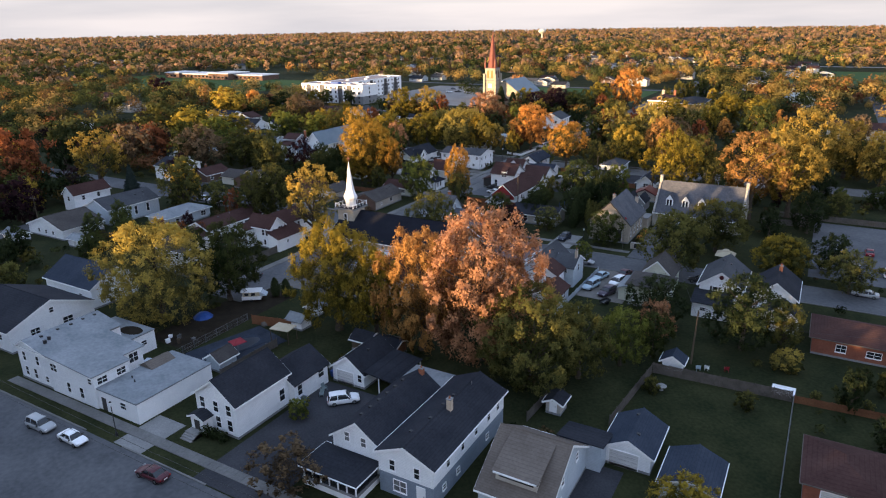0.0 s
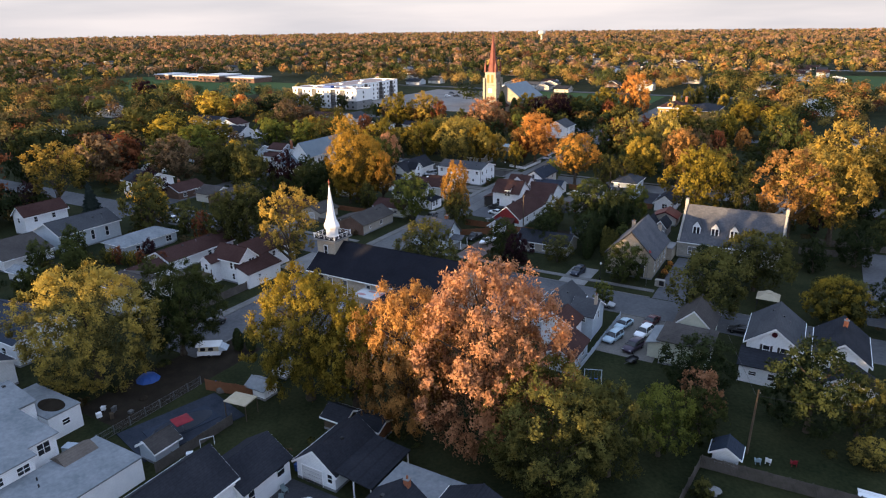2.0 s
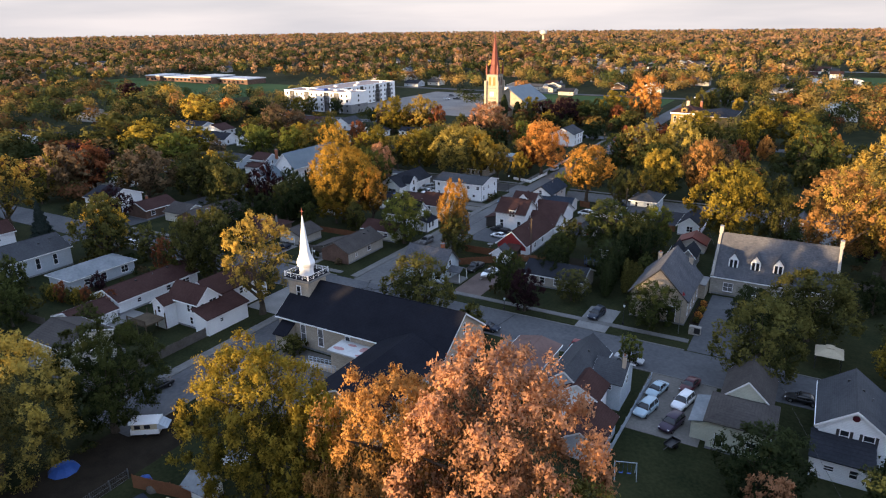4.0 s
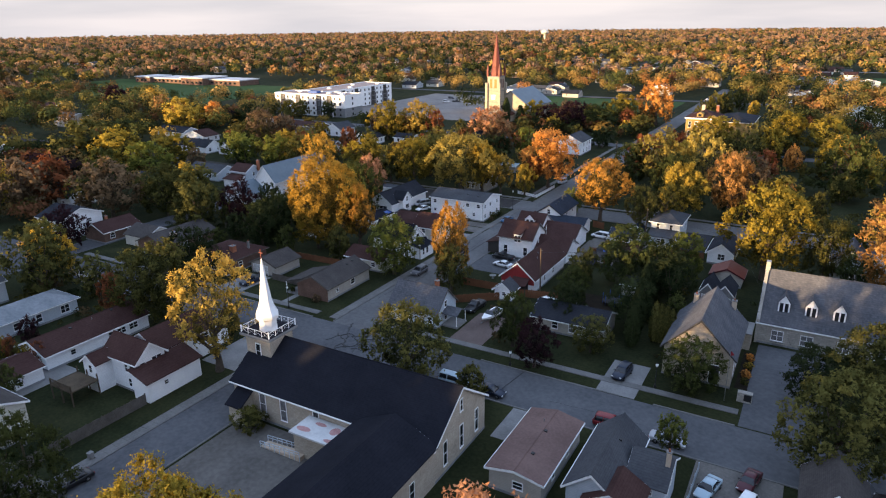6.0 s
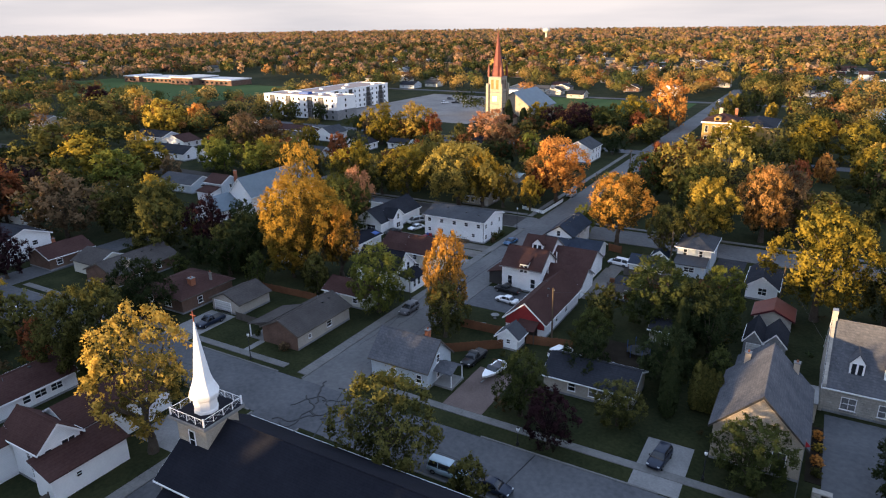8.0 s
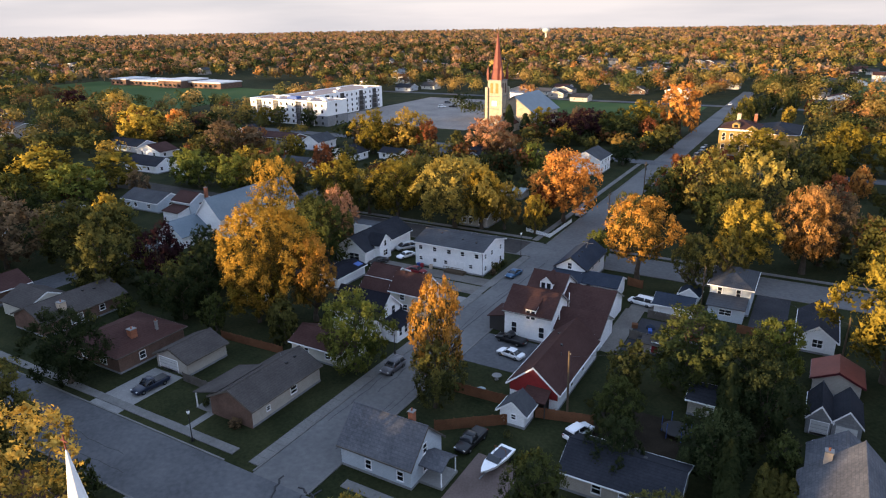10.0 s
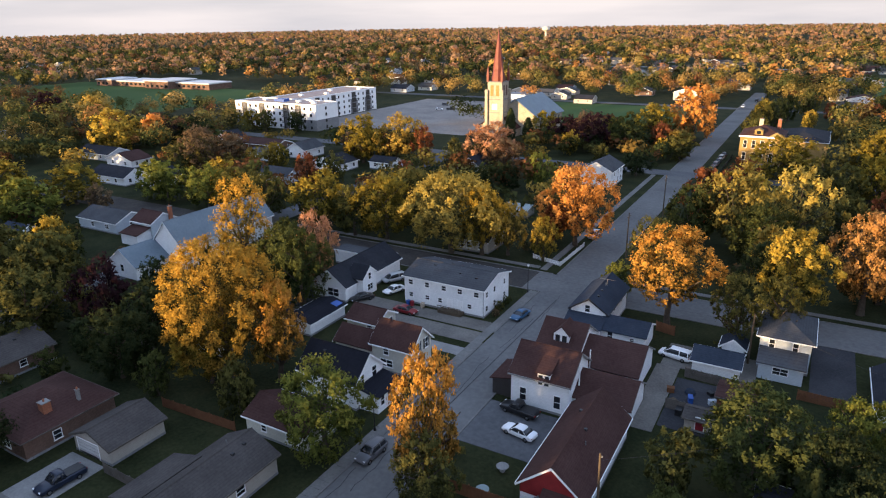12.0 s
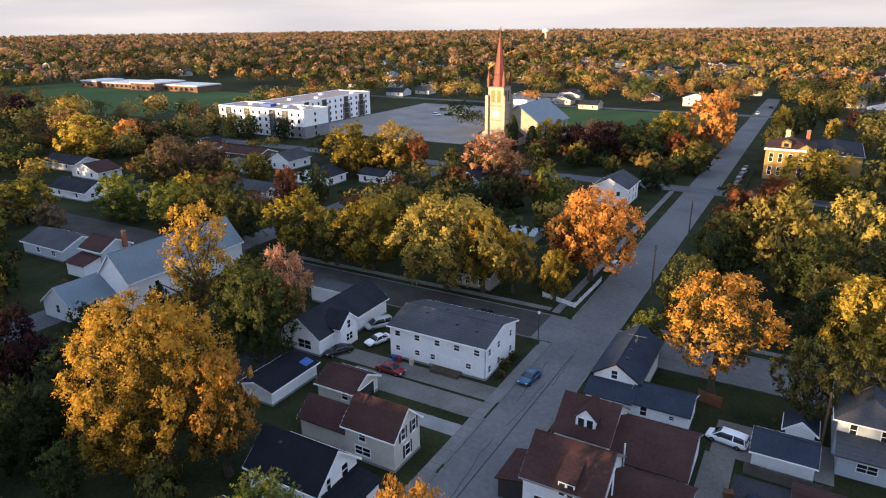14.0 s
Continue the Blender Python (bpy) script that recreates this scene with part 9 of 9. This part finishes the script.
part("cover", Geo().lathe(0, 0, [(1.0, 0.22), (1.0, 0.26)], 24), M["pool_cover"], pool).matrix_local = Matrix.LocRotScale((-0.1, 0.2, 0), None, (2.0, 4.4, 1))
par = thing("garden_parasol", "dark red square garden parasol", "parasol", -78.4, 68.2)
part("pole", Geo().tube((0, 0, 0.14), (0, 0, 2.3), 0.03, 0.03, 6), M["steel"], par)
part("canopy", Geo().lathe(0, 0, [(1.7, 2.0), (1.65, 2.08), (0.05, 2.6)], 4, 0.5), M["red_cloth"], par)
gz = thing("canopy", "cream canvas canopy on posts over the terrace", "canopy", -74.6, 75.4, 0, 8)
part("cloth", Geo().box(-1.9, 1.9, -1.4, 1.4, 2.5, 2.62), M["tarp_cream"], gz)
for sx in (-1.8, 1.8):
    for sy in (-1.3, 1.3):
        part("post", Geo().box(sx - 0.05, sx + 0.05, sy - 0.05, sy + 0.05, 0, 2.5), M["wood"], gz)
house("white metal garden shed with pale roof", -77.6, -74.2, 79.6, 82.2, 1.9, 0.7, "x", "plain_white", "roof_pale", name="shed", category="shed", trim=None)
house("small white playhouse with pale roof", -78.6, -75.8, 85.8, 88.2, 1.7, 0.6, "y", "plain_white", "roof_pale", name="shed", category="shed")
house("grey garden shed with brown roof", -78.6, -75.6, 61.6, 65.2, 2.1, 1.0, "y", "pale_blue", "roof_taupe", name="shed", category="shed")
house("beige garden shed with dark roof", -25.4, -23.2, 76.0, 78.6, 2.0, 0.5, "y", "beige", "roof_dark", name="shed", category="shed", doors=[("S", 0, 0.9, 1.6, "plain_white")])
house("white garden shed with dark blue roof", -13.6, -10.6, 96.2, 98.8, 1.9, 0.9, "y", "white", "roof_blue", name="shed", category="shed")
house("dark wooden garden shed", -61.8, -58.2, 78.4, 81.6, 2.2, 0.9, "x", "wood", "roof_dark", name="shed", category="shed")
house("dark lean-to shed with grey roof", -57, -53, 79, 82, 2.2, 0.6, "x", "cedar", "roof_dark", name="shed", category="shed")
house("pale garden box with white lid beside the fence", 2.6, 5.0, 96.2, 97.6, 1.0, 0.2, "x", "plain_white", "plain_white", name="garden_box", category="box", trim=None)
tarp = thing("blue_tarp", "crumpled blue tarpaulin over a heap", "tarpaulin", -95.4, 75.4, 0, 20)
part("cover", Geo().lathe(0, 0, [(1.9, 0), (1.5, 0.5), (1.1, 0.8), (0.3, 1.0)], 9), M["tarp_blue"], tarp)
tr = thing("trampoline", "dark trampoline with blue net posts", "trampoline", -59.5, 179.0)
part("mat", Geo().lathe(0, 0, [(1.8, 0.8), (1.9, 0.86), (1.7, 0.88)], 18), M["black_metal"], tr)
for i in range(6):
    a = i * 1.047
    part("net_post", Geo().tube((1.85 * math.cos(a), 1.85 * math.sin(a), 0), (1.85 * math.cos(a), 1.85 * math.sin(a), 2.3), 0.045, 0.045, 6), M["tarp_blue"], tr)
sw = thing("swing_frame", "blue metal garden swing frame", "swing", -33.0, 108.6, 0, 20)
for s in (-1.3, 1.3):
    part("leg", Geo().tube((s, -0.9, 0), (s, 0, 2.1), 0.05, 0.05, 6), M["pale_blue"], sw)
    part("leg", Geo().tube((s, 0.9, 0), (s, 0, 2.1), 0.05, 0.05, 6), M["pale_blue"], sw)
part("top_bar", Geo().tube((-1.4, 0, 2.1), (1.4, 0, 2.1), 0.05, 0.05, 6), M["pale_blue"], sw)
for s in (-0.5, 0.5):
    part("seat", Geo().box(s - 0.25, s + 0.25, -0.12, 0.12, 0.5, 0.54).box(s - 0.24, s - 0.22, -0.01, 0.01, 0.5, 2.1).box(s + 0.22, s + 0.24, -0.01, 0.01, 0.5, 2.1), M["tarp_blue"], sw)


def garden_chair(x, y, yaw, mat, label):
    c = thing("garden_chair", label, "chair", x, y, 0, yaw)
    part("seat", Geo().box(-0.3, 0.3, -0.3, 0.3, 0.38, 0.43), M[mat], c)
    part("backrest", Geo().prism([(0.28, 0.4), (0.34, 0.4), (0.5, 1.05), (0.44, 1.05)], -0.3, 0.3, "x"), M[mat], c)
    for sx in (-0.27, 0.27):
        for sy in (-0.27, 0.27):
            part("leg", Geo().box(sx - 0.03, sx + 0.03, sy - 0.03, sy + 0.03, 0, 0.38), M[mat], c)
        part("armrest", Geo().box(sx - 0.05, sx + 0.05, -0.32, 0.3, 0.6, 0.64), M[mat], c)
    return c


for x, y, a, m, t in ((-8.5, 98.9, 200, "car_sky", "pale blue garden chair on the lawn"), (-7.3, 99.5, 170, "plain_white", "white slatted garden chair on the lawn"), (-4.5, 100.6, 200, "red_cloth", "red garden chair by the fence"), (-56.6, 70.0 - 6, 30, "roof_teal", "teal garden chair behind the white house"), (-57.4, 65.6, 80, "roof_teal", "teal garden chair behind the white house")):
    garden_chair(x, y, a, m, t)
for x, y, label, m in ((-86.3, 180.6, "round pale garden table on the grass", "concrete"), (-86.6, 175.8, "round blue garden table by the fence", "roof_teal"), (-12.3, 90.0, "low pale bird bath on the lawn", "concrete")):
    tb = thing("garden_table", label, "table", x, y)
    part("top", Geo().lathe(0, 0, [(0.75, 0.68), (0.78, 0.72), (0.74, 0.75)], 16), M[m], tb)
    part("stem", Geo().lathe(0, 0, [(0.35, 0), (0.08, 0.12), (0.06, 0.68)], 10), M[m], tb)


def bin_box(x, y, mat, label):
    b = thing("wheeled_bin", label, "bin", x, y)
    part("body", Geo().prism([(-0.25, 0.05), (0.25, 0.05), (0.3, 0.95), (-0.3, 0.95)], -0.3, 0.3), M[mat], b)
    part("lid", Geo().box(-0.33, 0.33, -0.34, 0.34, 0.95, 1.02), M[mat], b)
    for s in (-0.28, 0.28):
        part("wheel", Geo().tube((s - 0.03, 0.3, 0.1), (s + 0.03, 0.3, 0.1), 0.1, 0.1, 10), M["rubber"], b)


for x, y, m, t in ((-57.8, 61.4, "tarp_blue", "blue wheeled bin beside the house wall"), (-58.9, 69.6, "tarp_blue", "blue wheeled bin beside the garage"), (-59.5, 70.0, "dark_door", "dark wheeled bin beside the garage"), (-122.6, 216.6, "tarp_blue", "blue wheeled bin beside the white wall"), (-121.8, 216.6, "red_cloth", "red bin beside the white wall"), (-119.6, 216.8, "pale_chimney", "pale bin beside the white wall"), (-104.4, 98.6, "concrete", "pale bin at the kerb"), (-83.0, 192.2, "dark_door", "dark bin beside the wall")):
    bin_box(x, y, m, t)
for x, y, r, m in ((-91.9, 114.3, 1.5, "olive"), (-64.0, 48.6, 1.0, "dark"), (-62.4, 48.6, 1.0, "dark"), (-60.8, 48.7, 0.9, "dark"), (-106.4, 222.6, 1.1, "olive"), (-106.2, 225.6, 1.0, "green"), (-105.8, 220.0, 0.8, "brown"), (-112.0, 152.0, 1.0, "brown"), (-119.8, 154.0, 0.7, "green"), (8.0, 97.8, 0.9, "olive"), (11.4, 98.0, 0.9, "olive"), (14.6, 98.2, 0.9, "olive"), (-13.6, 88.5, 1.6, "olive"), (-0.6, 90.6, 1.6, "olive"), (-89.4, 40.0 - 14, 2.0, "green"), (-96, 30.0 - 4, 2.4, "olive"), (-82, 24.5, 2.2, "green")):
    tree(x, y, r * 1.7, r, m, "lite", 0.0, "shrub", "beside the house" if r < 1.4 else "on the grass")

slab("garden_soil", "dark bare soil of the garden behind the shop", -97.5, -86.8, 64.3, 92, 0.012, "soil", "soil")

# ---- clutter of the yards ----
def heap(x, y, r, h, mat, name, label, seed, category="heap"):
    """A small uneven heap under cloth or of odds and ends."""
    q = random.Random(seed)
    t = thing(name, label, category, x, y, 0, q.uniform(0, 360))
    prof = [(r, 0), (r * 0.92, h * 0.35), (r * 0.6, h * 0.75), (r * 0.15, h)]
    part("cover", Geo().lathe(0, 0, prof, 7), M[mat], t)
    for k in range(3):
        a = k * 2.1 + q.uniform(0, 1)
        part("lump", Geo().lathe(r * 0.6 * math.cos(a), r * 0.6 * math.sin(a), [(r * 0.45, 0), (r * 0.4, h * 0.4), (r * 0.1, h * 0.72)], 6), M[mat], t)
    return t


def crate(x, y, w, d, h, mat, label, yaw=0.0, name="crate"):
    t = thing(name, label, "crate", x, y, 0, yaw)
    part("box", Geo().box(-w / 2, w / 2, -d / 2, d / 2, 0, h), M[mat], t)
    part("lid", Geo().box(-w / 2 - 0.03, w / 2 + 0.03, -d / 2 - 0.03, d / 2 + 0.03, h, h + 0.06), M[mat], t)
    return t


def soccer_goal(x, y, yaw):
    t = thing("goal_frame", "small white tube goal frame on the lawn", "goal", x, y, 0, yaw)
    for sx in (-0.9, 0.9):
        part("post", Geo().tube((sx, 0, 0), (sx, 0, 1.3), 0.04, 0.04, 6), M["plain_white"], t)
    part("bar", Geo().tube((-0.9, 0, 1.3), (0.9, 0, 1.3), 0.04, 0.04, 6), M["plain_white"], t)


soccer_goal(-73.0, 67.6, 60)
heap(-84.4, 79.0, 0.9, 0.9, "tarp_blue", "covered_heap", "blue sheet over garden toys on the terrace", 2, "heap")
heap(-82.2, 78.6, 0.9, 1.1, "fence_wood", "covered_heap", "brown cover over terrace furniture", 3, "heap")
heap(-91.0, 71.2, 0.7, 0.5, "soil", "compost_heap", "dark compost heap in the weedy garden", 4)
crate(-88.0, 58.3, 2.6, 1.3, 0.7, "pale_blue", "pale boat cover box beside the shop wall", 20)
for x, y, m, k in ((-93.6, 66.4, "plain_white", 1), (-92.4, 64.9, "plain_white", 2), (-91.8, 66.9, "steel", 3), (-90.4, 65.6, "wood", 4), (-89.2, 67.8, "steel", 5), (-62.8, 68.2, "tarp_blue", 6), (-62.4, 69.8, "pale_blue", 7), (-61.2, 67.6, "wood", 8), (-59.0, 66.4, "wood", 9), (-74.6, 66.2, "steel", 10), (-73.4, 65.0, "plain_white", 11)):
    crate(x, y, 0.5 + 0.1 * (k % 4), 0.4 + 0.1 * (k % 3), 0.35 + 0.12 * (k % 5), m, "odd box among clutter in the yard", k * 37)
for x, y, m, k in ((-71.5, 205.2, "wood", 1), (-69.4, 206.8, "tarp_blue", 2), (-68.2, 204.4, "steel", 3), (-66.6, 207.6, "pale_blue", 4), (-70.2, 203.0, "black_metal", 5), (-67.2, 210.0, "black_metal", 6), (-72.4, 208.4, "cedar", 7)):
    crate(x, y, 0.8 + 0.2 * (k % 3), 0.6 + 0.2 * (k % 2), 0.5 + 0.2 * (k % 3), m, "odd box among clutter of the back yard", k * 53)
for x, y, k in ((-69.8, 209.2, 11), (-65.4, 205.4, 12)):
    heap(x, y, 0.8, 0.9, ("fence_wood", "roof_blue")[k % 2], "covered_heap", "dark cover over yard furniture", k)
house("low shed with brown flat roof in the cluttered yard", -66.0, -61.4, 206.8, 211, 2.1, 0.3, "x", "cedar", "roof_brown", name="shed", category="shed", trim="fence_wood")
house("small shed with grey roof and red door", -69.0, -65.8, 199.8, 202.6, 2.0, 0.5, "x", "beige", "roof_taupe", name="shed", category="shed", trim="fence_wood", doors=[("S", 0.3, 1.0, 1.8, "red_cloth")])
fence("weathered board fence across the back yard", -72.2, 203.8, -65.0, 203.6, 1.6, "fence_wood")
fence("weathered board fence beside the white garage", -71.4, 213.6, -62.6, 213.2, 1.6, "fence_wood")
